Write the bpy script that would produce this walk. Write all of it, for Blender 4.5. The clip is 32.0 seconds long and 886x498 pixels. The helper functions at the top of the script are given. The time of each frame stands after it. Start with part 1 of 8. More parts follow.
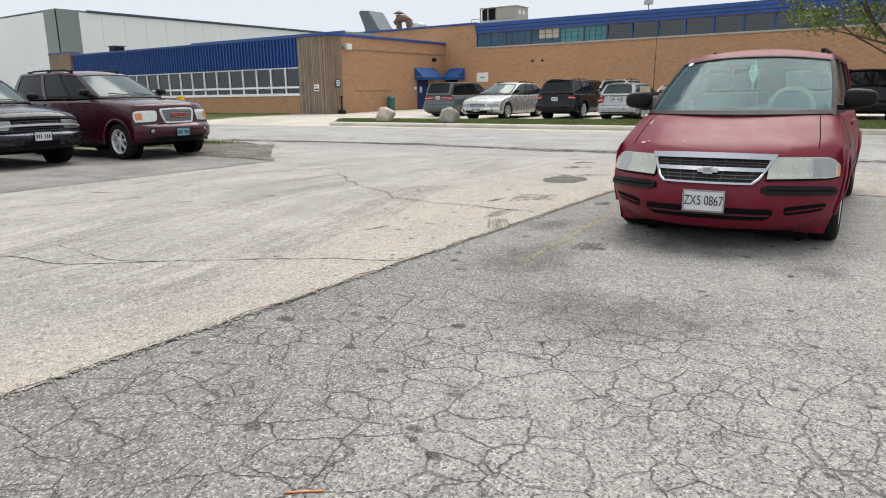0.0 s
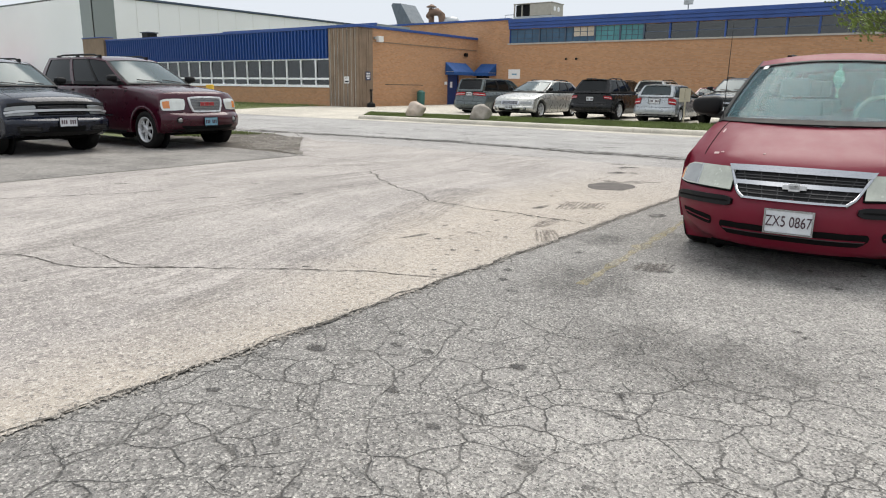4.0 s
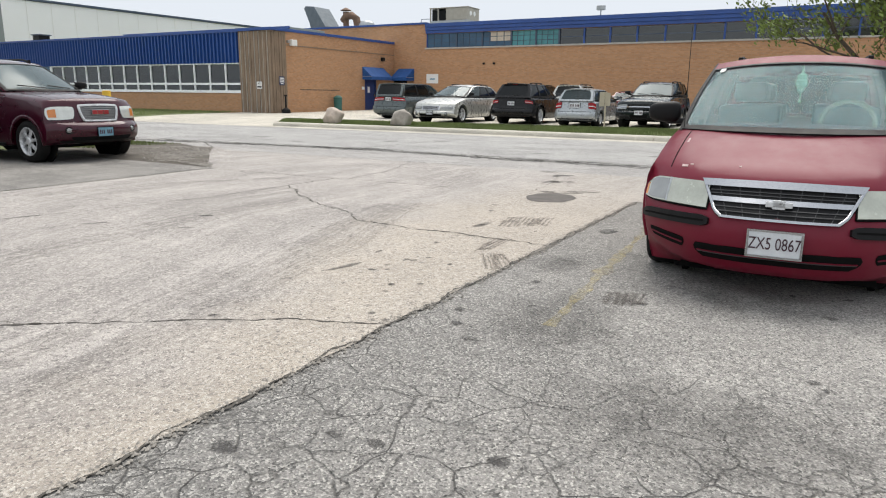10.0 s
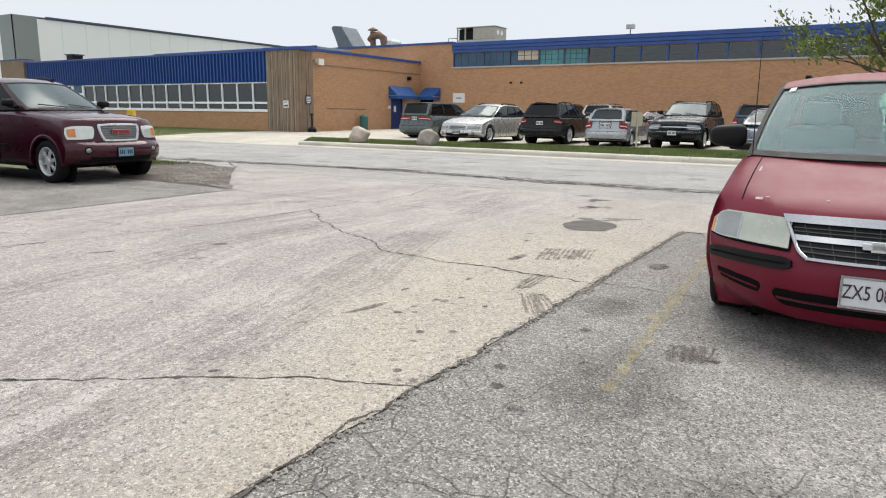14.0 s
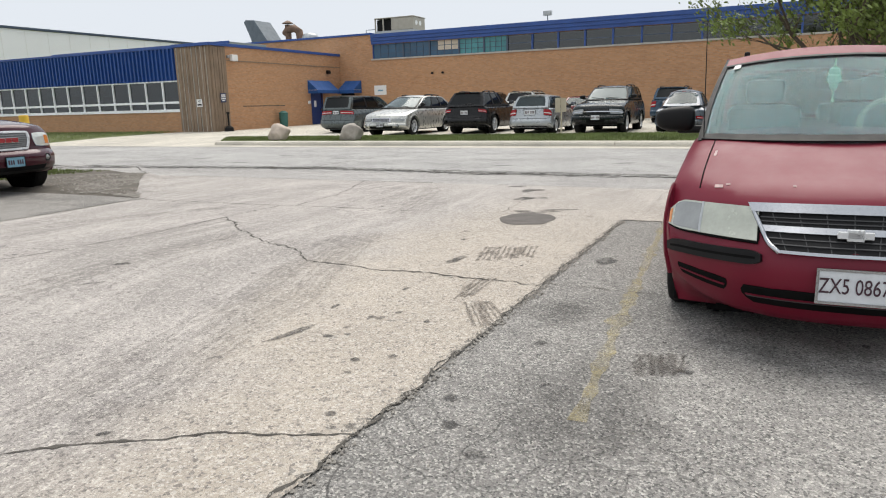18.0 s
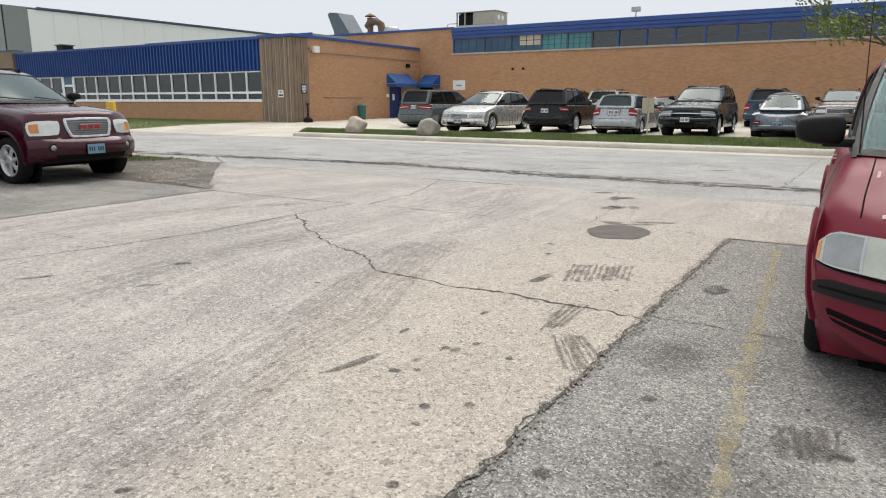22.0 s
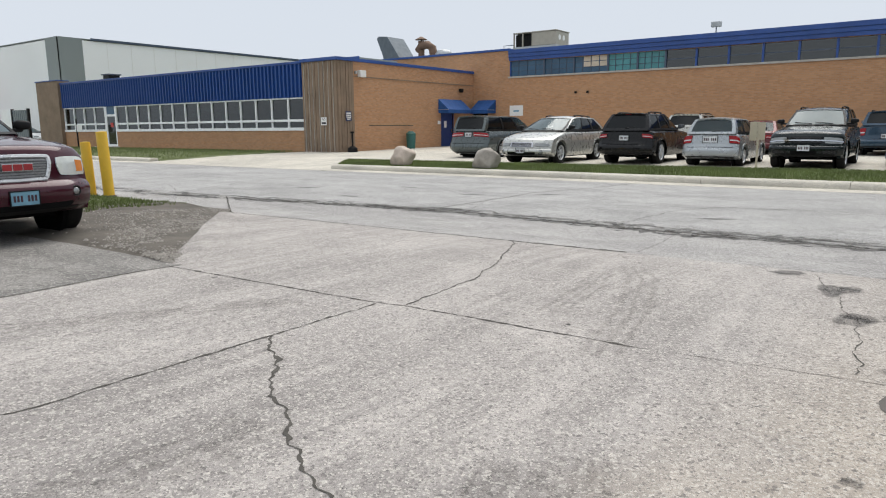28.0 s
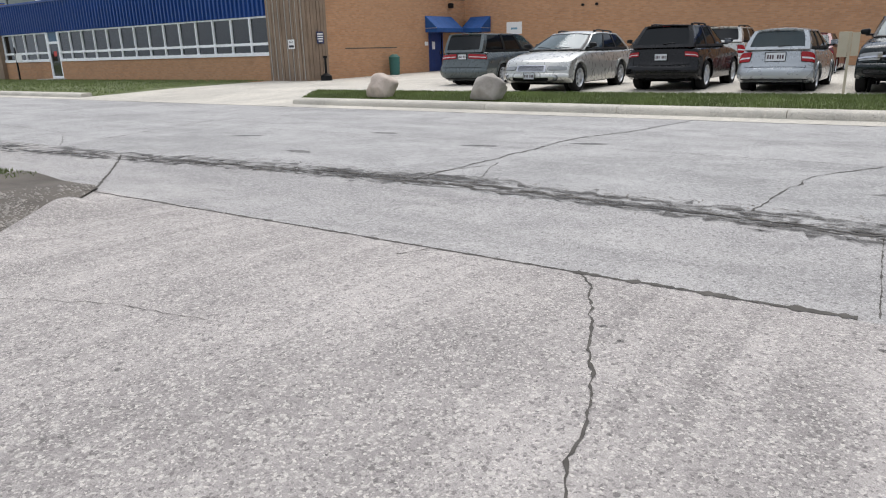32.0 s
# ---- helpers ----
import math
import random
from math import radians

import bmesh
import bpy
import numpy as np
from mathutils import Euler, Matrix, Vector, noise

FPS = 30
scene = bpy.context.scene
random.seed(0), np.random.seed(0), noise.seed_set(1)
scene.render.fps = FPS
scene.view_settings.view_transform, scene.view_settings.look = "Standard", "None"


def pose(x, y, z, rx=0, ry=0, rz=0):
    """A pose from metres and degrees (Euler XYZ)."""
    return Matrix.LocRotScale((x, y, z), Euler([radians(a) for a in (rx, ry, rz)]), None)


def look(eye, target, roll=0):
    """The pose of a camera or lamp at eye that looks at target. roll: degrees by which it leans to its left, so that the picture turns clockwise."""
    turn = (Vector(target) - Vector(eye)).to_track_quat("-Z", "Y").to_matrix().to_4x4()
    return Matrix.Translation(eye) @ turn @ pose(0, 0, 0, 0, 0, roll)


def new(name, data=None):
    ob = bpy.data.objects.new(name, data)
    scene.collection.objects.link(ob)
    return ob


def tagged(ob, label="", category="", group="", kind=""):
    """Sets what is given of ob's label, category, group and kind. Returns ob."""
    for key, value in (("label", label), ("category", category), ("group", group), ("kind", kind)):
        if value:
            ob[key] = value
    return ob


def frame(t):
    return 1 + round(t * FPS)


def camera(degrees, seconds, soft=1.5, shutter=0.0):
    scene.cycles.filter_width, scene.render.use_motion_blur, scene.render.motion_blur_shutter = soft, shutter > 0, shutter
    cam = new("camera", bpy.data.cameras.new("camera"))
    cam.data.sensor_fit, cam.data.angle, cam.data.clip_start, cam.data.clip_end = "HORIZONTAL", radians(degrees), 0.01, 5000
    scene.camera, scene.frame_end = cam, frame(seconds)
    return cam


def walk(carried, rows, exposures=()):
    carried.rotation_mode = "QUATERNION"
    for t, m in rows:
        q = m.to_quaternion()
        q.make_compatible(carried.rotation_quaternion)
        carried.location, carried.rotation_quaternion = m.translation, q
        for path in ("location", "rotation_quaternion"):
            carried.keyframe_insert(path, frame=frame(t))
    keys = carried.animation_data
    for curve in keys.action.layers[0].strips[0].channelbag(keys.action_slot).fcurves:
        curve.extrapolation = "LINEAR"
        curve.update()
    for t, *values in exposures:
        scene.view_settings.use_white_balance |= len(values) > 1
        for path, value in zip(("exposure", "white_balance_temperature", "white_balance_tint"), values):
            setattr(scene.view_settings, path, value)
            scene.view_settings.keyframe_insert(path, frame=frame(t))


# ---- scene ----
cam = camera(65.98, 32.0, soft=1.1)
walk(cam, [
    (0, look((7.667, -8.204, 1.242), (6.561, -6.597, 0.798), -0.89)),
    (0.5, look((7.609, -8.163, 1.236), (6.510, -6.540, 0.838), -0.70)),
    (1, look((7.541, -8.107, 1.239), (6.422, -6.493, 0.862), -0.11)),
    (1.5, look((7.481, -8.063, 1.250), (6.363, -6.450, 0.862), 0.68)),
    (2, look((7.429, -8.007, 1.263), (6.313, -6.401, 0.848), 0.48)),
    (2.5, look((7.370, -7.966, 1.268), (6.245, -6.373, 0.825), 0.31)),
    (3, look((7.312, -7.923, 1.267), (6.170, -6.347, 0.808), 0.67)),
    (3.5, look((7.252, -7.878, 1.258), (6.097, -6.313, 0.796), 0.77)),
    (5.5, look((7.037, -7.723, 1.258), (5.896, -6.136, 0.836), 0.64)),
    (6, look((6.989, -7.664, 1.266), (5.884, -6.051, 0.844), 0.56)),
    (6.5, look((6.958, -7.595, 1.277), (5.879, -5.970, 0.835), -0.97)),
    (7, look((6.902, -7.549, 1.282), (5.858, -5.909, 0.812), -1.00)),
    (7.5, look((6.867, -7.511, 1.276), (5.864, -5.849, 0.795), -1.38)),
    (8, look((6.820, -7.452, 1.269), (5.850, -5.772, 0.782), -1.68)),
    (8.5, look((6.778, -7.400, 1.261), (5.835, -5.703, 0.781), -1.80)),
    (9, look((6.734, -7.335, 1.255), (5.793, -5.630, 0.798), -1.92)),
    (9.5, look((6.672, -7.295, 1.258), (5.705, -5.600, 0.820), -0.68)),
    (10, look((6.620, -7.237, 1.266), (5.655, -5.541, 0.825), 0.58)),
    (10.5, look((6.584, -7.168, 1.272), (5.620, -5.473, 0.828), 0.93)),
    (11, look((6.539, -7.096, 1.287), (5.561, -5.415, 0.820), 0.68)),
    (11.5, look((6.494, -7.054, 1.289), (5.503, -5.385, 0.808), 0.57)),
    (12, look((6.450, -6.997, 1.292), (5.428, -5.347, 0.808), 0.24)),
    (12.5, look((6.397, -6.934, 1.286), (5.352, -5.291, 0.825), 0.39)),
    (13, look((6.349, -6.883, 1.282), (5.298, -5.234, 0.862), 0.68)),
    (13.5, look((6.302, -6.826, 1.280), (5.259, -5.164, 0.890), 0.83)),
    (15.5, look((6.150, -6.586, 1.310), (5.177, -4.893, 0.880), 0.40)),
    (16, look((6.105, -6.548, 1.313), (5.173, -4.838, 0.855), 0.29)),
    (16.5, look((6.085, -6.497, 1.309), (5.194, -4.767, 0.847), -0.47)),
    (17, look((6.052, -6.423, 1.296), (5.181, -4.681, 0.839), -1.43)),
    (17.5, look((6.015, -6.379, 1.288), (5.161, -4.626, 0.846), -1.48)),
    (18, look((5.978, -6.318, 1.283), (5.127, -4.556, 0.869), -1.48)),
    (18.5, look((5.926, -6.267, 1.292), (5.068, -4.503, 0.900), -0.02)),
    (19, look((5.899, -6.193, 1.301), (5.031, -4.432, 0.922), 0.19)),
    (19.5, look((5.859, -6.110, 1.309), (4.969, -4.363, 0.912), -0.22)),
    (20, look((5.809, -6.060, 1.322), (4.905, -4.328, 0.895), -0.38)),
    (20.5, look((5.760, -6.010, 1.326), (4.823, -4.299, 0.883), 0.04)),
    (21, look((5.716, -5.945, 1.320), (4.737, -4.258, 0.875), 0.12)),
    (21.5, look((5.667, -5.882, 1.308), (4.654, -4.213, 0.874), 0.14)),
    (22, look((5.624, -5.820, 1.303), (4.594, -4.158, 0.879), 0.04)),
    (22.5, look((5.571, -5.776, 1.302), (4.559, -4.101, 0.888), 0.81)),
    (23, look((5.532, -5.696, 1.298), (4.535, -4.012, 0.886), 0.91)),
    (23.5, look((5.485, -5.643, 1.309), (4.512, -3.949, 0.880), 1.80)),
    (24, look((5.461, -5.581, 1.313), (4.522, -3.867, 0.890), 1.84)),
    (24.5, look((5.437, -5.512, 1.315), (4.512, -3.798, 0.859), 0.74)),
    (26.5, look((4.407, -4.051, 1.291), (3.402, -2.404, 0.764), -0.36)),
    (27, look((3.997, -3.627, 1.287), (2.833, -2.059, 0.852), 1.32)),
    (27.5, look((3.743, -3.207, 1.288), (2.810, -1.482, 0.893), -0.93)),
    (28, look((3.357, -2.756, 1.298), (2.198, -1.164, 0.950), -0.43)),
    (28.5, look((3.088, -2.296, 1.284), (2.222, -0.545, 0.853), -1.78)),
    (29, look((2.715, -1.837, 1.294), (1.527, -0.271, 0.921), -1.32)),
    (29.5, look((2.444, -1.429, 1.281), (1.483, 0.246, 0.760), -1.36)),
    (30, look((2.114, -0.968, 1.281), (1.054, 0.654, 0.784), 0.42)),
    (30.5, look((1.813, -0.504, 1.258), (0.820, 1.159, 0.760), -0.86)),
    (31, look((1.493, -0.102, 1.265), (0.452, 1.516, 0.720), -1.51)),
    (31.5, look((1.129, 0.277, 1.258), (-0.091, 1.752, 0.680), 0.07)),
    (32, look((0.807, 0.702, 1.245), (-0.306, 2.268, 0.688), -1.55)),
], exposures=[(0, 0.60, 6600, 10), (13, 0.62, 6600, 10), (24, 0.53, 6700, 10), (26.5, 0.56, 6400, 10), (27.2, 0.56, 6350, 10), (28, 0.44, 6450, 10), (30, 0.50, 6330, 11), (32, 0.45, 6250, 13)])

# ---- world, sun, exposure ----
world = bpy.data.worlds.new("overcast")
scene.world = world
world.use_nodes = True
wn = world.node_tree
wn.nodes.clear()
sky = wn.nodes.new("ShaderNodeTexSky")
sky.sky_type = "NISHITA"
sky.sun_disc = False
sky.sun_elevation, sky.sun_rotation = radians(55), radians(200)
sky.altitude, sky.air_density, sky.dust_density, sky.ozone_density = 200, 1.0, 4.0, 1.0
# a cloud deck: the blue of the clear sky is greyed out, slightly uneven
grey = wn.nodes.new("ShaderNodeRGBToBW")
soften = wn.nodes.new("ShaderNodeMix")
soften.data_type = "RGBA"
soften.inputs["Factor"].default_value = 0.80
gain = wn.nodes.new("ShaderNodeMix")
gain.data_type, gain.blend_type = "RGBA", "MIX"
gain.inputs["Factor"].default_value = 0.72
gain.inputs["B"].default_value = (9.35, 10.1, 11.1, 1)
bg = wn.nodes.new("ShaderNodeBackground")
bg.inputs["Strength"].default_value = 0.0685
wout = wn.nodes.new("ShaderNodeOutputWorld")
wn.links.new(sky.outputs[0], grey.inputs[0])
wn.links.new(sky.outputs[0], soften.inputs["A"])
wn.links.new(grey.outputs[0], soften.inputs["B"])
wn.links.new(soften.outputs["Result"], gain.inputs["A"])
wn.links.new(gain.outputs["Result"], bg.inputs[0])
wn.links.new(bg.outputs[0], wout.inputs[0])
sun = new("sun", bpy.data.lights.new("sun", "SUN"))
sun.data.energy, sun.data.angle, sun.data.color = 2.0, radians(52), (1.0, 0.96, 0.90)
sun.matrix_world = look((0, 0, 0), (0.08, -0.52, -1.0))

# ---- materials ----


class Nodes:
    """A small writer of node materials."""

    def __init__(self, name):
        self.m = bpy.data.materials.new(name)
        self.m.use_nodes = True
        self.t = self.m.node_tree
        self.b = self.t.nodes["Principled BSDF"]
        self.co = self.t.nodes.new("ShaderNodeTexCoord").outputs["Object"]

    def link(self, a, b):
        self.t.links.new(a, b)
        return self

    def node(self, kind, **inputs):
        n = self.t.nodes.new(kind)
        for k, v in inputs.items():
            self.put(n.inputs[k.replace("_", " ")], v)
        return n

    def put(self, socket, v):
        if isinstance(v, bpy.types.NodeSocket):
            self.link(v, socket)
        else:
            socket.default_value = v

    def scaled(self, sx, sy, sz):
        n = self.t.nodes.new("ShaderNodeMapping")
        self.link(self.co, n.inputs["Vector"])
        n.inputs["Scale"].default_value = (sx, sy, sz)
        return n.outputs[0]

    def noise(self, scale, detail=4, rough=0.55, vector=None):
        n = self.node("ShaderNodeTexNoise", Scale=scale, Detail=detail, Roughness=rough)
        self.link(vector or self.co, n.inputs["Vector"])
        return n.outputs[0]

    def voronoi(self, scale, feature="F1", vector=None, out="Distance"):
        n = self.t.nodes.new("ShaderNodeTexVoronoi")
        n.feature = feature
        n.inputs["Scale"].default_value = scale
        self.link(vector or self.co, n.inputs["Vector"])
        return n.outputs[out]

    def ramp(self, fac, *stops):
        n = self.t.nodes.new("ShaderNodeValToRGB")
        self.link(fac, n.inputs[0])
        e = n.color_ramp.elements
        while len(e) < len(stops):
            e.new(0.5)
        for k, (p, c) in enumerate(stops):
            e[k].position = p
            e[k].color = (c, c, c, 1) if isinstance(c, (int, float)) else (*c, 1)
        return n.outputs[0]

    def mix(self, fac, a, b, kind="MIX"):
        n = self.t.nodes.new("ShaderNodeMix")
        n.data_type, n.blend_type = "RGBA", kind
        for s, v in zip((n.inputs["Factor"], n.inputs["A"], n.inputs["B"]), (fac, a, b)):
            if isinstance(v, tuple):
                v = (*v, 1)
            self.put(s, v)
        return n.outputs["Result"]

    def math(self, op, a, b=0.0):
        n = self.t.nodes.new("ShaderNodeMath")
        n.operation = op
        self.put(n.inputs[0], a)
        self.put(n.inputs[1], b)
        return n.outputs[0]

    def bump(self, height, strength=0.3, distance=0.01):
        n = self.node("ShaderNodeBump", Strength=strength, Distance=distance, Height=height)
        self.link(n.outputs[0], self.b.inputs["Normal"])
        return self

    def done(self, color=None, rough=None, metal=None, **more):
        for k, v in (("Base Color", color), ("Roughness", rough), ("Metallic", metal)):
            if v is not None:
                self.put(self.b.inputs[k], (*v, 1) if isinstance(v, tuple) else v)
        for k, v in more.items():
            self.put(self.b.inputs[k.replace("_", " ")], v)
        return self.m


def worn(name, color, rough=0.6, metal=0.0, spread=0.12, scale=3.0, fine=60.0, bump=0.08, **more):
    """A plain surface with broad and fine unevenness."""
    n = Nodes(name)
    low = tuple(c * (1 - spread) for c in color)
    high = tuple(min(1, c * (1 + spread)) for c in color)
    c = n.ramp(n.noise(scale, 5), (0.3, low), (0.7, high))
    grain = n.noise(fine, 3)
    c = n.mix(0.25, c, n.ramp(grain, (0.3, tuple(x * 0.8 for x in color)), (0.7, tuple(min(1, x * 1.15) for x in color))))
    r = n.ramp(n.noise(scale * 2.3, 4), (0.3, max(0.03, rough - 0.08)), (0.7, min(1, rough + 0.08)))
    n.bump(grain, bump, 0.004)
    return n.done(c, r, metal, **more)


def paint(name, color, flake=0.25, rough=0.28, dust=0.04, dust_color=(0.30, 0.28, 0.25), coat=0.7):
    """Car paint under clear coat, with road dust."""
    n = Nodes(name)
    d = n.ramp(n.noise(2.2, 6, 0.65), (0.35, 0.0), (0.8, dust))
    c = n.mix(d, color, dust_color)
    r = n.ramp(n.noise(7, 4), (0.3, rough - 0.06), (0.75, rough + 0.12))
    return n.done(c, r, flake, Coat_Weight=coat, Coat_Roughness=0.05 if rough < 0.4 else 0.22, Specular_IOR_Level=0.15)


def see_through(name, tint, rough=0.03, clear=0.5, ior=1.5, film=0.0, film_color=(0.6, 0.7, 0.68), gloss=0.96):
    """A pane: tinted see-through glass whose gloss grows at grazing angles."""
    n = Nodes(name)
    n.t.nodes.remove(n.b)
    out = n.t.nodes["Material Output"]
    tr = n.t.nodes.new("ShaderNodeBsdfTransparent")
    tr.inputs[0].default_value = (*[c * clear for c in tint], 1)
    gl = n.t.nodes.new("ShaderNodeBsdfGlossy")
    gl.inputs["Roughness"].default_value = rough
    gl.inputs[0].default_value = (gloss * 0.97, gloss, gloss, 1)
    lw = n.t.nodes.new("ShaderNodeLayerWeight")
    lw.inputs[0].default_value = 0.5
    f0 = ((ior - 1) / (ior + 1)) ** 2
    grow = n.math("MULTIPLY", n.math("POWER", lw.outputs["Facing"], 4.6), 1 - f0)
    fr = n.math("ADD", grow, f0)
    last = tr.outputs[0]
    if film:
        # tint and dust film; its colour also holds cabin gloom and sky sheen
        df = n.t.nodes.new("ShaderNodeBsdfDiffuse")
        df.inputs[0].default_value = (*film_color, 1)
        over = n.t.nodes.new("ShaderNodeMixShader")
        n.link(n.ramp(n.noise(1.3, 4), (0.3, film * 0.9), (0.7, min(1.0, film * 1.1))), over.inputs[0])
        n.link(last, over.inputs[1]).link(df.outputs[0], over.inputs[2])
        last = over.outputs[0]
    mx = n.t.nodes.new("ShaderNodeMixShader")
    n.link(fr, mx.inputs[0]).link(last, mx.inputs[1]).link(gl.outputs[0], mx.inputs[2])
    last = mx.outputs[0]
    n.link(last, out.inputs[0])
    return n.m


def concrete(name, light, dark, speck, streak=(0.9, 0.25), lane=False, warm=(0.585, 0.515, 0.425)):
    """Old poured concrete: exposed aggregate, broken tyre polish along the way, stains.
    lane: the wheel tracks swing across the slab and leave its outer side clean and warm."""
    n = Nodes(name)
    way = n.co
    if lane:
        sep = n.t.nodes.new("ShaderNodeSeparateXYZ")
        n.link(n.co, sep.inputs[0])
        swing = n.math("MULTIPLY", n.math("MINIMUM", n.math("MAXIMUM", n.math("SUBTRACT", -2.0, sep.outputs[1]), 0.0), 3.4), 0.38)
        across = n.math("SUBTRACT", sep.outputs[0], swing)
        cmb = n.t.nodes.new("ShaderNodeCombineXYZ")
        n.link(across, cmb.inputs[0]).link(sep.outputs[1], cmb.inputs[1])
        way = cmb.outputs[0]

    def along(sx, sy):
        m = n.t.nodes.new("ShaderNodeMapping")
        n.link(way, m.inputs["Vector"])
        m.inputs["Scale"].default_value = (sx, sy, 1)
        return m.outputs[0]

    c = n.ramp(n.noise(0.75, 7, 0.66), (0.36, dark), (0.62, light))
    gate = n.ramp(n.noise(0.45, 5, 0.6), (0.36, 0.25), (0.58, 1.0))
    bands = n.ramp(n.noise(1.0, 5, 0.6, along(streak[0] * 0.7, streak[1] * 0.8)), (0.44, 0.0), (0.62, 0.85))
    c = n.mix(n.math("MULTIPLY", bands, gate), c, tuple(x * 0.78 for x in dark))
    lines = n.noise(1.0, 6, 0.66, along(streak[0] * 3.6, streak[1] * 1.6))
    c = n.mix(n.math("MULTIPLY", n.ramp(lines, (0.48, 0.0), (0.66, 0.75)), gate), c, tuple(x * 0.70 for x in dark))
    c = n.mix(n.ramp(lines, (0.30, 0.30), (0.42, 0.0)), c, tuple(min(0.8, x * 1.14) for x in light))
    if lane:
        wander = n.math("MULTIPLY", n.math("SUBTRACT", n.noise(1.1, 5, 0.6), 0.5), 1.3)
        side = n.ramp(n.math("ADD", n.math("MULTIPLY", n.math("ADD", across, wander), 0.25), 0.0), (0.58, 0.0), (0.80, 0.82))
        clean = n.ramp(n.noise(1.6, 6, 0.65), (0.30, tuple(x * 0.86 for x in warm)), (0.66, warm))
        side = n.math("MULTIPLY", side, n.ramp(n.math("ADD", n.math("MULTIPLY", sep.outputs[1], 0.2), 0.4), (0.30, 1.0), (0.95, 0.30)))
        c = n.mix(side, c, clean)
    mottle = n.noise(4.2, 8, 0.78)
    c = n.mix(n.ramp(mottle, (0.53, 0.0), (0.72, 0.45)), c, tuple(x * 0.66 for x in dark))
    c = n.mix(n.ramp(n.noise(2.3, 7, 0.72), (0.62, 0.0), (0.72, 0.35)), c, tuple(x * 0.55 for x in dark))
    clots = n.noise(15.0, 6, 0.72)
    c = n.mix(n.ramp(clots, (0.52, 0.0), (0.70, 0.50)), c, tuple(x * 0.62 for x in dark))
    c = n.mix(n.ramp(clots, (0.30, 0.40), (0.45, 0.0)), c, tuple(min(0.8, x * 1.2) for x in light))
    bits = n.t.nodes.new("ShaderNodeSeparateColor")
    n.link(n.voronoi(110, "F1", out="Color"), bits.inputs[0])
    c = n.mix(n.ramp(bits.outputs[0], (0.70, 0.0), (0.96, 0.78)), c, speck)
    c = n.mix(n.ramp(bits.outputs[1], (0.75, 0.0), (0.98, 0.70)), c, tuple(x * 0.38 for x in dark))
    big = n.t.nodes.new("ShaderNodeSeparateColor")
    n.link(n.voronoi(52, "F1", out="Color"), big.inputs[0])
    c = n.mix(n.ramp(big.outputs[2], (0.93, 0.0), (0.98, 0.50)), c, speck)
    c = n.mix(n.ramp(big.outputs[1], (0.94, 0.0), (0.99, 0.6)), c, tuple(x * 0.32 for x in dark))
    fine = n.noise(210, 3, 0.75)
    c = n.mix(0.55, c, n.mix(1.0, c, n.ramp(fine, (0.28, 0.1), (0.72, 1.9)), "MULTIPLY"))
    h = n.math("ADD", n.math("MULTIPLY", n.voronoi(110), 0.5), n.math("MULTIPLY", fine, 0.7))
    n.bump(n.math("ADD", h, n.math("MULTIPLY", mottle, 1.2)), 0.7, 0.007)
    return n.done(c, 0.9)


CONCRETE = concrete("driveway_concrete", (0.462, 0.426, 0.396), (0.318, 0.292, 0.274), (0.60, 0.565, 0.51), (2.4, 0.30), True, (0.468, 0.410, 0.338))
GUTTER = concrete("gutter_concrete", (0.405, 0.388, 0.365), (0.305, 0.292, 0.280), (0.52, 0.505, 0.485), (0.25, 1.2))
ROAD = concrete("road_concrete", (0.425, 0.415, 0.398), (0.315, 0.308, 0.297), (0.50, 0.49, 0.465), (0.4, 1.1))
LOT_PALE = concrete("worn_pale_asphalt", (0.290, 0.272, 0.25), (0.150, 0.141, 0.130), (0.48, 0.455, 0.415), (0.5, 1.8))
KERB = concrete("kerb_concrete", (0.62, 0.575, 0.485), (0.52, 0.485, 0.41), (0.64, 0.61, 0.55), (0.3, 0.3))


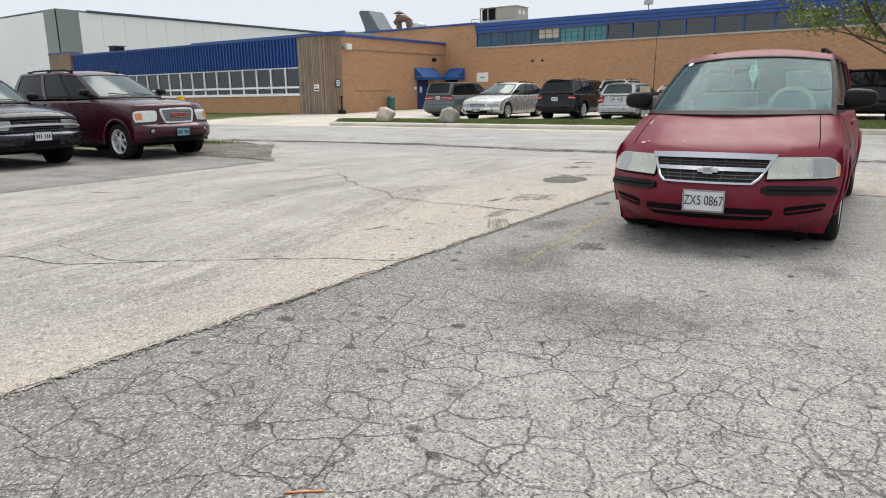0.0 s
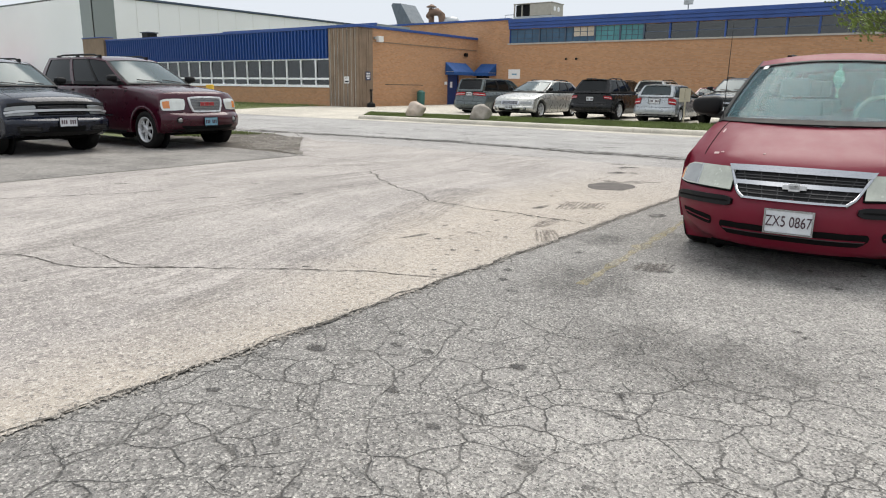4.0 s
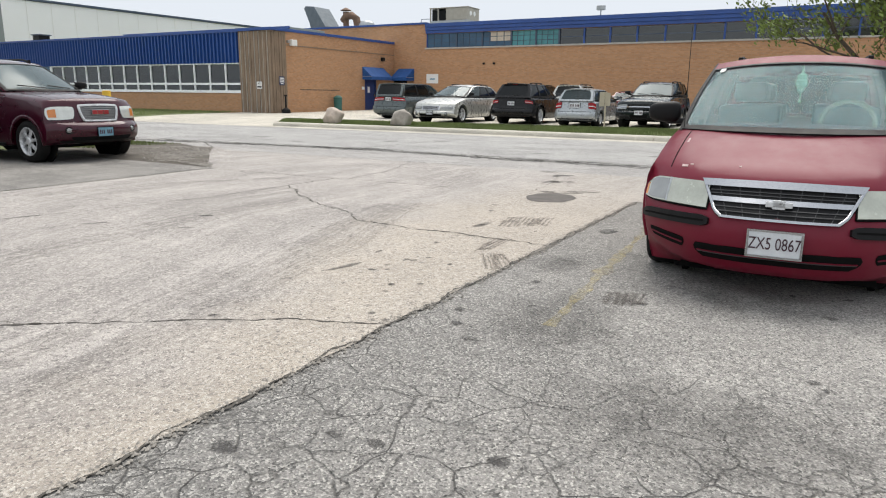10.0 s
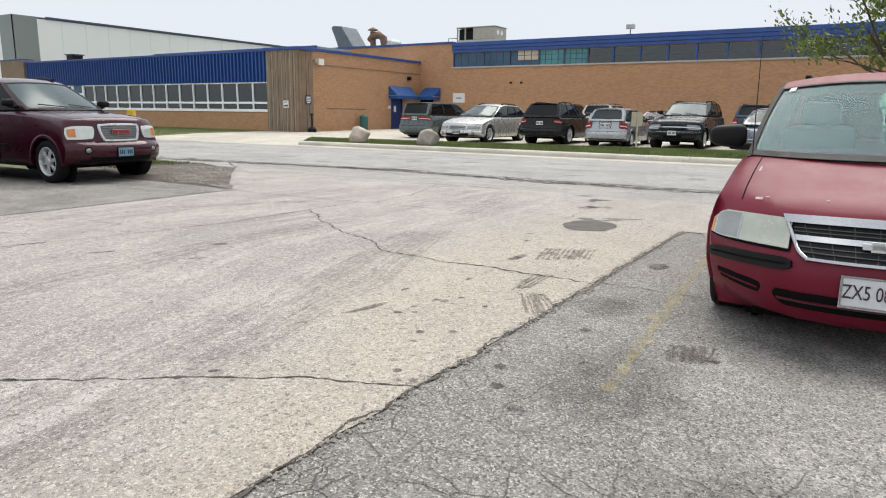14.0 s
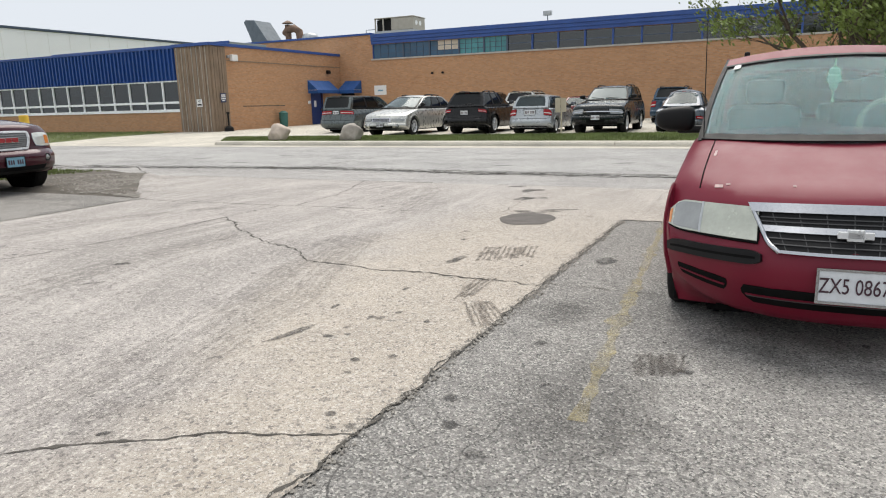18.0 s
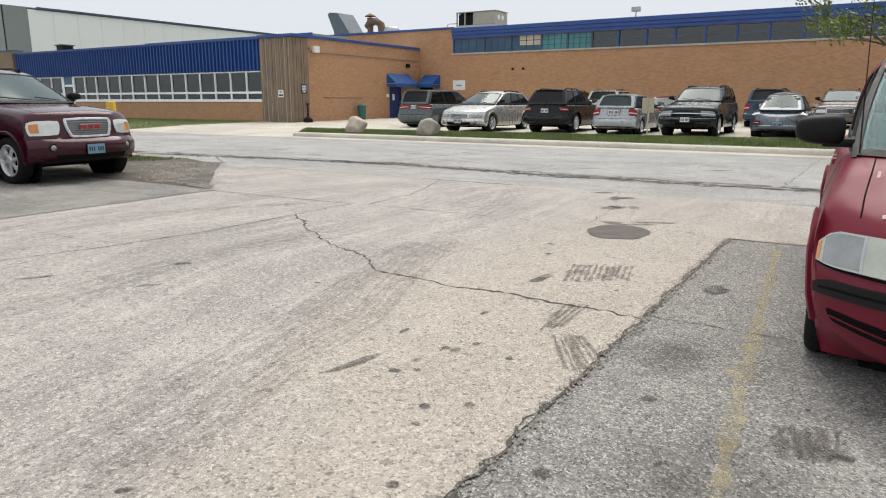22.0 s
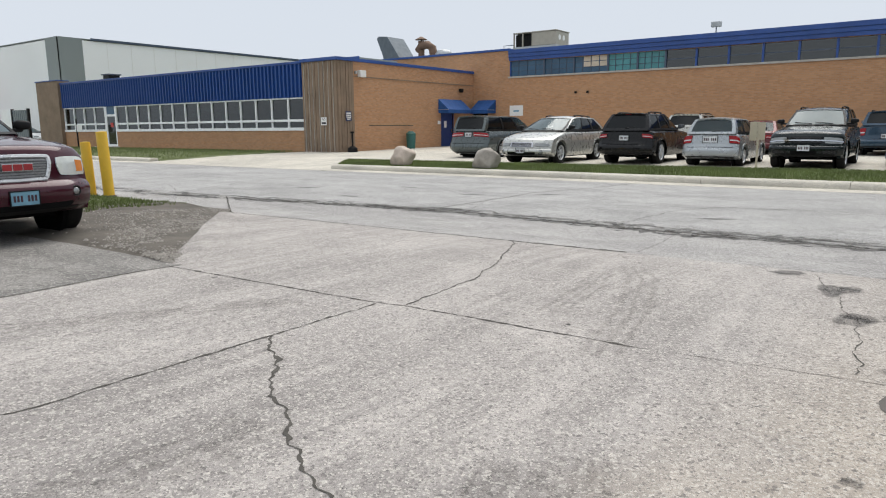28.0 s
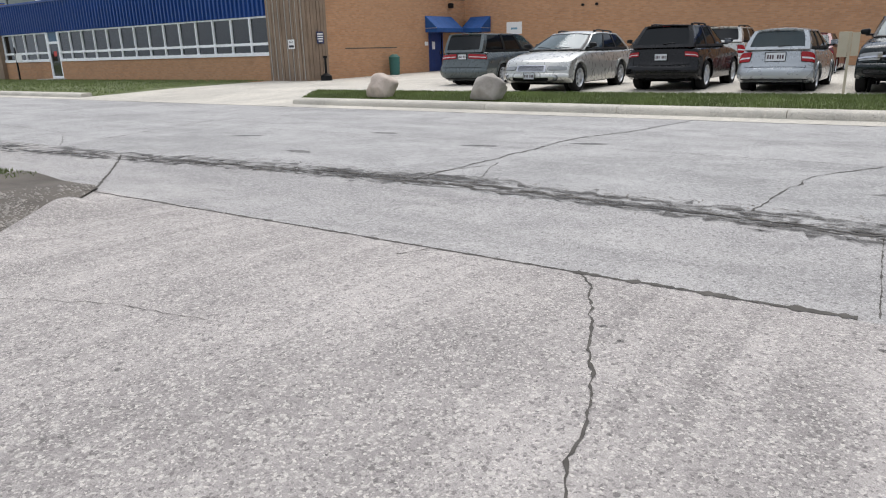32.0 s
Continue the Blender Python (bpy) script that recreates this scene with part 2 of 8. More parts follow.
def old_asphalt():
    """Ravelled grey asphalt: bare stones, alligator cracks away from the driveway, darker by its edge."""
    n = Nodes("old_asphalt")
    wob = n.node("ShaderNodeTexNoise", Scale=2.5, Detail=4.0)
    n.link(n.co, wob.inputs["Vector"])
    warp = n.mix(0.13, n.co, wob.outputs["Color"], "LINEAR_LIGHT")
    sep = n.t.nodes.new("ShaderNodeSeparateXYZ")
    n.link(n.co, sep.inputs[0])
    c = n.ramp(n.noise(0.6, 7, 0.66), (0.32, (0.215, 0.205, 0.192)), (0.68, (0.37, 0.352, 0.327)))
    # stones worn bare further into the lot, binder kept by the edge
    inner = n.math("ADD", n.math("MULTIPLY", n.math("SUBTRACT", sep.outputs[0], 5.2), 0.5), n.math("MULTIPLY", n.math("SUBTRACT", n.noise(0.9, 5, 0.6), 0.5), 1.6))
    c = n.mix(n.ramp(inner, (0.0, 0.55), (0.75, 0.0)), c, (0.185, 0.178, 0.168))
    c = n.mix(n.ramp(inner, (0.45, 0.0), (1.0, 0.40)), c, (0.42, 0.40, 0.372))
    bits = n.t.nodes.new("ShaderNodeSeparateColor")
    n.link(n.voronoi(108, "F1", out="Color"), bits.inputs[0])
    c = n.mix(n.ramp(bits.outputs[0], (0.54, 0.0), (0.97, 0.72)), c, (0.60, 0.575, 0.53))
    c = n.mix(n.ramp(bits.outputs[1], (0.57, 0.0), (0.97, 0.76)), c, (0.042, 0.042, 0.041))
    c = n.mix(n.ramp(n.noise(5.0, 7, 0.75), (0.48, 0.0), (0.72, 0.45)), c, (0.135, 0.131, 0.125))
    c = n.mix(n.ramp(n.noise(3.1, 7, 0.75), (0.54, 0.0), (0.74, 0.42)), c, (0.44, 0.425, 0.395))
    grit = n.noise(170, 3, 0.7)
    c = n.mix(0.5, c, n.mix(1.0, c, n.ramp(grit, (0.28, 0.1), (0.72, 1.95)), "MULTIPLY"))
    # alligator cracking, strongest where the lot has settled
    settled = n.math("MULTIPLY", n.math("ADD", sep.outputs[1], 3.0), -0.4)
    zone = n.ramp(settled, (0.0, 0.10), (0.9, 1.0))
    net = n.voronoi(3.9, "DISTANCE_TO_EDGE", warp)
    gate = n.math("MULTIPLY", n.ramp(n.noise(2.1, 5, 0.65), (0.34, 0.15), (0.54, 1.0)), zone)
    line = n.math("MULTIPLY", n.ramp(net, (0.0, 1.0), (0.022, 0.0)), gate)
    fine = n.voronoi(8.5, "DISTANCE_TO_EDGE", warp)
    line2 = n.math("MULTIPLY", n.ramp(fine, (0.0, 0.65), (0.034, 0.0)), n.math("MULTIPLY", n.ramp(n.noise(2.7, 4), (0.45, 0.0), (0.62, 1.0)), zone))
    line = n.math("MAXIMUM", line, line2)
    c = n.mix(n.math("MULTIPLY", line, 0.68), c, (0.055, 0.051, 0.045))
    h = n.math("SUBTRACT", n.math("ADD", n.math("MULTIPLY", n.voronoi(108), 0.7), n.math("MULTIPLY", grit, 0.6)), n.math("MULTIPLY", line, 2.0))
    n.bump(h, 0.85, 0.009)
    return n.done(c, 0.9)


ASPHALT = old_asphalt()


def brickwork():
    n = Nodes("tan_brick")
    sep = n.t.nodes.new("ShaderNodeSeparateXYZ")
    n.link(n.co, sep.inputs[0])
    cmb = n.t.nodes.new("ShaderNodeCombineXYZ")
    n.link(n.math("ADD", sep.outputs[0], sep.outputs[1]), cmb.inputs[0]).link(sep.outputs[2], cmb.inputs[1])
    b = n.t.nodes.new("ShaderNodeTexBrick")
    n.link(cmb.outputs[0], b.inputs["Vector"])
    for k, v in (("Scale", 1.0), ("Mortar Size", 0.006), ("Mortar Smooth", 0.2), ("Bias", 0.0), ("Brick Width", 0.21), ("Row Height", 0.0757)):
        b.inputs[k].default_value = v
    b.inputs["Color1"].default_value = (0.53, 0.287, 0.146, 1)
    b.inputs["Color2"].default_value = (0.41, 0.207, 0.100, 1)
    b.inputs["Mortar"].default_value = (0.36, 0.27, 0.19, 1)
    broad = n.noise(0.5, 5, vector=n.scaled(0.4, 0.4, 2.5))
    c = n.mix(n.ramp(broad, (0.35, 0.0), (0.7, 0.45)), b.outputs[0], (0.46, 0.27, 0.15))
    c = n.mix(n.ramp(n.noise(0.9, 4), (0.55, 0.0), (0.8, 0.3)), c, (0.22, 0.12, 0.07))
    n.bump(n.math("SUBTRACT", n.math("MULTIPLY", n.noise(60), 0.2), b.outputs["Fac"]), 0.5, 0.006)
    return n.done(c, 0.85)


BRICK = brickwork()
BROWN = worn("brown_stone_panel", (0.235, 0.170, 0.117), 0.8, spread=0.22, scale=1.2, fine=22)
BLUE = worn("blue_ribbed_metal", (0.012, 0.060, 0.24), 0.45, spread=0.15, scale=0.8, bump=0.02)
BLUE_TRIM = worn("blue_trim_metal", (0.022, 0.072, 0.27), 0.45, spread=0.2, scale=1.0, bump=0.02)
CANVAS = worn("blue_awning_canvas", (0.014, 0.080, 0.27), 0.75, spread=0.2, scale=2.5)
WHITE = worn("white_window_paint", (0.93, 0.94, 0.94), 0.5, spread=0.06)
STEEL_DARK = worn("dark_window_steel", (0.06, 0.085, 0.13), 0.5, spread=0.2)
PALE_CLAD = worn("pale_metal_cladding", (0.90, 0.91, 0.92), 0.5, spread=0.05, scale=0.1)
GREY_CLAD = worn("grey_metal_cladding", (0.24, 0.27, 0.27), 0.5, spread=0.08, scale=0.2)
STONE_SILL = worn("stone_sill", (0.42, 0.40, 0.36), 0.8)
GRASS = worn("grass_soil", (0.115, 0.135, 0.050), 0.95, spread=0.45, scale=1.4, fine=40, bump=0.5)
BLADE = worn("grass_blade", (0.155, 0.195, 0.062), 0.8, spread=0.4, scale=0.9, fine=9)
DIRT = worn("gravel_dirt", (0.108, 0.094, 0.077), 0.95, spread=0.35, scale=2.2, fine=70, bump=0.6)
PEBBLE = worn("gravel_stone", (0.28, 0.258, 0.228), 0.9, spread=0.4, scale=9, fine=60)
CRUMB = worn("asphalt_crumb", (0.33, 0.305, 0.27), 0.9, spread=0.55, scale=18, fine=60)
CRACK = worn("crack_dirt", (0.075, 0.068, 0.058), 0.95, spread=0.4, scale=8, bump=0.4)
TAR = worn("tar_patch", (0.104, 0.092, 0.083), 0.85, spread=0.3, scale=5, fine=120, bump=0.4)


def patchy(name, color, cover, scale=3.0, rough=0.85, stretch=(1, 1, 1), soft=0.0):
    """A worn layer that lets the ground show through in places."""
    n = Nodes(name)
    a = n.ramp(n.noise(scale, 6, 0.7, n.scaled(*stretch)), (cover[0], 0.0), (cover[1], cover[2]))
    fine = n.ramp(n.noise(90, 3, 0.7), (0.35, 0.35), (0.6, 1.0))
    if soft:
        # thin out towards the rim, which lies at 0 and 1 of the first map axis
        uv = n.t.nodes.new("ShaderNodeUVMap")
        sp = n.t.nodes.new("ShaderNodeSeparateXYZ")
        n.link(uv.outputs[0], sp.inputs[0])
        rim = n.math("MULTIPLY", n.math("MULTIPLY", sp.outputs[0], n.math("SUBTRACT", 1.0, sp.outputs[0])), 4.0)
        a = n.math("MULTIPLY", a, n.ramp(rim, (0.0, 0.0), (soft, 1.0)))
    c = n.mix(n.noise(30, 3), tuple(x * 0.8 for x in color), tuple(min(1, x * 1.2) for x in color))
    return n.done(c, rough, Alpha=n.math("MULTIPLY", a, fine))


YELLOW_LINE = patchy("faded_yellow_line", (0.45, 0.385, 0.22), (0.32, 0.64, 0.75), 6.0)
SCUFF = patchy("tyre_scuff", (0.086, 0.070, 0.058), (0.20, 0.60, 0.72), 5.0, stretch=(4, 1.5, 1), soft=1.0)
SCUFF_SOFT = patchy("faint_tyre_track", (0.13, 0.115, 0.10), (0.25, 0.72, 0.36), 4.0, stretch=(7, 1.5, 1), soft=0.95)
STAIN = patchy("oil_stain", (0.055, 0.052, 0.050), (0.25, 0.6, 0.85), 6.0, soft=0.5)
STAIN_AND_SHADE = patchy("asphalt_stain_and_shade", (0.045, 0.043, 0.041), (0.30, 0.75, 0.65), 4.0, soft=0.9)
BROKEN = patchy("broken_seam", (0.062, 0.058, 0.054), (0.40, 0.58, 0.95), 2.2, stretch=(0.7, 5, 1), soft=0.8)
BOULDER = worn("boulder_granite", (0.50, 0.42, 0.35), 0.9, spread=0.3, scale=3.5, fine=35, bump=0.6)
BOULDER_GREY = worn("boulder_grey", (0.34, 0.31, 0.27), 0.9, spread=0.35, scale=3.5, fine=35, bump=0.6)
YELLOW = worn("yellow_bollard_paint", (0.70, 0.43, 0.03), 0.5, spread=0.12, scale=4)
DARK_DUCT = worn("dark_duct_metal", (0.13, 0.155, 0.175), 0.55, 0.3, spread=0.2, scale=2)
GALV = worn("galvanised_metal", (0.42, 0.44, 0.45), 0.45, 0.6, spread=0.15, scale=4)
RUST_DUCT = worn("rusty_duct", (0.17, 0.105, 0.07), 0.7, 0.2, spread=0.3, scale=3)
UNIT = worn("rooftop_unit_paint", (0.40, 0.37, 0.31), 0.6, spread=0.12)
BLACK = worn("black_plastic", (0.006, 0.006, 0.0065), 0.5, spread=0.25, scale=6, Specular_IOR_Level=0.22)
RUBBER = worn("tyre_rubber", (0.010, 0.0098, 0.0095), 0.8, spread=0.35, scale=9, bump=0.3, Specular_IOR_Level=0.2)
CHROME = worn("chrome", (0.46, 0.47, 0.49), 0.16, 1.0, spread=0.06, bump=0.0)
ALLOY = worn("alloy_wheel", (0.50, 0.51, 0.52), 0.32, 0.5, spread=0.12, bump=0.0)
# near black; air intakes and gaps laid in it carry recess shade as colour
RECESS_DARK = worn("recess_dark", (0.006, 0.006, 0.006), 0.95, Specular_IOR_Level=0.1)
SEAT = worn("seat_cloth", (0.10, 0.10, 0.10), 0.9, spread=0.15)
SEAT_GREY = worn("grey_seat_cloth", (0.15, 0.185, 0.195), 0.9, spread=0.15)
LAMP_CLEAR = worn("headlamp_lens", (0.62, 0.64, 0.60), 0.12, 0.25, spread=0.12, scale=8, bump=0.02, Coat_Weight=0.8)
LAMP_HAZE = worn("hazed_headlamp_lens", (0.40, 0.42, 0.365), 0.22, 0.15, spread=0.14, scale=9, bump=0.04, Coat_Weight=0.5)
LAMP_AMBER = worn("amber_lens", (0.60, 0.20, 0.04), 0.2, spread=0.15, scale=9, bump=0.02, Coat_Weight=0.8)
LAMP_RED = worn("red_lens", (0.30, 0.006, 0.009), 0.25, spread=0.2, scale=9, bump=0.02, Coat_Weight=0.2, Specular_IOR_Level=0.25)
PLATE_WHITE = worn("plate_white", (0.60, 0.62, 0.64), 0.5, spread=0.06, scale=8)
PLATE_BLUE = worn("plate_blue", (0.16, 0.33, 0.43), 0.5, spread=0.2, scale=9)
PLATE_INK = worn("plate_ink", (0.05, 0.02, 0.03), 0.6)
SIGN_WHITE = worn("sign_white", (0.80, 0.80, 0.78), 0.5, spread=0.04)
SIGN_BACK = worn("sign_plywood", (0.46, 0.41, 0.31), 0.8, spread=0.12)
INK = worn("sign_ink", (0.03, 0.03, 0.035), 0.6)
RED_INK = worn("red_ink", (0.50, 0.05, 0.04), 0.6)
NAVY = worn("navy_sign", (0.03, 0.04, 0.10), 0.5)
TEAL = worn("teal_painted_pane", (0.07, 0.26, 0.28), 0.4, spread=0.25, scale=1.5)
CREAM_PANE = worn("cream_painted_pane", (0.55, 0.48, 0.38), 0.5, spread=0.12)
BLUE_PANE = worn("blue_painted_pane", (0.035, 0.095, 0.165), 0.35, spread=0.35, scale=0.9)
DOOR_BLUE = worn("blue_door_paint", (0.014, 0.040, 0.16), 0.45, spread=0.15)
BARK = worn("tree_bark", (0.085, 0.065, 0.048), 0.95, spread=0.35, scale=14, fine=60, bump=0.7)
LEAF = worn("spring_leaf", (0.14, 0.19, 0.035), 0.6, spread=0.5, scale=1.1, fine=5)
GREEN_PLASTIC = worn("green_plastic", (0.03, 0.12, 0.10), 0.6)
TRINKET = worn("pale_green_trinket", (0.70, 0.92, 0.55), 0.6)
GLASS_CAR = see_through("car_glass", (0.70, 0.90, 0.90), 0.10, 0.38, 1.5, 0.55, (0.055, 0.075, 0.08), 0.7)
GLASS_SCREEN = see_through("windscreen_glass", (0.75, 0.93, 0.90), 0.10, 0.40, 1.5, 0.72, (0.095, 0.130, 0.138), 0.8)
GLASS_TINT = see_through("tinted_car_glass", (0.5, 0.55, 0.55), 0.06, 0.05, 1.45, 0.75, (0.010, 0.011, 0.012), 0.6)
GLASS_WIN = see_through("building_glass", (0.50, 0.60, 0.62), 0.05, 0.32, 1.80)
BLIND = worn("grey_window_blind", (0.52, 0.56, 0.53), 0.8, spread=0.12, scale=2.0)
# near black, so the rooms' dimness is put into the colour
ROOM = worn("room_gloom", (0.055, 0.06, 0.065), 0.9)
SCREEN_VAN = see_through("van_windscreen_glass", (0.66, 0.88, 0.91), 0.12, 1.0, 1.35, 0.06, (0.30, 0.50, 0.55), 0.35)
BADGE_RED = worn("badge_red", (0.30, 0.018, 0.022), 0.4, spread=0.1)
LAMP_GREY = worn("grey_lamp_lens", (0.27, 0.28, 0.275), 0.12, 0.45, spread=0.2, scale=7, bump=0.02, Coat_Weight=0.8)
GRILLE_DARK = worn("dark_grille_slat", (0.05, 0.05, 0.052), 0.4, 0.3, spread=0.2)
PRIMER = worn("flaked_primer", (0.50, 0.36, 0.35), 0.7, spread=0.2, scale=30)
RIM_BRIGHT = worn("polished_wheel", (0.62, 0.63, 0.64), 0.3, 0.35, spread=0.1, bump=0.0)
GRILLE_MESH = worn("grey_grille_mesh", (0.22, 0.22, 0.22), 0.4, 0.6, spread=0.3, scale=40)
P_MAROON = paint("maroon_van_paint", (0.150, 0.007, 0.022), 0.05, 0.50, 0.05, (0.30, 0.12, 0.13), 0.30)
P_WINE = paint("wine_paint", (0.040, 0.0010, 0.009), 0.15, rough=0.30, dust=0.001, coat=0.75)
P_NAVY = paint("dark_navy_paint", (0.005, 0.008, 0.018), 0.2, rough=0.24, dust=0.005)
P_GREY = paint("grey_green_paint", (0.080, 0.097, 0.098), 0.5)
P_SILVER = paint("silver_paint", (0.50, 0.50, 0.47), 0.55)
P_BLACK = paint("black_paint", (0.0025, 0.0025, 0.003), 0.1, rough=0.24, dust=0.004, coat=0.45)
P_SILVER_BLUE = paint("cool_silver_paint", (0.36, 0.385, 0.40), 0.5)
P_GREEN = paint("dark_green_paint", (0.003, 0.008, 0.009), 0.15, rough=0.24, dust=0.004, coat=0.5)
P_BEETLE = paint("grey_blue_paint", (0.105, 0.125, 0.150), 0.4)
P_BLUE = paint("steel_blue_paint", (0.030, 0.060, 0.095), 0.4)
P_TAUPE = paint("taupe_paint", (0.115, 0.095, 0.085), 0.4)
P_RED = paint("dark_red_paint", (0.090, 0.008, 0.012), 0.3)
P_RED_TRUCK = worn("red_trailer_paint", (0.42, 0.035, 0.025), 0.5, spread=0.12, scale=0.6)
P_WHITE = paint("white_paint", (0.62, 0.63, 0.63), 0.0)

# ---- mesh helpers ----


def mesh_object(name, bm, material, smooth=False, angle=None):
    me = bpy.data.meshes.new(name)
    bm.normal_update()
    bm.to_mesh(me)
    bm.free()
    if smooth:
        me.shade_smooth()
        me.set_sharp_from_angle(angle=radians(angle or 50))
    me.materials.append(material)
    return new(name, me)


def part(name, bm, material, parent, label="", smooth=False, angle=None, m=None):
    ob = mesh_object(name, bm, material, smooth, angle)
    ob.parent = parent
    if m is not None:
        ob.matrix_basis = m
    if label:
        ob["label"] = label
    return ob


def thing(name, label, category, at=None, group="", kind=""):
    ob = new(name)
    ob.empty_display_size = 0.2
    if at is not None:
        ob.matrix_basis = at
    return tagged(ob, label, category, group, kind)


def box(x0, x1, y0, y1, z0, z1, bevel=0.0, bm=None):
    made = bm or bmesh.new()
    vs = bmesh.ops.create_cube(made, size=1.0)["verts"]
    for v in vs:
        v.co = Vector((x0 + (v.co.x + 0.5) * (x1 - x0), y0 + (v.co.y + 0.5) * (y1 - y0), z0 + (v.co.z + 0.5) * (z1 - z0)))
    if bevel:
        es = list({e for v in vs for e in v.link_edges})
        bmesh.ops.bevel(made, geom=es, offset=bevel, segments=2, affect="EDGES", profile=0.6)
    return made


def lathe(profile, n=28, axis="z", bm=None, caps=True):
    """A turned shape: pairs of radius and height."""
    made = bm or bmesh.new()
    rings = []
    for r, h in profile:
        ring = []
        for k in range(n):
            a = 2 * math.pi * k / n
            p = (r * math.cos(a), r * math.sin(a), h)
            if axis == "y":
                p = (p[0], p[2], p[1])
            elif axis == "x":
                p = (p[2], p[0], p[1])
            ring.append(made.verts.new(p))
        rings.append(ring)
    for a, b in zip(rings, rings[1:]):
        for k in range(n):
            made.faces.new((a[k], a[(k + 1) % n], b[(k + 1) % n], b[k]))
    if caps:
        made.faces.new(rings[0][::-1])
        made.faces.new(rings[-1])
    bmesh.ops.recalc_face_normals(made, faces=made.faces)
    return made


def tube(points, radius, n=8, bm=None, taper=1.0):
    """A round bar along points."""
    made = bm or bmesh.new()
    pts = [Vector(p) for p in points]
    rings = []
    for k, p in enumerate(pts):
        d = (pts[min(k + 1, len(pts) - 1)] - pts[max(k - 1, 0)]).normalized()
        u = d.orthogonal().normalized()
        w = d.cross(u)
        r = radius * (1 + (taper - 1) * k / max(1, len(pts) - 1))
        rings.append([made.verts.new(p + r * (math.cos(2 * math.pi * j / n) * u + math.sin(2 * math.pi * j / n) * w)) for j in range(n)])
    for k in range(len(rings) - 1):
        a, b = rings[k], rings[k + 1]
        # keep neighbouring rings in step
        s = min(range(n), key=lambda q: (a[0].co - b[q].co).length)
        b = b[s:] + b[:s]
        rings[k + 1] = b
        for j in range(n):
            made.faces.new((a[j], a[(j + 1) % n], b[(j + 1) % n], b[j]))
    made.faces.new(rings[0][::-1])
    made.faces.new(rings[-1])
    bmesh.ops.recalc_face_normals(made, faces=made.faces)
    return made


def sheet(f, a, b, out=0.004, thick=0.02, bm=None):
    """A curved panel that follows f(s, t) over the values a and b, proud by out and thick deep."""
    made = bm or bmesh.new()
    e = 1e-3

    def at(s, t, d):
        p = Vector(f(s, t))
        ds = Vector(f(s + e, t)) - Vector(f(s - e, t))
        dt = Vector(f(s, t + e)) - Vector(f(s, t - e))
        return p + ds.cross(dt).normalized() * d

    top = [[made.verts.new(at(s, t, out)) for t in b] for s in a]
    low = [[made.verts.new(at(s, t, out - thick)) for t in b] for s in a]
    for i in range(len(a) - 1):
        for j in range(len(b) - 1):
            made.faces.new((top[i][j], top[i + 1][j], top[i + 1][j + 1], top[i][j + 1]))
            made.faces.new((low[i][j], low[i][j + 1], low[i + 1][j + 1], low[i + 1][j]))
    rim = [(i, 0) for i in range(len(a))] + [(len(a) - 1, j) for j in range(1, len(b))]
    rim += [(i, len(b) - 1) for i in range(len(a) - 2, -1, -1)] + [(0, j) for j in range(len(b) - 2, 0, -1)]
    for (i, j), (k, l) in zip(rim, rim[1:] + rim[:1]):
        made.faces.new((top[i][j], low[i][j], low[k][l], top[k][l]))
    return made


def letters(text, size, depth=0.002):
    """The mesh of a line of writing, centred, in the xy plane."""
    cu = bpy.data.curves.new("writing", "FONT")
    cu.body, cu.size, cu.extrude = text, size, depth
    cu.align_x, cu.align_y = "CENTER", "CENTER"
    ob = new("writing", cu)
    bpy.context.view_layer.update()
    me = bpy.data.meshes.new_from_object(ob.evaluated_get(bpy.context.evaluated_depsgraph_get()))
    bpy.data.objects.remove(ob)
    bm = bmesh.new()
    bm.from_mesh(me)
    return bm


def span(a, b, n):
    return [a + (b - a) * k / n for k in range(n + 1)]


# ---- cars ----
# A car lies along its own x axis, nose towards +x; d runs from the nose (0) to the tail (length).


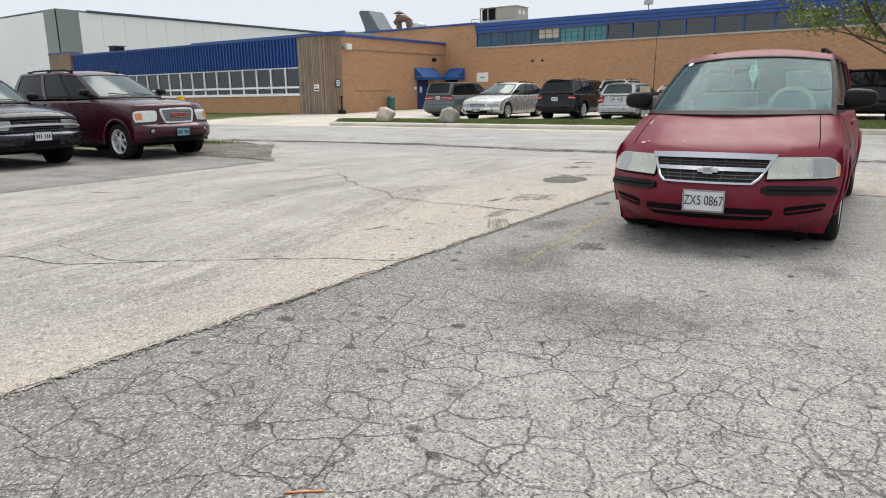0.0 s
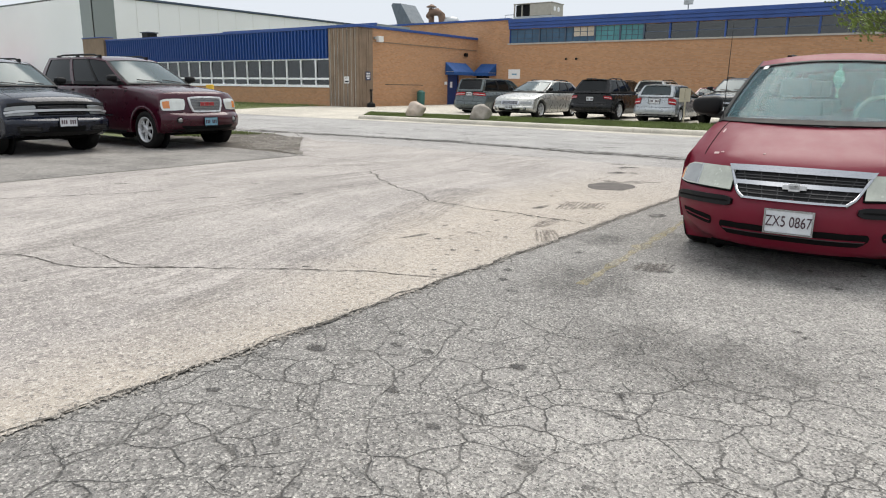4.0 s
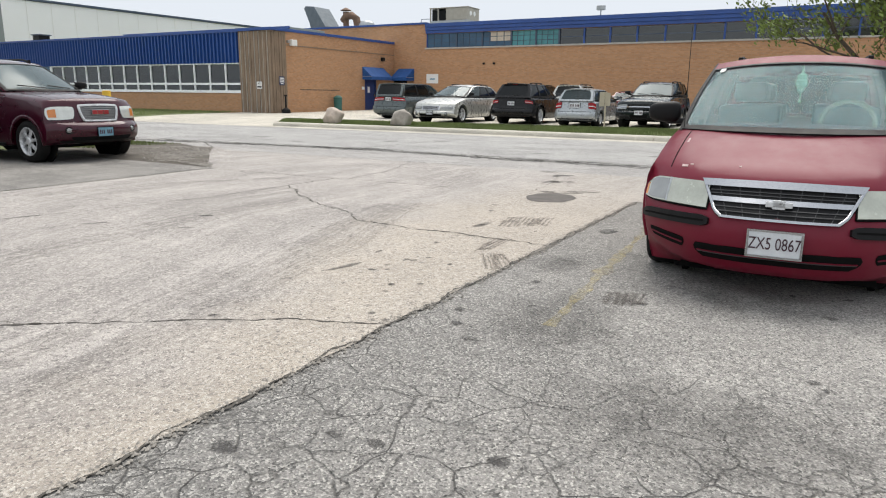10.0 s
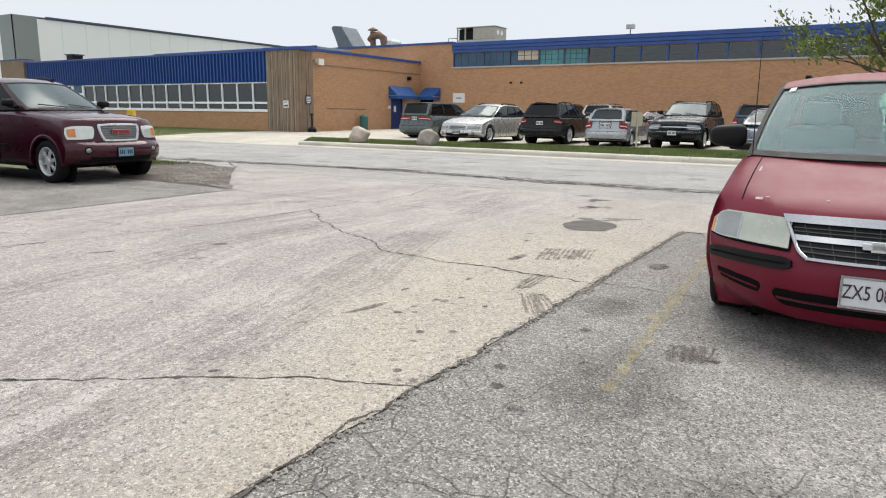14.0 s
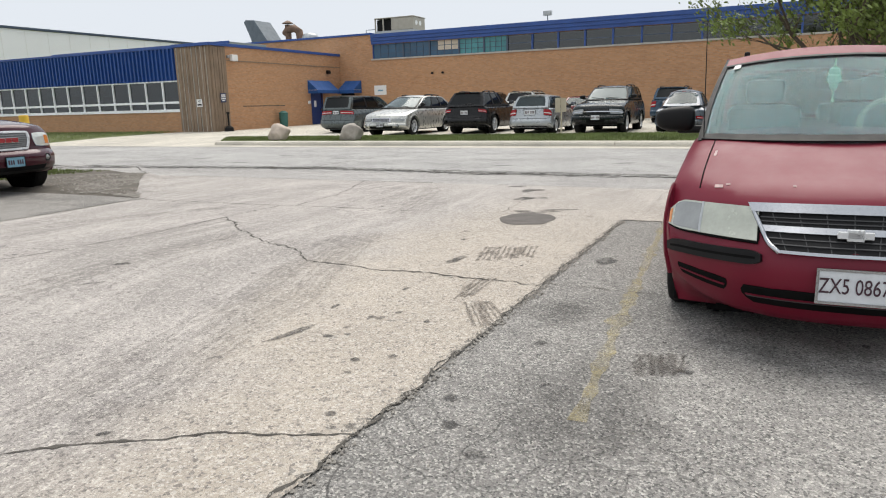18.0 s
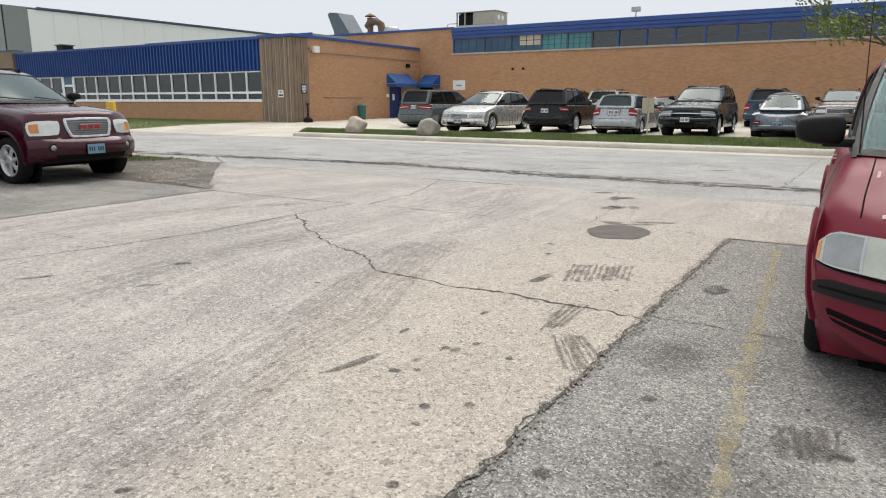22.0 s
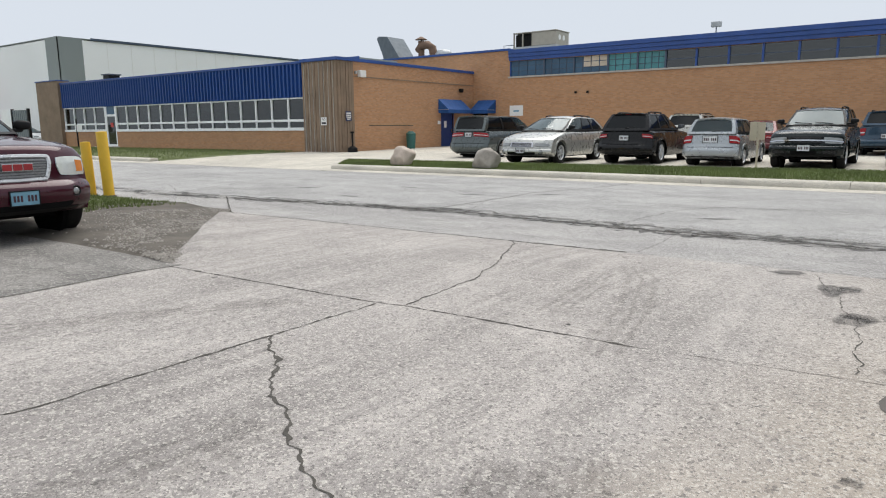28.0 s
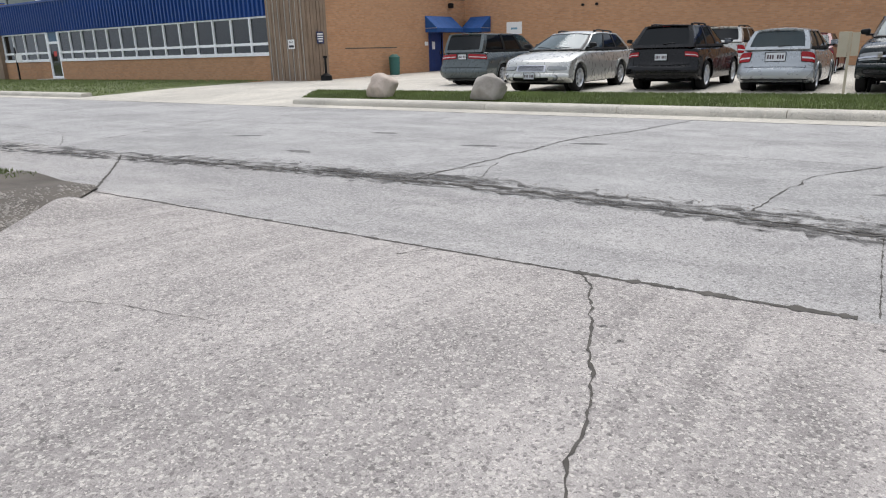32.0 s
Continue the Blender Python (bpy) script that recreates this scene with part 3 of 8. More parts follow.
class Car:
    def __init__(self, p):
        self.p = p
        self.L, self.W, self.H = p["size"]
        self.axles = (p["front"], p["front"] + p["base"])
        self.R = p["wheel"]
        self.arch = self.R + 0.065
        self.da = p["front"] - self.arch - 0.02
        self.dr = self.axles[1] + self.arch + 0.02

    def top(self, d):
        rows = list(zip(*self.p["top"]))
        w = min(0.22, d, self.L - d)
        return float(np.mean(np.interp([d - w, d - w * 0.6, d - w * 0.3, d, d + w * 0.3, d + w * 0.6, d + w], *rows)))

    def half(self, d, z):
        k = float(np.interp(z / self.H, *zip(*self.p["side"])))
        e = self.p.get("plan", 0.035)
        u = abs(2 * d / self.L - 1)
        return self.W / 2 * k * (1 - e * u ** 4)

    def floor(self, d, v):
        z = self.p["sill"]
        if abs(v) > 0.62:
            for a in self.axles:
                if abs(d - a) < self.arch:
                    z = max(z, self.R + math.sqrt(self.arch ** 2 - (d - a) ** 2))
        lift = self.p.get("lift", 0.05)
        end = max(0, (0.45 - d) / 0.45, (d - self.L + 0.45) / 0.45)
        return z + (lift + self.p.get("corner", 0.04) * abs(v) ** 6) * end

    def lower(self, d, v, w):
        """A point of the lower body: v across from -1 to 1, w up from 0 to 1."""
        z0, z1 = self.floor(d, v), self.top(d) - self.p.get("crown", 0.035) * abs(v) ** 2.5
        sh, ne = self.p.get("shoulder", 0.055), self.p.get("edge", 0.06)
        k = max(0.0, (abs(v) - 0.88) / 0.12)
        z1 -= sh * (1 - math.sqrt(max(0.0, 1 - k * k)))
        for far in (d, self.L - d):
            k = max(0.0, 1 - far / (ne * 2))
            z1 -= ne * (1 - math.sqrt(max(0.0, 1 - k * k)))
        zb = self.floor(d, 0.0)
        z = max(z0, zb + (max(z1, zb + 0.01) - zb) * w)
        c, q = self.p.get("round", (0.22, 4))
        # the plan rounding of the ends fades out early by the wheels and later over the bonnet
        k = min(1.0, max(0.0, (z - self.R * 2 - 0.08) / 0.2))
        k = k * k * (3 - 2 * k)
        if d < self.L / 2:
            n = float(np.interp(z, *zip(*self.p["nose"]))) + c * abs(v) ** q
            reach = self.da + (max(1.55, 2.1 * n) - self.da) * k
            x = d + n * max(0.0, 1 - d / reach) ** (1 + k)
        else:
            c, q = self.p.get("round_rear", (0.16, 5))
            n = float(np.interp(z, *zip(*self.p["tail"]))) + c * abs(v) ** q
            e, room = self.L - d, self.L - self.dr
            reach = room + (max(0.9, 2.1 * n) - room) * k
            x = self.L - e - n * max(0.0, 1 - e / reach) ** (1 + k)
        return (self.L / 2 - x, v * self.half(d, z), z)

    def body(self):
        ds = {0.0, self.L}
        for k in range(9):
            ds |= {self.da * k / 8, self.dr + (self.L - self.dr) * k / 8}
        for a in self.axles:
            for k in range(13):
                ds.add(a - self.arch * math.cos(math.pi * k / 12))
            ds |= {a - self.arch - 0.004, a + self.arch + 0.004}
        ne = 2 * self.p.get("edge", 0.06)
        for k in (0.08, 0.25, 0.5, 0.75, 1.0):
            ds |= {ne * k, self.L - ne * k}
        ds |= {d for d, _ in self.p["top"]} | set(span(self.da, self.dr, 26))
        edges = {0.0, self.L}
        for a in self.axles:
            edges |= {a - self.arch, a + self.arch, a - self.arch - 0.004, a + self.arch + 0.004}
        kept = sorted(edges)
        for d in sorted(ds):
            if min(abs(d - e) for e in kept) > 0.014:
                kept.append(d)
        ds = sorted(kept)
        vs = sorted({-1, -0.992, -0.97, -0.94, -0.9, 0.94, 0.992, -0.8, -0.64, -0.6, -0.4, -0.2, 0, 0.2, 0.4, 0.6, 0.64, 0.8, 0.9, 0.97, 1})
        ws = [0, 0.06, 0.16, 0.28, 0.4, 0.52, 0.64, 0.76, 0.86, 0.94, 0.98, 1]
        bm, seen = bmesh.new(), {}

        def at(i, j, k):
            if (i, j, k) not in seen:
                seen[i, j, k] = bm.verts.new(self.lower(ds[i], vs[j], ws[k]))
            return seen[i, j, k]

        I, J, K = len(ds) - 1, len(vs) - 1, len(ws) - 1
        for i in range(I):
            for j in range(J):
                for k, f in ((0, 1), (K, 0)):
                    q = (at(i, j, k), at(i, j + 1, k), at(i + 1, j + 1, k), at(i + 1, j, k))
                    bm.faces.new(q[::-1] if f else q)
            for k in range(K):
                for j in (0, J):
                    bm.faces.new((at(i, j, k), at(i + 1, j, k), at(i + 1, j, k + 1), at(i, j, k + 1)))
        for j in range(J):
            for k in range(K):
                for i in (0, I):
                    bm.faces.new((at(i, j, k), at(i, j + 1, k), at(i, j + 1, k + 1), at(i, j, k + 1)))
        bmesh.ops.recalc_face_normals(bm, faces=bm.faces)
        return bm

    # surfaces on which panels are laid
    def front(self, v, w):
        return self.lower(0.0, v, w)

    def rear(self, v, w):
        return self.lower(self.L, -v, w)

    def flank(self, s):
        return (lambda d, w: self.lower(d, s, w)) if s > 0 else (lambda d, w: self.lower(self.L - d, s, w))

    def bonnet(self, v, d):
        return self.lower(d, v, 1.0)

    def rail(self, s, u, h):
        """The side of the cabin: s is the side, u from windscreen to tail, h from belt to roof."""
        g = self.p["cabin"]
        d0 = g["screen"][0] + (g["screen_top"] - g["screen"][0]) * h
        d1 = g["back"][0] + (g["back_top"] - g["back"][0]) * h
        d = d0 + (d1 - d0) * u
        zb = g["belt"]
        zt = self.H - g.get("drop", 0.07) - g.get("slope", 0.0) * max(0, u - 0.3) - g.get("dip", 0.05) * max(0.0, 1 - max(0.0, u) / 0.28) ** 2
        z = zb + (zt - zb) * h
        y0, y1 = self.half(d, zb) - 0.02, self.W / 2 * g["roof"]
        taper = 1 - g.get("taper", 0.04) * abs(2 * u - 0.8) ** 3 - g.get("cowl", 0.08) * max(0.0, 1 - max(0.0, u) / 0.3) ** 2
        bulge = 0.02 * math.sin(math.pi * h)
        return (self.L / 2 - d, s * ((y0 + (y1 - y0) * h) * taper + bulge), z)

    def screen(self, v, h):
        """The windscreen."""
        g = self.p["cabin"]
        p = self.rail(1, 0.0, h)
        x = p[0] + g.get("bow", 0.16) * (1 - v * v) * (1 - 0.35 * h)
        return (x, v * p[1], p[2] + 0.55 * g.get("drop", 0.07) * h * (1 - min(1.0, abs(v)) ** 2.2))

    def back(self, v, h):
        g = self.p["cabin"]
        p = self.rail(1, 1.0, h)
        return (p[0] - g.get("back_bow", 0.07) * (1 - v * v), -v * p[1], p[2] + 0.55 * g.get("drop", 0.07) * h * (1 - min(1.0, abs(v)) ** 2.2))

    def roof(self, u, v):
        p = self.rail(1, u, 1.0)
        g = self.p["cabin"]
        bow = g.get("bow", 0.16) * 0.65 * max(0, 1 - 3 * u) - g.get("back_bow", 0.07) * max(0, 3 * u - 2)
        up = (g.get("drop", 0.07) - 0.0) * (1 - abs(v) ** 2.2) * (1 - 0.45 * abs(2 * u - 1) ** 3)
        return (p[0] + bow * (1 - v * v), v * p[1], p[2] + up)


def wheel_parts(parent, car, spokes, rim_material):
    for a in car.axles:
        for s in (-1, 1):
            r = car.R
            y = s * (car.half(a, r * 1.5) - 0.115)
            x = car.L / 2 - a
            prof = [(r * 0.66, -0.09), (r * 0.72, -0.104), (r * 0.82, -0.112), (r * 0.93, -0.104), (r * 0.985, -0.082), (r, -0.05), (r * 0.996, -0.02), (r * 0.996, 0.02), (r, 0.05), (r * 0.985, 0.082), (r * 0.93, 0.104), (r * 0.82, 0.112), (r * 0.72, 0.104), (r * 0.66, 0.09)]
            t = part("tyre", lathe(prof, 36, "y", None, False), RUBBER, parent, smooth=True, angle=40, m=pose(x, y, r))
            # the bright lip and barrel of the rim, open to the dark well behind the spokes
            bm = lathe([(r * 0.66, -s * 0.06), (r * 0.68, s * 0.085), (r * 0.685, s * 0.100), (r * 0.655, s * 0.104), (r * 0.61, s * 0.085), (r * 0.585, s * 0.02), (r * 0.58, -s * 0.06)], 36, "y", None, False)
            for k in range(spokes):
                m = Matrix.Rotation(2 * math.pi * (k + 0.25) / spokes, 4, "Y")
                w0, w1 = 0.085 * r * 5 / spokes, 0.125 * r * 5 / spokes
                rows = []
                for u, w, o in ((0.10, w0 * 1.2, 0.078), (0.24, w0, 0.090), (0.42, (w0 + w1) / 2, 0.080), (0.62, w1, 0.070)):
                    rows.append([bm.verts.new(m @ Vector((q * w, s * (o + e), r * u))) for q, e in ((-1, -0.03), (-0.62, 0.0), (0.62, 0.0), (1, -0.03))])
                for p, q in zip(rows, rows[1:]):
                    for j in range(3):
                        bm.faces.new((p[j], p[j + 1], q[j + 1], q[j]))
            lathe([(r * 0.20, s * 0.03), (r * 0.20, s * 0.085), (r * 0.16, s * 0.104), (0.004, s * 0.106)], 18, "y", bm, False)
            bmesh.ops.recalc_face_normals(bm, faces=bm.faces)
            part("rim", bm, rim_material, t, smooth=True, angle=35)
            # near-black disc stands for the shade behind the spokes
            part("spoke_backing", lathe([(r * 0.60, -s * 0.028), (r * 0.60, s * 0.0)], 24, "y"), RECESS_DARK, t)
    # rolled lips of the wheel arches
    for a in car.axles:
        for s in (-1, 1):
            low = math.asin(max(-0.2, (car.p["sill"] - car.R) / car.arch)) * 0.6

            def lip(k, t, a=a, s=s, low=low):
                g = low + (math.pi - 2 * low) * (k if s < 0 else 1 - k)
                rr = car.arch - 0.012 + 0.040 * t
                d, z = a - rr * math.cos(g), car.R + rr * math.sin(g)
                return (car.L / 2 - d, s * (car.half(d, z) + 0.008 * math.sin(math.pi * min(1.0, max(0.0, t)))), z)

            part("arch_lip", sheet(lip, span(0, 1, 24), span(0, 1, 4), 0.003, 0.02), car.p.get("flare", car.p["paint"]), parent, smooth=True, angle=60)
    # inner arch liners
    for a in car.axles:
        for s in (-1, 1):
            x, w = car.L / 2 - a, car.arch - 0.012
            y = s * (car.half(a, car.R) - 0.27)
            part("arch_liner", lathe([(w, -0.02), (w, 0.02)], 28, "y"), RECESS_DARK, parent, m=pose(x, y, car.R))


def plate_parts(parent, at, style="white", text="", turned=0, size=(0.305, 0.155)):
    """A number plate: board, frame and characters; unreadable ones are bars."""
    w, h = size
    ground = PLATE_BLUE if style == "blue" else PLATE_WHITE
    board = part("number_plate", box(-0.006, 0.006, -w / 2, w / 2, -h / 2, h / 2, 0.003), ground, parent, m=at)
    bm = bmesh.new()
    for y0, y1, z0, z1 in ((-w / 2 - 0.012, w / 2 + 0.012, h / 2, h / 2 + 0.012), (-w / 2 - 0.012, w / 2 + 0.012, -h / 2 - 0.012, -h / 2), (-w / 2 - 0.012, -w / 2, -h / 2, h / 2), (w / 2, w / 2 + 0.012, -h / 2, h / 2)):
        box(-0.008, 0.010, y0, y1, z0, z1, 0, bm)
    part("plate_frame", bm, CHROME if text else BLACK, board)
    if text:
        bm = letters(text, 0.088)
        bmesh.ops.transform(bm, verts=bm.verts, matrix=Matrix.Diagonal((0.80, 1.2, 1, 1)))
        part("registration", bm, PLATE_INK, board, m=Matrix.Translation((0.008, 0, 0)) @ Euler((radians(90), 0, radians(90))).to_matrix().to_4x4())
    else:
        bm = bmesh.new()
        for k in range(7):
            if k != 3:
                y = (k - 3) * w * 0.125
                box(0.006, 0.008, y - w * 0.04, y + w * 0.04, -h * 0.24, h * 0.22, 0, bm)
        marks = part("plate_marking", bm, PLATE_INK, board)
        marks["kind"] = "stuff"
    return board


def make_car(name, label, category, p, at, group=""):
    c = Car(p)
    body_mat = p["paint"]
    ob = thing(name, label, category, at, group)
    part("body", c.body(), body_mat, ob, smooth=True, angle=48)
    g = p["cabin"]
    # cabin: roof, pillars, glass
    part("roof", sheet(lambda u, v: c.roof(u, -v), span(0, 1, 16), span(-1, 1, 14), 0.0, 0.04), body_mat, ob, smooth=True, angle=50)
    pil = g["pillars"]
    for s in (-1, 1):
        f = (lambda u, h, s=s: c.rail(s, u, h)) if s > 0 else (lambda u, h, s=s: c.rail(s, 1 - u, h))

        def place(u0, u1, s=s):
            return (u0, u1) if s > 0 else (1 - u1, 1 - u0)

        for k, (u0, u1) in enumerate(pil):
            a, b = place(u0, u1)
            dark = g.get("dark", ())
            part("pillar", sheet(f, span(a, b, 3), span(-0.06, 1.02, 6), 0.0, 0.05), BLACK if k in dark else body_mat, ob, smooth=True, angle=50)
        for k in range(len(pil) - 1):
            a, b = place(pil[k][1], pil[k + 1][0])
            tint = g.get("tint", len(pil))
            part("side_window", sheet(f, span(a - 0.004, b + 0.004, 5), span(0.05, 0.97, 5), -0.012, 0.006), GLASS_TINT if k >= tint else GLASS_CAR, ob, smooth=True)
            a2, b2 = a - 0.006, b + 0.006
            bm = sheet(f, span(a2, b2, 5), [-0.06, 0.07], 0.006, 0.03)
            part("window_trim", bm, BLACK if not g.get("chrome") else CHROME, ob, smooth=True, angle=40)
            part("roof_rail", sheet(f, span(a2, b2, 5), [0.95, 1.03], 0.004, 0.03), body_mat, ob, smooth=True, angle=40)
    wv, top = g.get("wide", 0.93), g.get("glass_top", 0.99)
    if top < 0.98:
        part("header", sheet(c.screen, span(-1.0, 1.0, 14), span(top, 1.0, 3), 0.002, 0.03), body_mat, ob, smooth=True, angle=50)
    part("windscreen", sheet(c.screen, span(-wv, wv, 12), span(0.02, top - 0.005, 8), -0.006, 0.006), p.get("glass", GLASS_SCREEN), ob, smooth=True)
    for s in (-1, 1):
        a, b = (wv, 1.0) if s > 0 else (-1.0, -wv)
        part("screen_pillar", sheet(c.screen, span(a - 0.002, b + 0.004, 3), span(-0.05, 1.01, 8), 0.002, 0.03), g.get("screen_pillar", BLACK), ob, smooth=True, angle=50)
        a, b = (wv - 0.02, wv) if s > 0 else (-wv, -wv + 0.02)
        part("screen_seal", sheet(c.screen, span(a, b, 2), span(0.0, 1.0, 8), 0.001, 0.012), BLACK, ob, smooth=True)
    part("screen_seal", sheet(c.screen, span(-wv, wv, 12), [-0.03, 0.03], 0.003, 0.012), BLACK, ob, smooth=True)
    part("screen_seal", sheet(c.screen, span(-wv, wv, 12), [top - 0.018, top + 0.004], 0.003, 0.012), BLACK, ob, smooth=True)
    part("rear_window", sheet(c.back, span(-0.86, 0.86, 10), span(0.06, 0.90, 6), -0.006, 0.006), GLASS_TINT if g.get("tint", 9) < 9 or g.get("dark_back") else GLASS_CAR, ob, smooth=True)
    bm = sheet(c.back, span(-1.0, -0.85, 3), span(-0.06, 1.01, 6), 0.002, 0.03)
    sheet(c.back, span(0.85, 1.0, 3), span(-0.06, 1.01, 6), 0.002, 0.03, bm)
    sheet(c.back, span(-0.86, 0.86, 10), [-0.06, 0.09], 0.002, 0.03, bm)
    sheet(c.back, span(-0.86, 0.86, 10), [0.88, 1.01], 0.002, 0.03, bm)
    part("rear_frame", bm, body_mat, ob, smooth=True, angle=50)
    # inside
    seat = SEAT_GREY if p.get("pale_seats") else SEAT
    x0 = c.L / 2 - g["screen"][0]
    part("dashboard", box(x0 - 0.62, x0 - 0.02, -c.W * 0.42, c.W * 0.42, g["belt"] - 0.3, g["belt"] - 0.03, 0.05), seat, ob, smooth=True)
    part("cabin_floor", box(c.L / 2 - g["back"][0] + 0.1, x0 - 0.3, -c.W * 0.44, c.W * 0.44, g["belt"] - 0.12, g["belt"] - 0.08), BLACK, ob)
    for row in range(p.get("rows", 2)):
        for y in (-0.38, 0.38):
            xs = x0 - 1.15 - 0.85 * row
            bm = box(xs - 0.12, xs + 0.05, y - 0.25, y + 0.25, g["belt"] - 0.3, g["belt"] + 0.16, 0.05)
            box(xs - 0.10, xs + 0.01, y - 0.13, y + 0.13, g["belt"] + 0.19, g["belt"] + 0.36, 0.04, bm)
            part("seat", bm, seat, ob, smooth=True)
    ring = []
    for k in range(25):
        a = 2 * math.pi * k / 24
        ring.append((x0 - 0.62 - 0.07 * math.sin(a), 0.37 + 0.185 * math.cos(a), g["belt"] + 0.03 + 0.17 * math.sin(a)))
    part("steering_wheel", tube(ring, 0.018, 6), SIGN_BACK if p.get("pale_seats") else BLACK, ob, smooth=True)
    # dark tray added under each body to deepen the shade on the ground
    part("shade_tray", box(-c.L / 2 + 0.5, c.L / 2 - 0.55, -c.W * 0.36, c.W * 0.36, p["sill"] - 0.05, p["sill"] + 0.02, 0.02), RECESS_DARK, ob)
    # outside fittings
    wheel_parts(ob, c, p.get("spokes", 6), p.get("rim", ALLOY))
    for s in (-1, 1):
        x = c.L / 2 - g["screen"][0] - 0.22
        y = s * (c.half(g["screen"][0], g["belt"]) + p.get("mirror_out", 0.075))
        bm = bmesh.new()
        bmesh.ops.create_icosphere(bm, subdivisions=3, radius=1.0)
        for q in bm.verts:
            e = [math.copysign(abs(k) ** 0.62, k) for k in q.co]
            e[0] = max(e[0], -0.75)
            k = p.get("mirror_scale", 0.82)
            q.co = Vector((x + 0.01 + k * e[0] * 0.085, y + k * e[1] * 0.125 * (1 + 0.10 * s * e[1]), g["belt"] + 0.105 + k * e[2] * 0.082 * (1 - 0.12 * s * e[1])))
        mir = part("wing_mirror", bm, p.get("mirror", BLACK), ob, smooth=True)
        part("mirror_glass", box(x - 0.060, x - 0.052, y - 0.09, y + 0.09, g["belt"] + 0.05, g["belt"] + 0.16, 0.002), CHROME, mir)
        part("mirror_arm", box(x - 0.05, x + 0.05, min(y, y - s * (0.125 + p.get("mirror_out", 0.075))), max(y, y - s * (0.125 + p.get("mirror_out", 0.075))), g["belt"] + 0.01, g["belt"] + 0.06, 0.02), p.get("mirror", BLACK), mir, smooth=True)
        # door seams and handles
        for d in p["doors"]:
            bm = bmesh.new()
            fl = c.flank(s)
            dd = d if s > 0 else c.L - d
            sheet(fl, [dd - 0.0035, dd + 0.0035], span(0.12, 0.97, 10), 0.0015, 0.004, bm)
            part("door_seam", bm, BLACK, ob)
        for d in p.get("handles", ()):
            zt = c.top(d)
            hx = c.L / 2 - d
            hy = s * c.half(d, zt - 0.14)
            part("door_handle", box(hx - 0.09, hx + 0.09, hy - 0.02, hy + 0.025, zt - 0.17, zt - 0.13, 0.012), p.get("handle", body_mat), ob, smooth=True)
        if p.get("rub"):
            z0, z1, m = p["rub"]
            f = c.flank(s)
            d0, d1 = c.axles[0] + c.arch + 0.05, c.axles[1] - c.arch - 0.05
            lim = (d0, d1) if s > 0 else (c.L - d1, c.L - d0)
            part("rubbing_strip", sheet(f, span(lim[0], lim[1], 12), [z0, z1], 0.012, 0.02), m, ob, smooth=True, angle=40)
    lid = p.get("bonnet", 0.80)
    for v in (-lid, lid):
        part("bonnet_seam", sheet(c.bonnet, [v - 0.0035, v + 0.0035], span(0.05, g["screen"][0] + 0.05, 18), 0.0015, 0.004), RECESS_DARK, ob)
    part("tailgate_seam", sheet(c.rear, span(-0.80, 0.80, 14), [0.47, 0.48], 0.0015, 0.004), RECESS_DARK, ob)
    for v in (-0.80, 0.80):
        part("tailgate_seam", sheet(c.rear, [v - 0.004, v + 0.004], span(0.47, 0.98, 8), 0.0015, 0.004), RECESS_DARK, ob)
    part("spoiler", sheet(lambda u, v: c.roof(u, -v), span(0.95, 1.03, 3), span(-0.86, 0.86, 12), 0.012, 0.035), body_mat, ob, smooth=True, angle=50)
    part("brake_light", sheet(c.back, span(-0.16, 0.16, 4), [0.925, 0.965], 0.006, 0.01), LAMP_RED, ob)
    if p.get("rack"):
        for s in (-1, 1):
            u0, u1 = p["rack"]
            pts = []
            for k in range(9):
                u = u0 + (u1 - u0) * k / 8
                q = c.roof(u, s * 0.80)
                lift = 0.05 if 0 < k < 8 else 0.0
                pts.append((q[0], q[1], q[2] + lift))
            rail = part("roof_rack_rail", tube(pts, 0.02, 8), BLACK, ob, smooth=True)
            for u in (u0 + 0.02, (u0 + u1) / 2, u1 - 0.02):
                q = c.roof(u, s * 0.80)
                part("rack_foot", box(q[0] - 0.05, q[0] + 0.05, q[1] - 0.022, q[1] + 0.022, q[2] - 0.03, q[2] + 0.055, 0.012), BLACK, rail)
        for u in p.get("bars", ()):
            a, b = c.roof(u, -0.80), c.roof(u, 0.80)
            part("roof_rack_bar", tube([(a[0], a[1], a[2] + 0.055), (b[0], 0, a[2] + 0.10), (b[0], b[1], b[2] + 0.055)], 0.014, 6), BLACK, ob)
    return ob, c

# ---- ground ----
GUTTER_Y, ROAD_Y, KERB_Y, GRASS_Y, LOT_Y = 4.33, 6.1, 13.85, 14.2, 16.9
FACADE_Y, ANNEX_Y, ANNEX_X = 35.0, 22.6, -21.6
EDGE_X = 4.55


def ground_z(x, y):
    """Height of the paving: a shallow gutter, the crowned road, the lot rising to the building."""
    return float(np.interp(y, (-400, 3.2, GUTTER_Y, 5.4, ROAD_Y, 9.5, 13.4, LOT_Y, 20, 34, 1200), (0, 0, -0.05, -0.085, -0.06, -0.01, -0.05, 0.09, 0.12, 0.22, 0.22)))


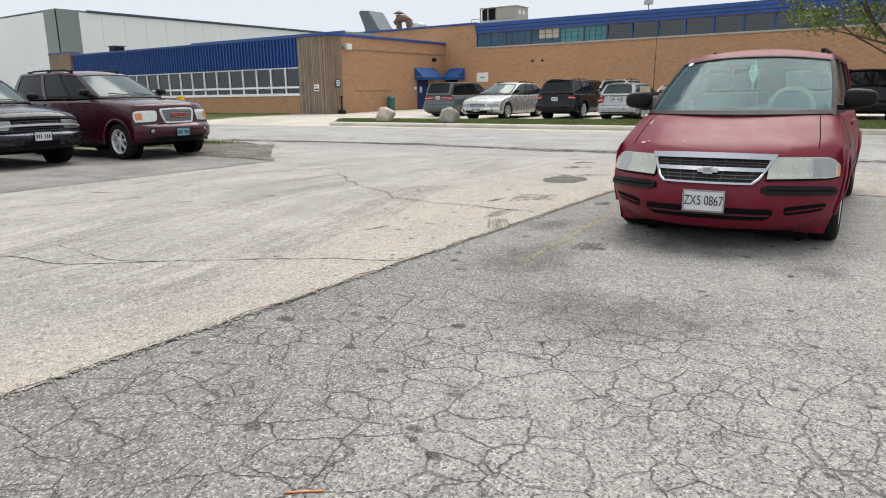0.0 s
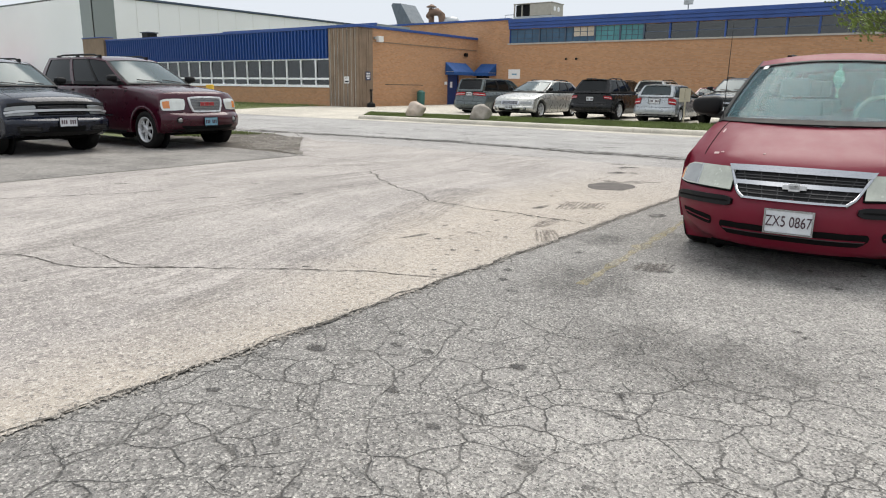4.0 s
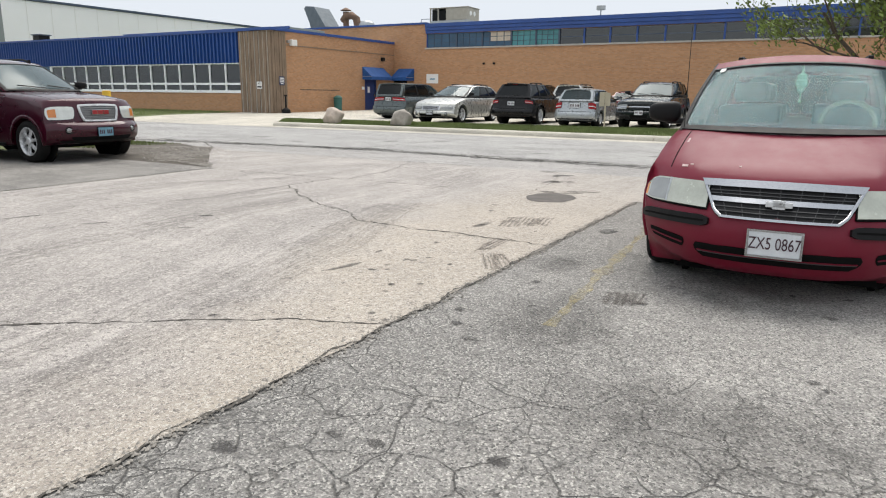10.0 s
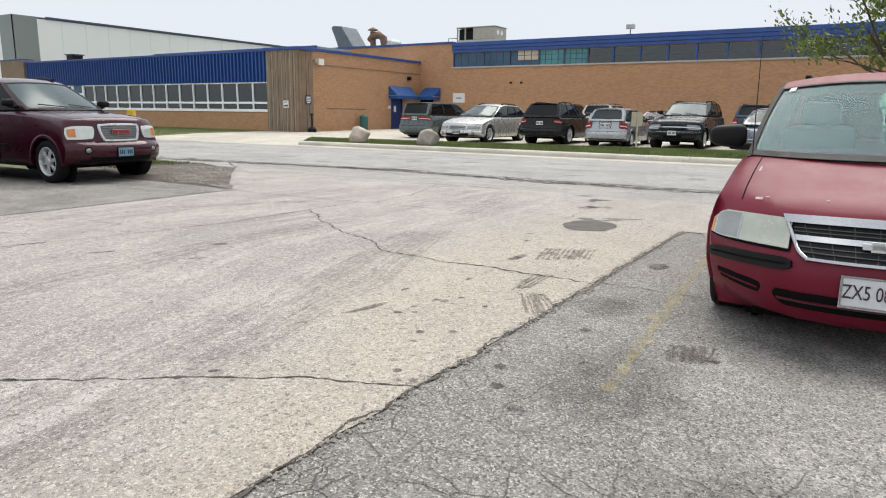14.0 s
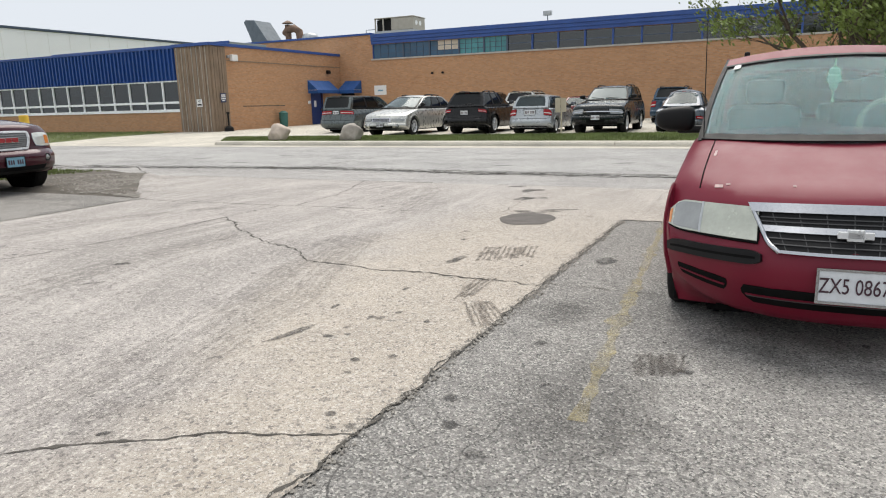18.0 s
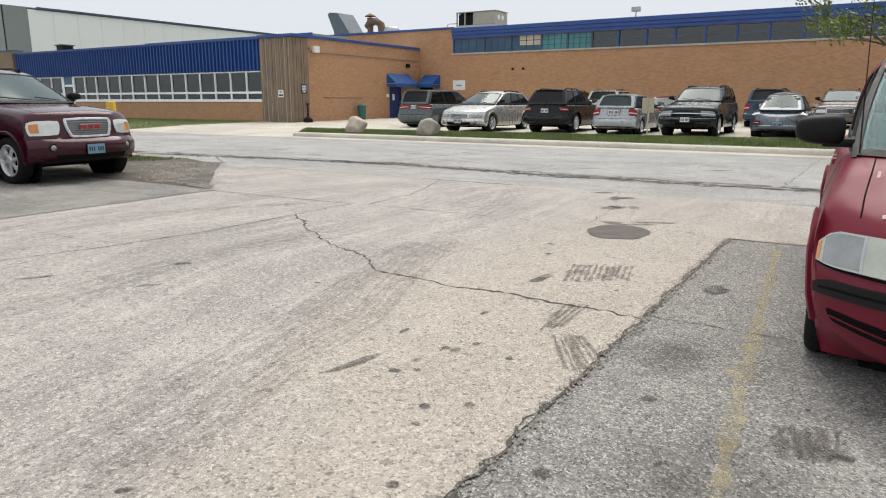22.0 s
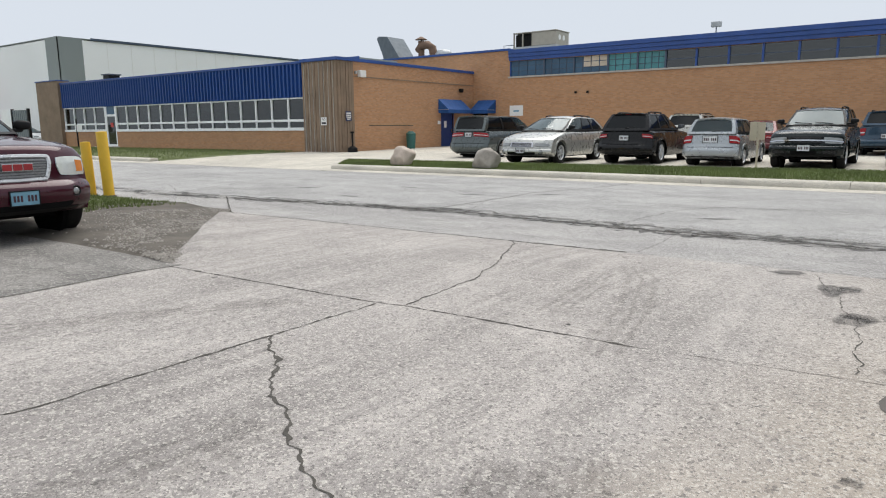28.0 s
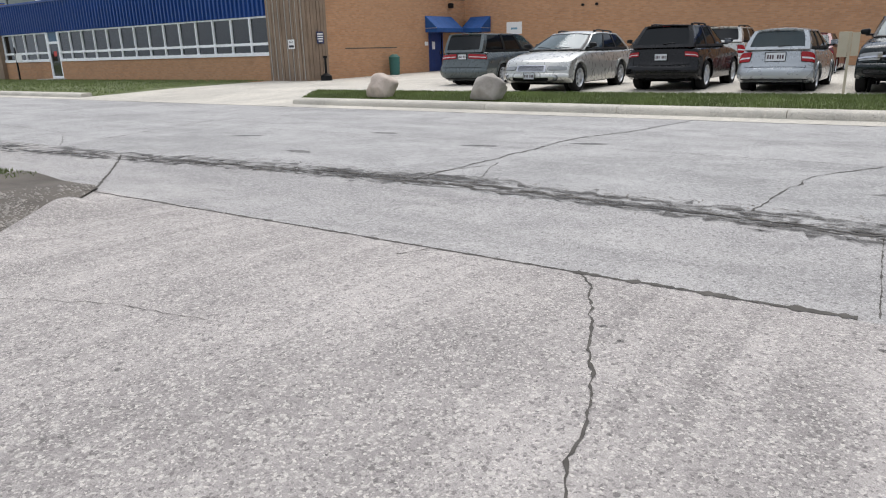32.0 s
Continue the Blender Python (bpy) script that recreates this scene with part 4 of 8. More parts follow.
def paving(name, material, xs, ys, lift=0.0, jitter=0.0, edge=None):
    """A sheet of ground over the grid xs, ys; edge(x, y) may move its points."""
    bm = bmesh.new()
    rows = []
    for y in ys:
        row = []
        for x in xs:
            px, py = edge(x, y) if edge else (x, y)
            h = lift + (jitter * noise.noise((px * 0.7, py * 0.7, 0.3)) if jitter else 0)
            row.append(bm.verts.new((px, py, ground_z(px, py) + h)))
        rows.append(row)
    for a, b in zip(rows, rows[1:]):
        for k in range(len(xs) - 1):
            bm.faces.new((a[k], a[k + 1], b[k + 1], b[k]))
    return tagged(mesh_object(name, bm, material, True), kind="structure")


YS = [-1500, -300, -60, -20, 0, 3.2, GUTTER_Y, 5.4, ROAD_Y, 8, 9.5, 11.5, 13.4, LOT_Y, 20, 34, 60, 300, 1500]
ground = paving("ground", GRASS, [-1500, -400, -120, -60, -30, 0, 30, 60, 120, 400, 1500], YS, -0.06)


def ragged(amount, where):
    """Roughens one edge of a sheet."""
    def f(x, y):
        if abs(x - where) < 1e-6:
            return x + amount * noise.noise((0.0, y * 2.3, 7.0)) + amount * 0.6 * noise.noise((3.0, y * 9.0, 1.0)), y
        return x, y
    return f


drive_ys = span(-60, -12, 12)[:-1] + span(-12, 3.2, 120) + span(3.4, GUTTER_Y, 5)
driveway = paving("driveway", CONCRETE, [-2.62, 0, 2, 4.0, EDGE_X], drive_ys, 0.0, 0.0, ragged(0.03, EDGE_X))
tagged(driveway, "old cracked concrete driveway with tyre marks and stains", "driveway")
lot_right = paving("asphalt_lot", ASPHALT, [EDGE_X - 0.2, 6, 8, 12, 40], span(-60, -12, 8)[:-1] + span(-12, 1.2, 30), -0.007, 0.0)
tagged(lot_right, "worn grey asphalt parking lot with alligator cracks", "parking lot")


def left_edge(x, y):
    if abs(x + 2.6) < 1e-6:
        return x + 0.06 * noise.noise((0.0, y * 1.3, 2.0)), y
    return x, y


lot_left = paving("asphalt_lot_far", LOT_PALE, [-60, -25, -12, -8, -5, -2.6], span(-60, -12, 8)[:-1] + span(-12, 1.05, 26), 0.005, 0.0, left_edge)
tagged(lot_left, "patched grey asphalt parking lot beside the driveway", "parking lot")


def slab(name, material, corners, lift, n=(10, 10), jitter=0.0, label="", category=""):
    """A four-cornered sheet of paving, its corners given in order round it."""
    bm = bmesh.new()
    a, b, c, d = [Vector((*q, 0)) for q in corners]
    rows = []
    for i in range(n[1] + 1):
        t = i / n[1]
        l, r = a.lerp(d, t), b.lerp(c, t)
        row = []
        for k in range(n[0] + 1):
            p = l.lerp(r, k / n[0])
            row.append(bm.verts.new((p.x, p.y, ground_z(p.x, p.y) + lift + jitter * noise.noise((p.x * 0.8, p.y * 0.8, 4.4)))))
        rows.append(row)
    for p, q in zip(rows, rows[1:]):
        for k in range(n[0]):
            bm.faces.new((p[k], p[k + 1], q[k + 1], q[k]))
    return tagged(mesh_object(name, bm, material, True), label, category, kind="structure")


# the flared mouth of the driveway
slab("driveway_flare", CONCRETE, ((-2.63, 1.0), (-2.62, 1.0), (-2.62, GUTTER_Y), (-6.2, GUTTER_Y)), 0.0, (12, 8), 0.0, "flared concrete mouth of the driveway", "driveway")
slab("driveway_apron", CONCRETE, ((EDGE_X - 0.05, 1.18), (8.6, 1.18), (8.6, GUTTER_Y), (EDGE_X - 0.05, GUTTER_Y)), -0.002, (10, 8), 0.0, "concrete apron beside the driveway mouth", "driveway")
slab("gutter", GUTTER, ((-6.2, GUTTER_Y), (60, GUTTER_Y), (60, ROAD_Y), (-8.6, ROAD_Y)), 0.0, (60, 8), 0.0, "grey concrete gutter apron along the road", "gutter")
slab("gutter_far", GUTTER, ((-90, 4.45), (-6.2, GUTTER_Y), (-8.6, ROAD_Y), (-90, ROAD_Y)), -0.002, (40, 6), 0.0, "grey concrete gutter along the road", "gutter")
road = slab("road", ROAD, ((-150, ROAD_Y), (150, ROAD_Y), (150, 13.3), (-150, 13.3)), 0.0, (120, 24), 0.0, "pale grey patched concrete road", "road")
slab("kerb_pan", KERB, ((-13.0, 13.3), (150, 13.3), (150, KERB_Y), (-13.6, KERB_Y)), 0.002, (60, 2), 0.0, "pale concrete kerb gutter pan", "kerb")
slab("lot_entrance", KERB, ((-24.5, 13.3), (-13.0, 13.3), (-15.3, LOT_Y), (-23.8, LOT_Y)), 0.004, (8, 6), 0.004, "pale concrete entrance to the lot", "pavement")
slab("kerb_pan_far", KERB, ((-150, 13.3), (-24.5, 13.3), (-24.2, KERB_Y), (-150, KERB_Y)), 0.002, (40, 2), 0.0, "pale concrete kerb gutter pan", "kerb")
slab("factory_lot", KERB, ((-24.0, LOT_Y), (70, LOT_Y), (70, FACADE_Y), (-24.0, FACADE_Y)), 0.004, (30, 10), 0.006, "pale concrete factory parking lot", "parking lot")


def kerb(x0, x1, name="kerb"):
    """A run of kerb stones, each about three metres long, with a rounded nose."""
    run = thing(name, "pale cast concrete kerb along the grass", "kerb", kind="structure")
    x = x0
    while x < x1 - 0.1:
        w = min(3.05, x1 - x)
        bm = bmesh.new()
        prof = [(13.82, -0.12), (13.84, 0.03), (13.87, 0.085), (13.92, 0.105), (14.26, 0.115), (14.27, -0.12)]
        ends = [[bm.verts.new((q, y, z)) for y, z in prof] for q in (x, x + w - 0.012)]
        for k in range(len(prof)):
            j = (k + 1) % len(prof)
            bm.faces.new((ends[0][k], ends[0][j], ends[1][j], ends[1][k]))
        bm.faces.new(ends[0])
        bm.faces.new(ends[1][::-1])
        bmesh.ops.recalc_face_normals(bm, faces=bm.faces)
        part("kerb_stone", bm, KERB, run, smooth=True, angle=40)
        x += w
    return run


kerb(-13.4, 60)
kerb(-90, -24.4, "kerb_far")


def grass_strip(name, outline, top, label, seed, blades, near=None):
    """A low mound of turf with blades; outline is x0, x1, y0, y1 and skews of the ends."""
    x0, x1, y0, y1, skew = outline
    bm = bmesh.new()
    nx, ny = max(12, int((x1 - x0) / 0.8)), 8
    rows = []
    for j in range(ny + 1):
        t = j / ny
        y = y0 + (y1 - y0) * t
        xa = x0 + skew * t
        row = []
        for i in range(nx + 1):
            x = xa + (x1 - xa) * i / nx
            h = top * (1 - (2 * t - 1) ** 4) * min(1, 3 * i / nx + 0.3)
            if i == nx or j == ny or (i == 0 and skew >= 0):
                h = -0.06
            row.append(bm.verts.new((x, y, ground_z(x, y) + 0.02 + h + 0.015 * noise.noise((x * 2, y * 2, seed)))))
        rows.append(row)
    for a, b in zip(rows, rows[1:]):
        for k in range(nx):
            bm.faces.new((a[k], a[k + 1], b[k + 1], b[k]))
    turf = tagged(mesh_object(name, bm, GRASS, True), label, "grass", kind="structure")
    rng = np.random.default_rng(seed)
    verts, faces = [], []
    fx0, fx1 = near or (x0, x1)
    for _ in range(blades):
        t = rng.uniform(0.0, 1.0)
        y = y0 + (y1 - y0) * t
        x = rng.uniform(max(x0 + skew * t, fx0), fx1)
        z = ground_z(x, y) + 0.02 + top * (1 - (2 * t - 1) ** 4) * min(1, 3 * (x - x0) / (x1 - x0) + 0.3)
        a, hgt, w = rng.uniform(0, 6.28), rng.uniform(0.035, 0.085), rng.uniform(0.010, 0.022)
        dx, dy, lx, ly = w * math.cos(a), w * math.sin(a), rng.normal(0, 0.02), rng.normal(0, 0.02)
        k = len(verts)
        verts += [(x - dx, y - dy, z - 0.01), (x + dx, y + dy, z - 0.01), (x + lx, y + ly, z + hgt)]
        faces.append((k, k + 1, k + 2))
    me = bpy.data.meshes.new("grass_blades")
    me.from_pydata(verts, [], faces)
    me.materials.append(BLADE)
    tagged(new("grass_blades", me), "short mown green grass blades", "grass", kind="stuff")
    return turf


grass_strip("grass_strip", (-13.6, 60, 14.27, LOT_Y, -1.9), 0.14, "mown grass strip between kerb and lot", 3, 60000, (-16, 14))
grass_strip("grass_front", (-90, -24.4, 14.27, ANNEX_Y - 0.3, 0.4), 0.05, "mown lawn in front of the annex", 5, 20000, (-52, -24))
grass_strip("grass_verge", (8.7, 40, 1.5, 4.2, 0), 0.04, "grass verge beside the lot", 8, 12000, (8.7, 16))
grass_strip("grass_corner", (-16.5, -7.4, 2.0, 4.4, 0), 0.03, "rough grass corner round the bollards", 9, 9000)


def gravel_patch():
    bm = bmesh.new()
    rows = []
    for j in range(15):
        t = j / 14
        row = []
        for i in range(17):
            s = i / 16
            x0, x1 = -9.3 + 0.5 * t, -2.64 - 3.6 * max(0.0, (0.55 + 3.85 * t - 1.0) / 3.4)
            x = x0 + (x1 - x0) * s + 0.12 * noise.noise((i * 0.9, j * 0.9, 2)) * (0 < i < 16)
            y = 0.55 + 3.85 * t
            rise = min(1.0, max(0.0, (y - 0.85) / 0.5))
            row.append(bm.verts.new((x, y, ground_z(x, y) - 0.03 * (1 - rise) + rise * max(0.002, 0.045 * math.sin(math.pi * s) + 0.035 * noise.noise((x * 1.5, y * 1.5, 1)) + 0.012))))
        rows.append(row)
    for a, b in zip(rows, rows[1:]):
        for k in range(16):
            bm.faces.new((a[k], a[k + 1], b[k + 1], b[k]))
    tagged(mesh_object("gravel_bed", bm, DIRT, True), "bare dirt and gravel corner beside the driveway", "gravel", kind="structure")
    rng = np.random.default_rng(4)
    verts, faces = [], []
    for _ in range(9000):
        t = rng.uniform(0, 1)
        x1 = -2.64 - 3.6 * t
        x = x1 - abs(rng.normal(0, 0.8 + 1.6 * t)) - 0.03
        y = 1.0 + 3.4 * t
        if x < -9.5 or noise.noise((x * 0.9, y * 0.9, 6.0)) + 0.35 * noise.noise((x * 4, y * 4, 2.0)) < rng.uniform(-0.25, 0.3):
            continue
        s = (x + 9.3) / (x1 + 9.3)
        z = ground_z(x, y) + 0.045 * math.sin(math.pi * min(1, max(0, s))) + 0.035 * noise.noise((x * 1.5, y * 1.5, 1)) + 0.012
        r = rng.uniform(0.006, 0.02) + 0.02 * (rng.uniform() > 0.96)
        k = len(verts)
        for q in ((r, 0, 0), (-r * 0.8, r * 0.3, 0), (0, r, 0), (0.1 * r, -r, 0), (0, 0, r * 0.7), (0, 0, -r * 0.3)):
            verts.append((x + q[0] * rng.uniform(0.7, 1.2), y + q[1] * rng.uniform(0.7, 1.2), z + q[2]))
        for f in ((0, 2, 4), (2, 1, 4), (1, 3, 4), (3, 0, 4), (2, 0, 5), (1, 2, 5), (3, 1, 5), (0, 3, 5)):
            faces.append(tuple(k + v for v in f))
    me = bpy.data.meshes.new("gravel")
    me.from_pydata(verts, [], faces)
    me.materials.append(PEBBLE)
    tagged(new("gravel", me), "loose pale gravel stones", "gravel", kind="stuff")


gravel_patch()


# ---- buildings ----
def wall(name, x0, x1, y0, y1, z0, z1, material, holes=(), axis="x", label=""):
    """A thick wall along an axis with rectangular holes (from, to, low, high) right through it."""
    bm = bmesh.new()
    a0, a1 = (x0, x1) if axis == "x" else (y0, y1)
    us = sorted({a0, a1, *[h for q in holes for h in q[:2]]})
    zs = sorted({z0, z1, *[h for q in holes for h in q[2:]]})

    def solid(i, k):
        if not (0 <= i < len(us) - 1 and 0 <= k < len(zs) - 1):
            return False
        u, z = (us[i] + us[i + 1]) / 2, (zs[k] + zs[k + 1]) / 2
        return not any(q[0] < u < q[1] and q[2] < z < q[3] for q in holes)

    b0, b1 = (y0, y1) if axis == "x" else (x0, x1)
    seen = {}

    def at(u, b, z):
        key = (round(u, 4), round(b, 4), round(z, 4))
        if key not in seen:
            seen[key] = bm.verts.new((u, b, z) if axis == "x" else (b, u, z))
        return seen[key]

    for i in range(len(us) - 1):
        for k in range(len(zs) - 1):
            if not solid(i, k):
                continue
            u, v, p, q = us[i], us[i + 1], zs[k], zs[k + 1]
            for b in (b0, b1):
                bm.faces.new((at(u, b, p), at(v, b, p), at(v, b, q), at(u, b, q)))
            for on, f in ((solid(i - 1, k), ((u, b0, p), (u, b1, p), (u, b1, q), (u, b0, q))), (solid(i + 1, k), ((v, b0, p), (v, b1, p), (v, b1, q), (v, b0, q))), (solid(i, k - 1), ((u, b0, p), (v, b0, p), (v, b1, p), (u, b1, p))), (solid(i, k + 1), ((u, b0, q), (v, b0, q), (v, b1, q), (u, b1, q)))):
                if not on:
                    bm.faces.new([at(*c) for c in f])
    bmesh.ops.recalc_face_normals(bm, faces=bm.faces)
    return tagged(mesh_object(name, bm, material), label, kind="structure")


BASE_Z = -0.15
# annex: brick plinth, window band, blue ribbed fascia
wall("wall_annex", -50.0, -24.0, ANNEX_Y, ANNEX_Y + 0.3, BASE_Z, 1.30, BRICK, [(-44.15, -42.75, BASE_Z, 1.30)])
wall("wall_annex_upper", -50.0, -24.0, ANNEX_Y + 0.04, ANNEX_Y + 0.3, 2.96, 4.68, BLUE)
wall("wall_annex_side", ANNEX_X - 0.3, ANNEX_X, ANNEX_Y + 1.05, FACADE_Y, BASE_Z, 4.72, BRICK, [(31.5, 32.65, BASE_Z, 2.42)], "y")
wall("wall_annex_end", -53.4, -50.0, ANNEX_Y - 0.25, ANNEX_Y + 0.6, BASE_Z, 4.95, BROWN)
wall("wall_annex_west", -53.4, -53.1, ANNEX_Y + 0.6, FACADE_Y, BASE_Z, 4.68, BRICK, (), "y")
tagged(mesh_object("roof_annex", box(-53.4, ANNEX_X - 0.3, ANNEX_Y + 0.3, FACADE_Y, 4.3, 4.5), GREY_CLAD), kind="structure")


def ribs(x0, x1, y, z0, z1, pitch, width, depth, material, parent, name="rib"):
    """Upright ribs on a front wall; one mesh shared by all."""
    me = None
    x = x0 + pitch / 2
    while x < x1 - width:
        if me is None:
            bm = bmesh.new()
            s = [(-width / 2, 0), (-width * 0.3, -depth), (width * 0.3, -depth), (width / 2, 0)]
            lo = [bm.verts.new((a, b, 0)) for a, b in s]
            hi = [bm.verts.new((a, b, z1 - z0)) for a, b in s]
            for k in range(3):
                bm.faces.new((lo[k], lo[k + 1], hi[k + 1], hi[k]))
            bm.faces.new(hi)
            bm.faces.new(lo[::-1])
            me = bpy.data.meshes.new(name)
            bm.to_mesh(me)
            bm.free()
            me.materials.append(material)
        ob = new(name, me)
        ob.parent = parent
        ob.matrix_basis = Matrix.Translation((x, y, z0))
        x += pitch


fascia = thing("fascia_annex", "blue ribbed metal fascia above the office windows", "fascia", kind="structure")
part("backing", box(-50.0, -24.02, ANNEX_Y + 0.0, ANNEX_Y + 0.038, 2.97, 4.68), BLUE, fascia)
ribs(-50.0, -24.02, ANNEX_Y, 2.97, 4.66, 0.305, 0.15, 0.11, BLUE, fascia)
coping = thing("coping_annex", "dark blue metal roof coping on the annex", "coping", kind="structure")
part("front_run", box(-50.05, -24.0, ANNEX_Y - 0.10, ANNEX_Y + 0.35, 4.68, 4.80, 0.01), BLUE_TRIM, coping)
part("side_run", box(ANNEX_X - 0.35, ANNEX_X + 0.06, ANNEX_Y + 1.05, FACADE_Y - 0.01, 4.72, 4.88, 0.01), BLUE_TRIM, coping)
part("end_run", box(-53.46, -50.06, ANNEX_Y - 0.3, ANNEX_Y + 0.65, 4.95, 5.03, 0.01), BLUE_TRIM, coping)
part("roof_edge", box(-23.4, -21.95, 33.2, FACADE_Y - 0.02, 4.6, 4.86, 0.01), SIGN_WHITE, coping)
tagged(mesh_object("band_course", box(ANNEX_X, ANNEX_X + 0.03, ANNEX_Y + 1.1, FACADE_Y - 0.02, 3.95, 4.0), BROWN), kind="structure")

tower = thing("corner_tower", "brown ribbed stone panel corner of the annex", "wall", kind="structure")
part("core", box(-24.0, ANNEX_X + 0.12, ANNEX_Y - 0.12, ANNEX_Y + 1.05, BASE_Z, 4.70), BROWN, tower)
rng = random.Random(3)
for k in range(13):
    x0 = -24.0 + k * 0.193
    d = rng.uniform(0.015, 0.05)
    part("panel", box(x0 + 0.012, x0 + 0.181, ANNEX_Y - 0.12 - d, ANNEX_Y - 0.118, BASE_Z, 4.69, 0.006), BROWN, tower)
for k in range(6):
    y0 = ANNEX_Y - 0.10 + k * 0.19
    d = rng.uniform(0.015, 0.05)
    part("panel", box(ANNEX_X + 0.118, ANNEX_X + 0.12 + d, y0 + 0.012, y0 + 0.178, BASE_Z, 4.69, 0.006), BROWN, tower)
for k in range(7):
    x0 = -23.86 + k * 0.36 + rng.uniform(-0.06, 0.06)
    part("pale_joint", box(x0, x0 + 0.022, ANNEX_Y - 0.178, ANNEX_Y - 0.12, BASE_Z, 4.68), STONE_SILL, tower, "pale mortar joint")
part("coping", box(-24.06, ANNEX_X + 0.24, ANNEX_Y - 0.24, ANNEX_Y + 1.1, 4.70, 4.86, 0.01), BLUE_TRIM, tower)


def glazing(name, x0, x1, n, y, blinds=0):
    """A band of white-framed office windows: tall panes over low ones."""
    w = thing(name, "white-framed office window band with dark glass", "window", kind="structure")
    part("window_sill", box(x0, x1, y - 0.06, y + 0.26, 1.24, 1.40, 0.01), WHITE, w)
    part("window_head", box(x0, x1, y + 0.02, y + 0.22, 2.90, 2.97), WHITE, w)
    part("transom", box(x0, x1, y + 0.0, y + 0.16, 1.71, 1.83, 0.008), WHITE, w)
    step = (x1 - x0) / n
    for k in range(n + 1):
        x = min(max(x0 + k * step, x0 + 0.035), x1 - 0.035)
        part("mullion", box(x - 0.042, x + 0.042, y + 0.005, y + 0.18, 1.40, 2.90, 0.006), WHITE, w)
    for k in range(n):
        a, b = x0 + k * step, x0 + (k + 1) * step
        tilt = 0.006 * math.sin(k * 2.7)
        for z0, z1 in ((1.40, 1.71), (1.83, 2.90)):
            bm = box(a, b, y + 0.09, y + 0.098, z0, z1)
            for v in bm.verts:
                v.co.y += tilt * (v.co.x - (a + b) / 2)
            part("pane", bm, GLASS_WIN, w)
        if k < blinds:
            part("blind", box(a + 0.06, b - 0.06, y + 0.24, y + 0.26, 1.85 + 0.12 * (k * 7 % 5), 2.88), BLIND, w, "half-drawn grey window blind")
    return w


glazing("window_1", -42.75, -24.0, 14, ANNEX_Y, 10)
glazing("window_2", -49.95, -44.15, 4, ANNEX_Y, 4)
door = thing("door_1", "white-framed glass office door with a red notice", "door", kind="structure")
for x0, x1, z0, z1 in ((-44.15, -43.98, 0.15, 2.96), (-42.92, -42.75, 0.15, 2.96), (-43.98, -42.92, 2.28, 2.42), (-43.98, -42.92, 0.15, 0.38)):
    part("frame", box(x0, x1, ANNEX_Y + 0.02, ANNEX_Y + 0.14, z0, z1, 0.01), WHITE, door)
part("pane", box(-43.98, -42.92, ANNEX_Y + 0.07, ANNEX_Y + 0.08, 0.38, 2.28), GLASS_WIN, door)
part("fanlight", box(-43.98, -42.92, ANNEX_Y + 0.07, ANNEX_Y + 0.08, 2.42, 2.96), BLUE_PANE, door)
part("notice", box(-43.6, -43.25, ANNEX_Y + 0.055, ANNEX_Y + 0.065, 1.55, 1.85), RED_INK, door)
part("step", box(-44.3, -42.5, ANNEX_Y - 0.9, ANNEX_Y, 0.05, 0.24, 0.02), KERB, door)
# dark surfaces stand for the unlit office behind the panes
room = thing("office_room", "office interior in a dark colour that stands for its dimness", "room", kind="structure")
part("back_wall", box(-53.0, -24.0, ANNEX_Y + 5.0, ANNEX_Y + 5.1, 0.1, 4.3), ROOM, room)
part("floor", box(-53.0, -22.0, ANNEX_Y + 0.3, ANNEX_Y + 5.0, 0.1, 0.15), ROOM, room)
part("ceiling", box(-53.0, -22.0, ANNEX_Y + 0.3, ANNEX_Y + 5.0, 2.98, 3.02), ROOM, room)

# factory hall
HX0, HX1 = -34.0, 60.0
BAND0, BAND1 = -18.9, 58.0
wall("wall_factory", HX0, HX1, FACADE_Y, FACADE_Y + 0.35, BASE_Z, 6.0, BRICK, [(BAND0, BAND1, 4.43, 5.35), (-22.0, -20.5, BASE_Z, 2.45)])
part("wall_west", box(HX0, HX0 + 0.35, FACADE_Y + 0.35, 70, BASE_Z, 6.0), BRICK, thing("factory_west", "tan brick flank of the factory", "wall", kind="structure"))
tagged(mesh_object("roof_factory", box(HX0, HX1, FACADE_Y + 0.1, 75, 5.98, 6.06), GREY_CLAD), kind="structure")
hall = thing("fascia_factory", "blue metal roof fascia of the factory", "fascia", kind="structure")
part("coping", box(HX0 - 0.05, BAND0, FACADE_Y - 0.08, FACADE_Y + 0.4, 6.0, 6.13, 0.01), BLUE_TRIM, hall)
for k, (z0, z1, d) in enumerate(((5.36, 5.56, 0.10), (5.56, 5.78, 0.15), (5.78, 6.02, 0.20))):
    part("fascia_board", box(BAND0 - 0.02, HX1, FACADE_Y - d, FACADE_Y + 0.3, z0 + 0.004, z1, 0.01), BLUE_TRIM, hall)
tagged(mesh_object("sill_factory", box(BAND0 - 0.1, BAND1, FACADE_Y - 0.07, FACADE_Y + 0.2, 4.33, 4.43, 0.01), STONE_SILL), "stone sill under the factory windows", kind="structure")
band = thing("window_3", "steel-framed factory clerestory windows", "window", kind="structure")
x, k = BAND0, 0
widths = [2.35, 1.95, 2.1, 1.72, 1.55]
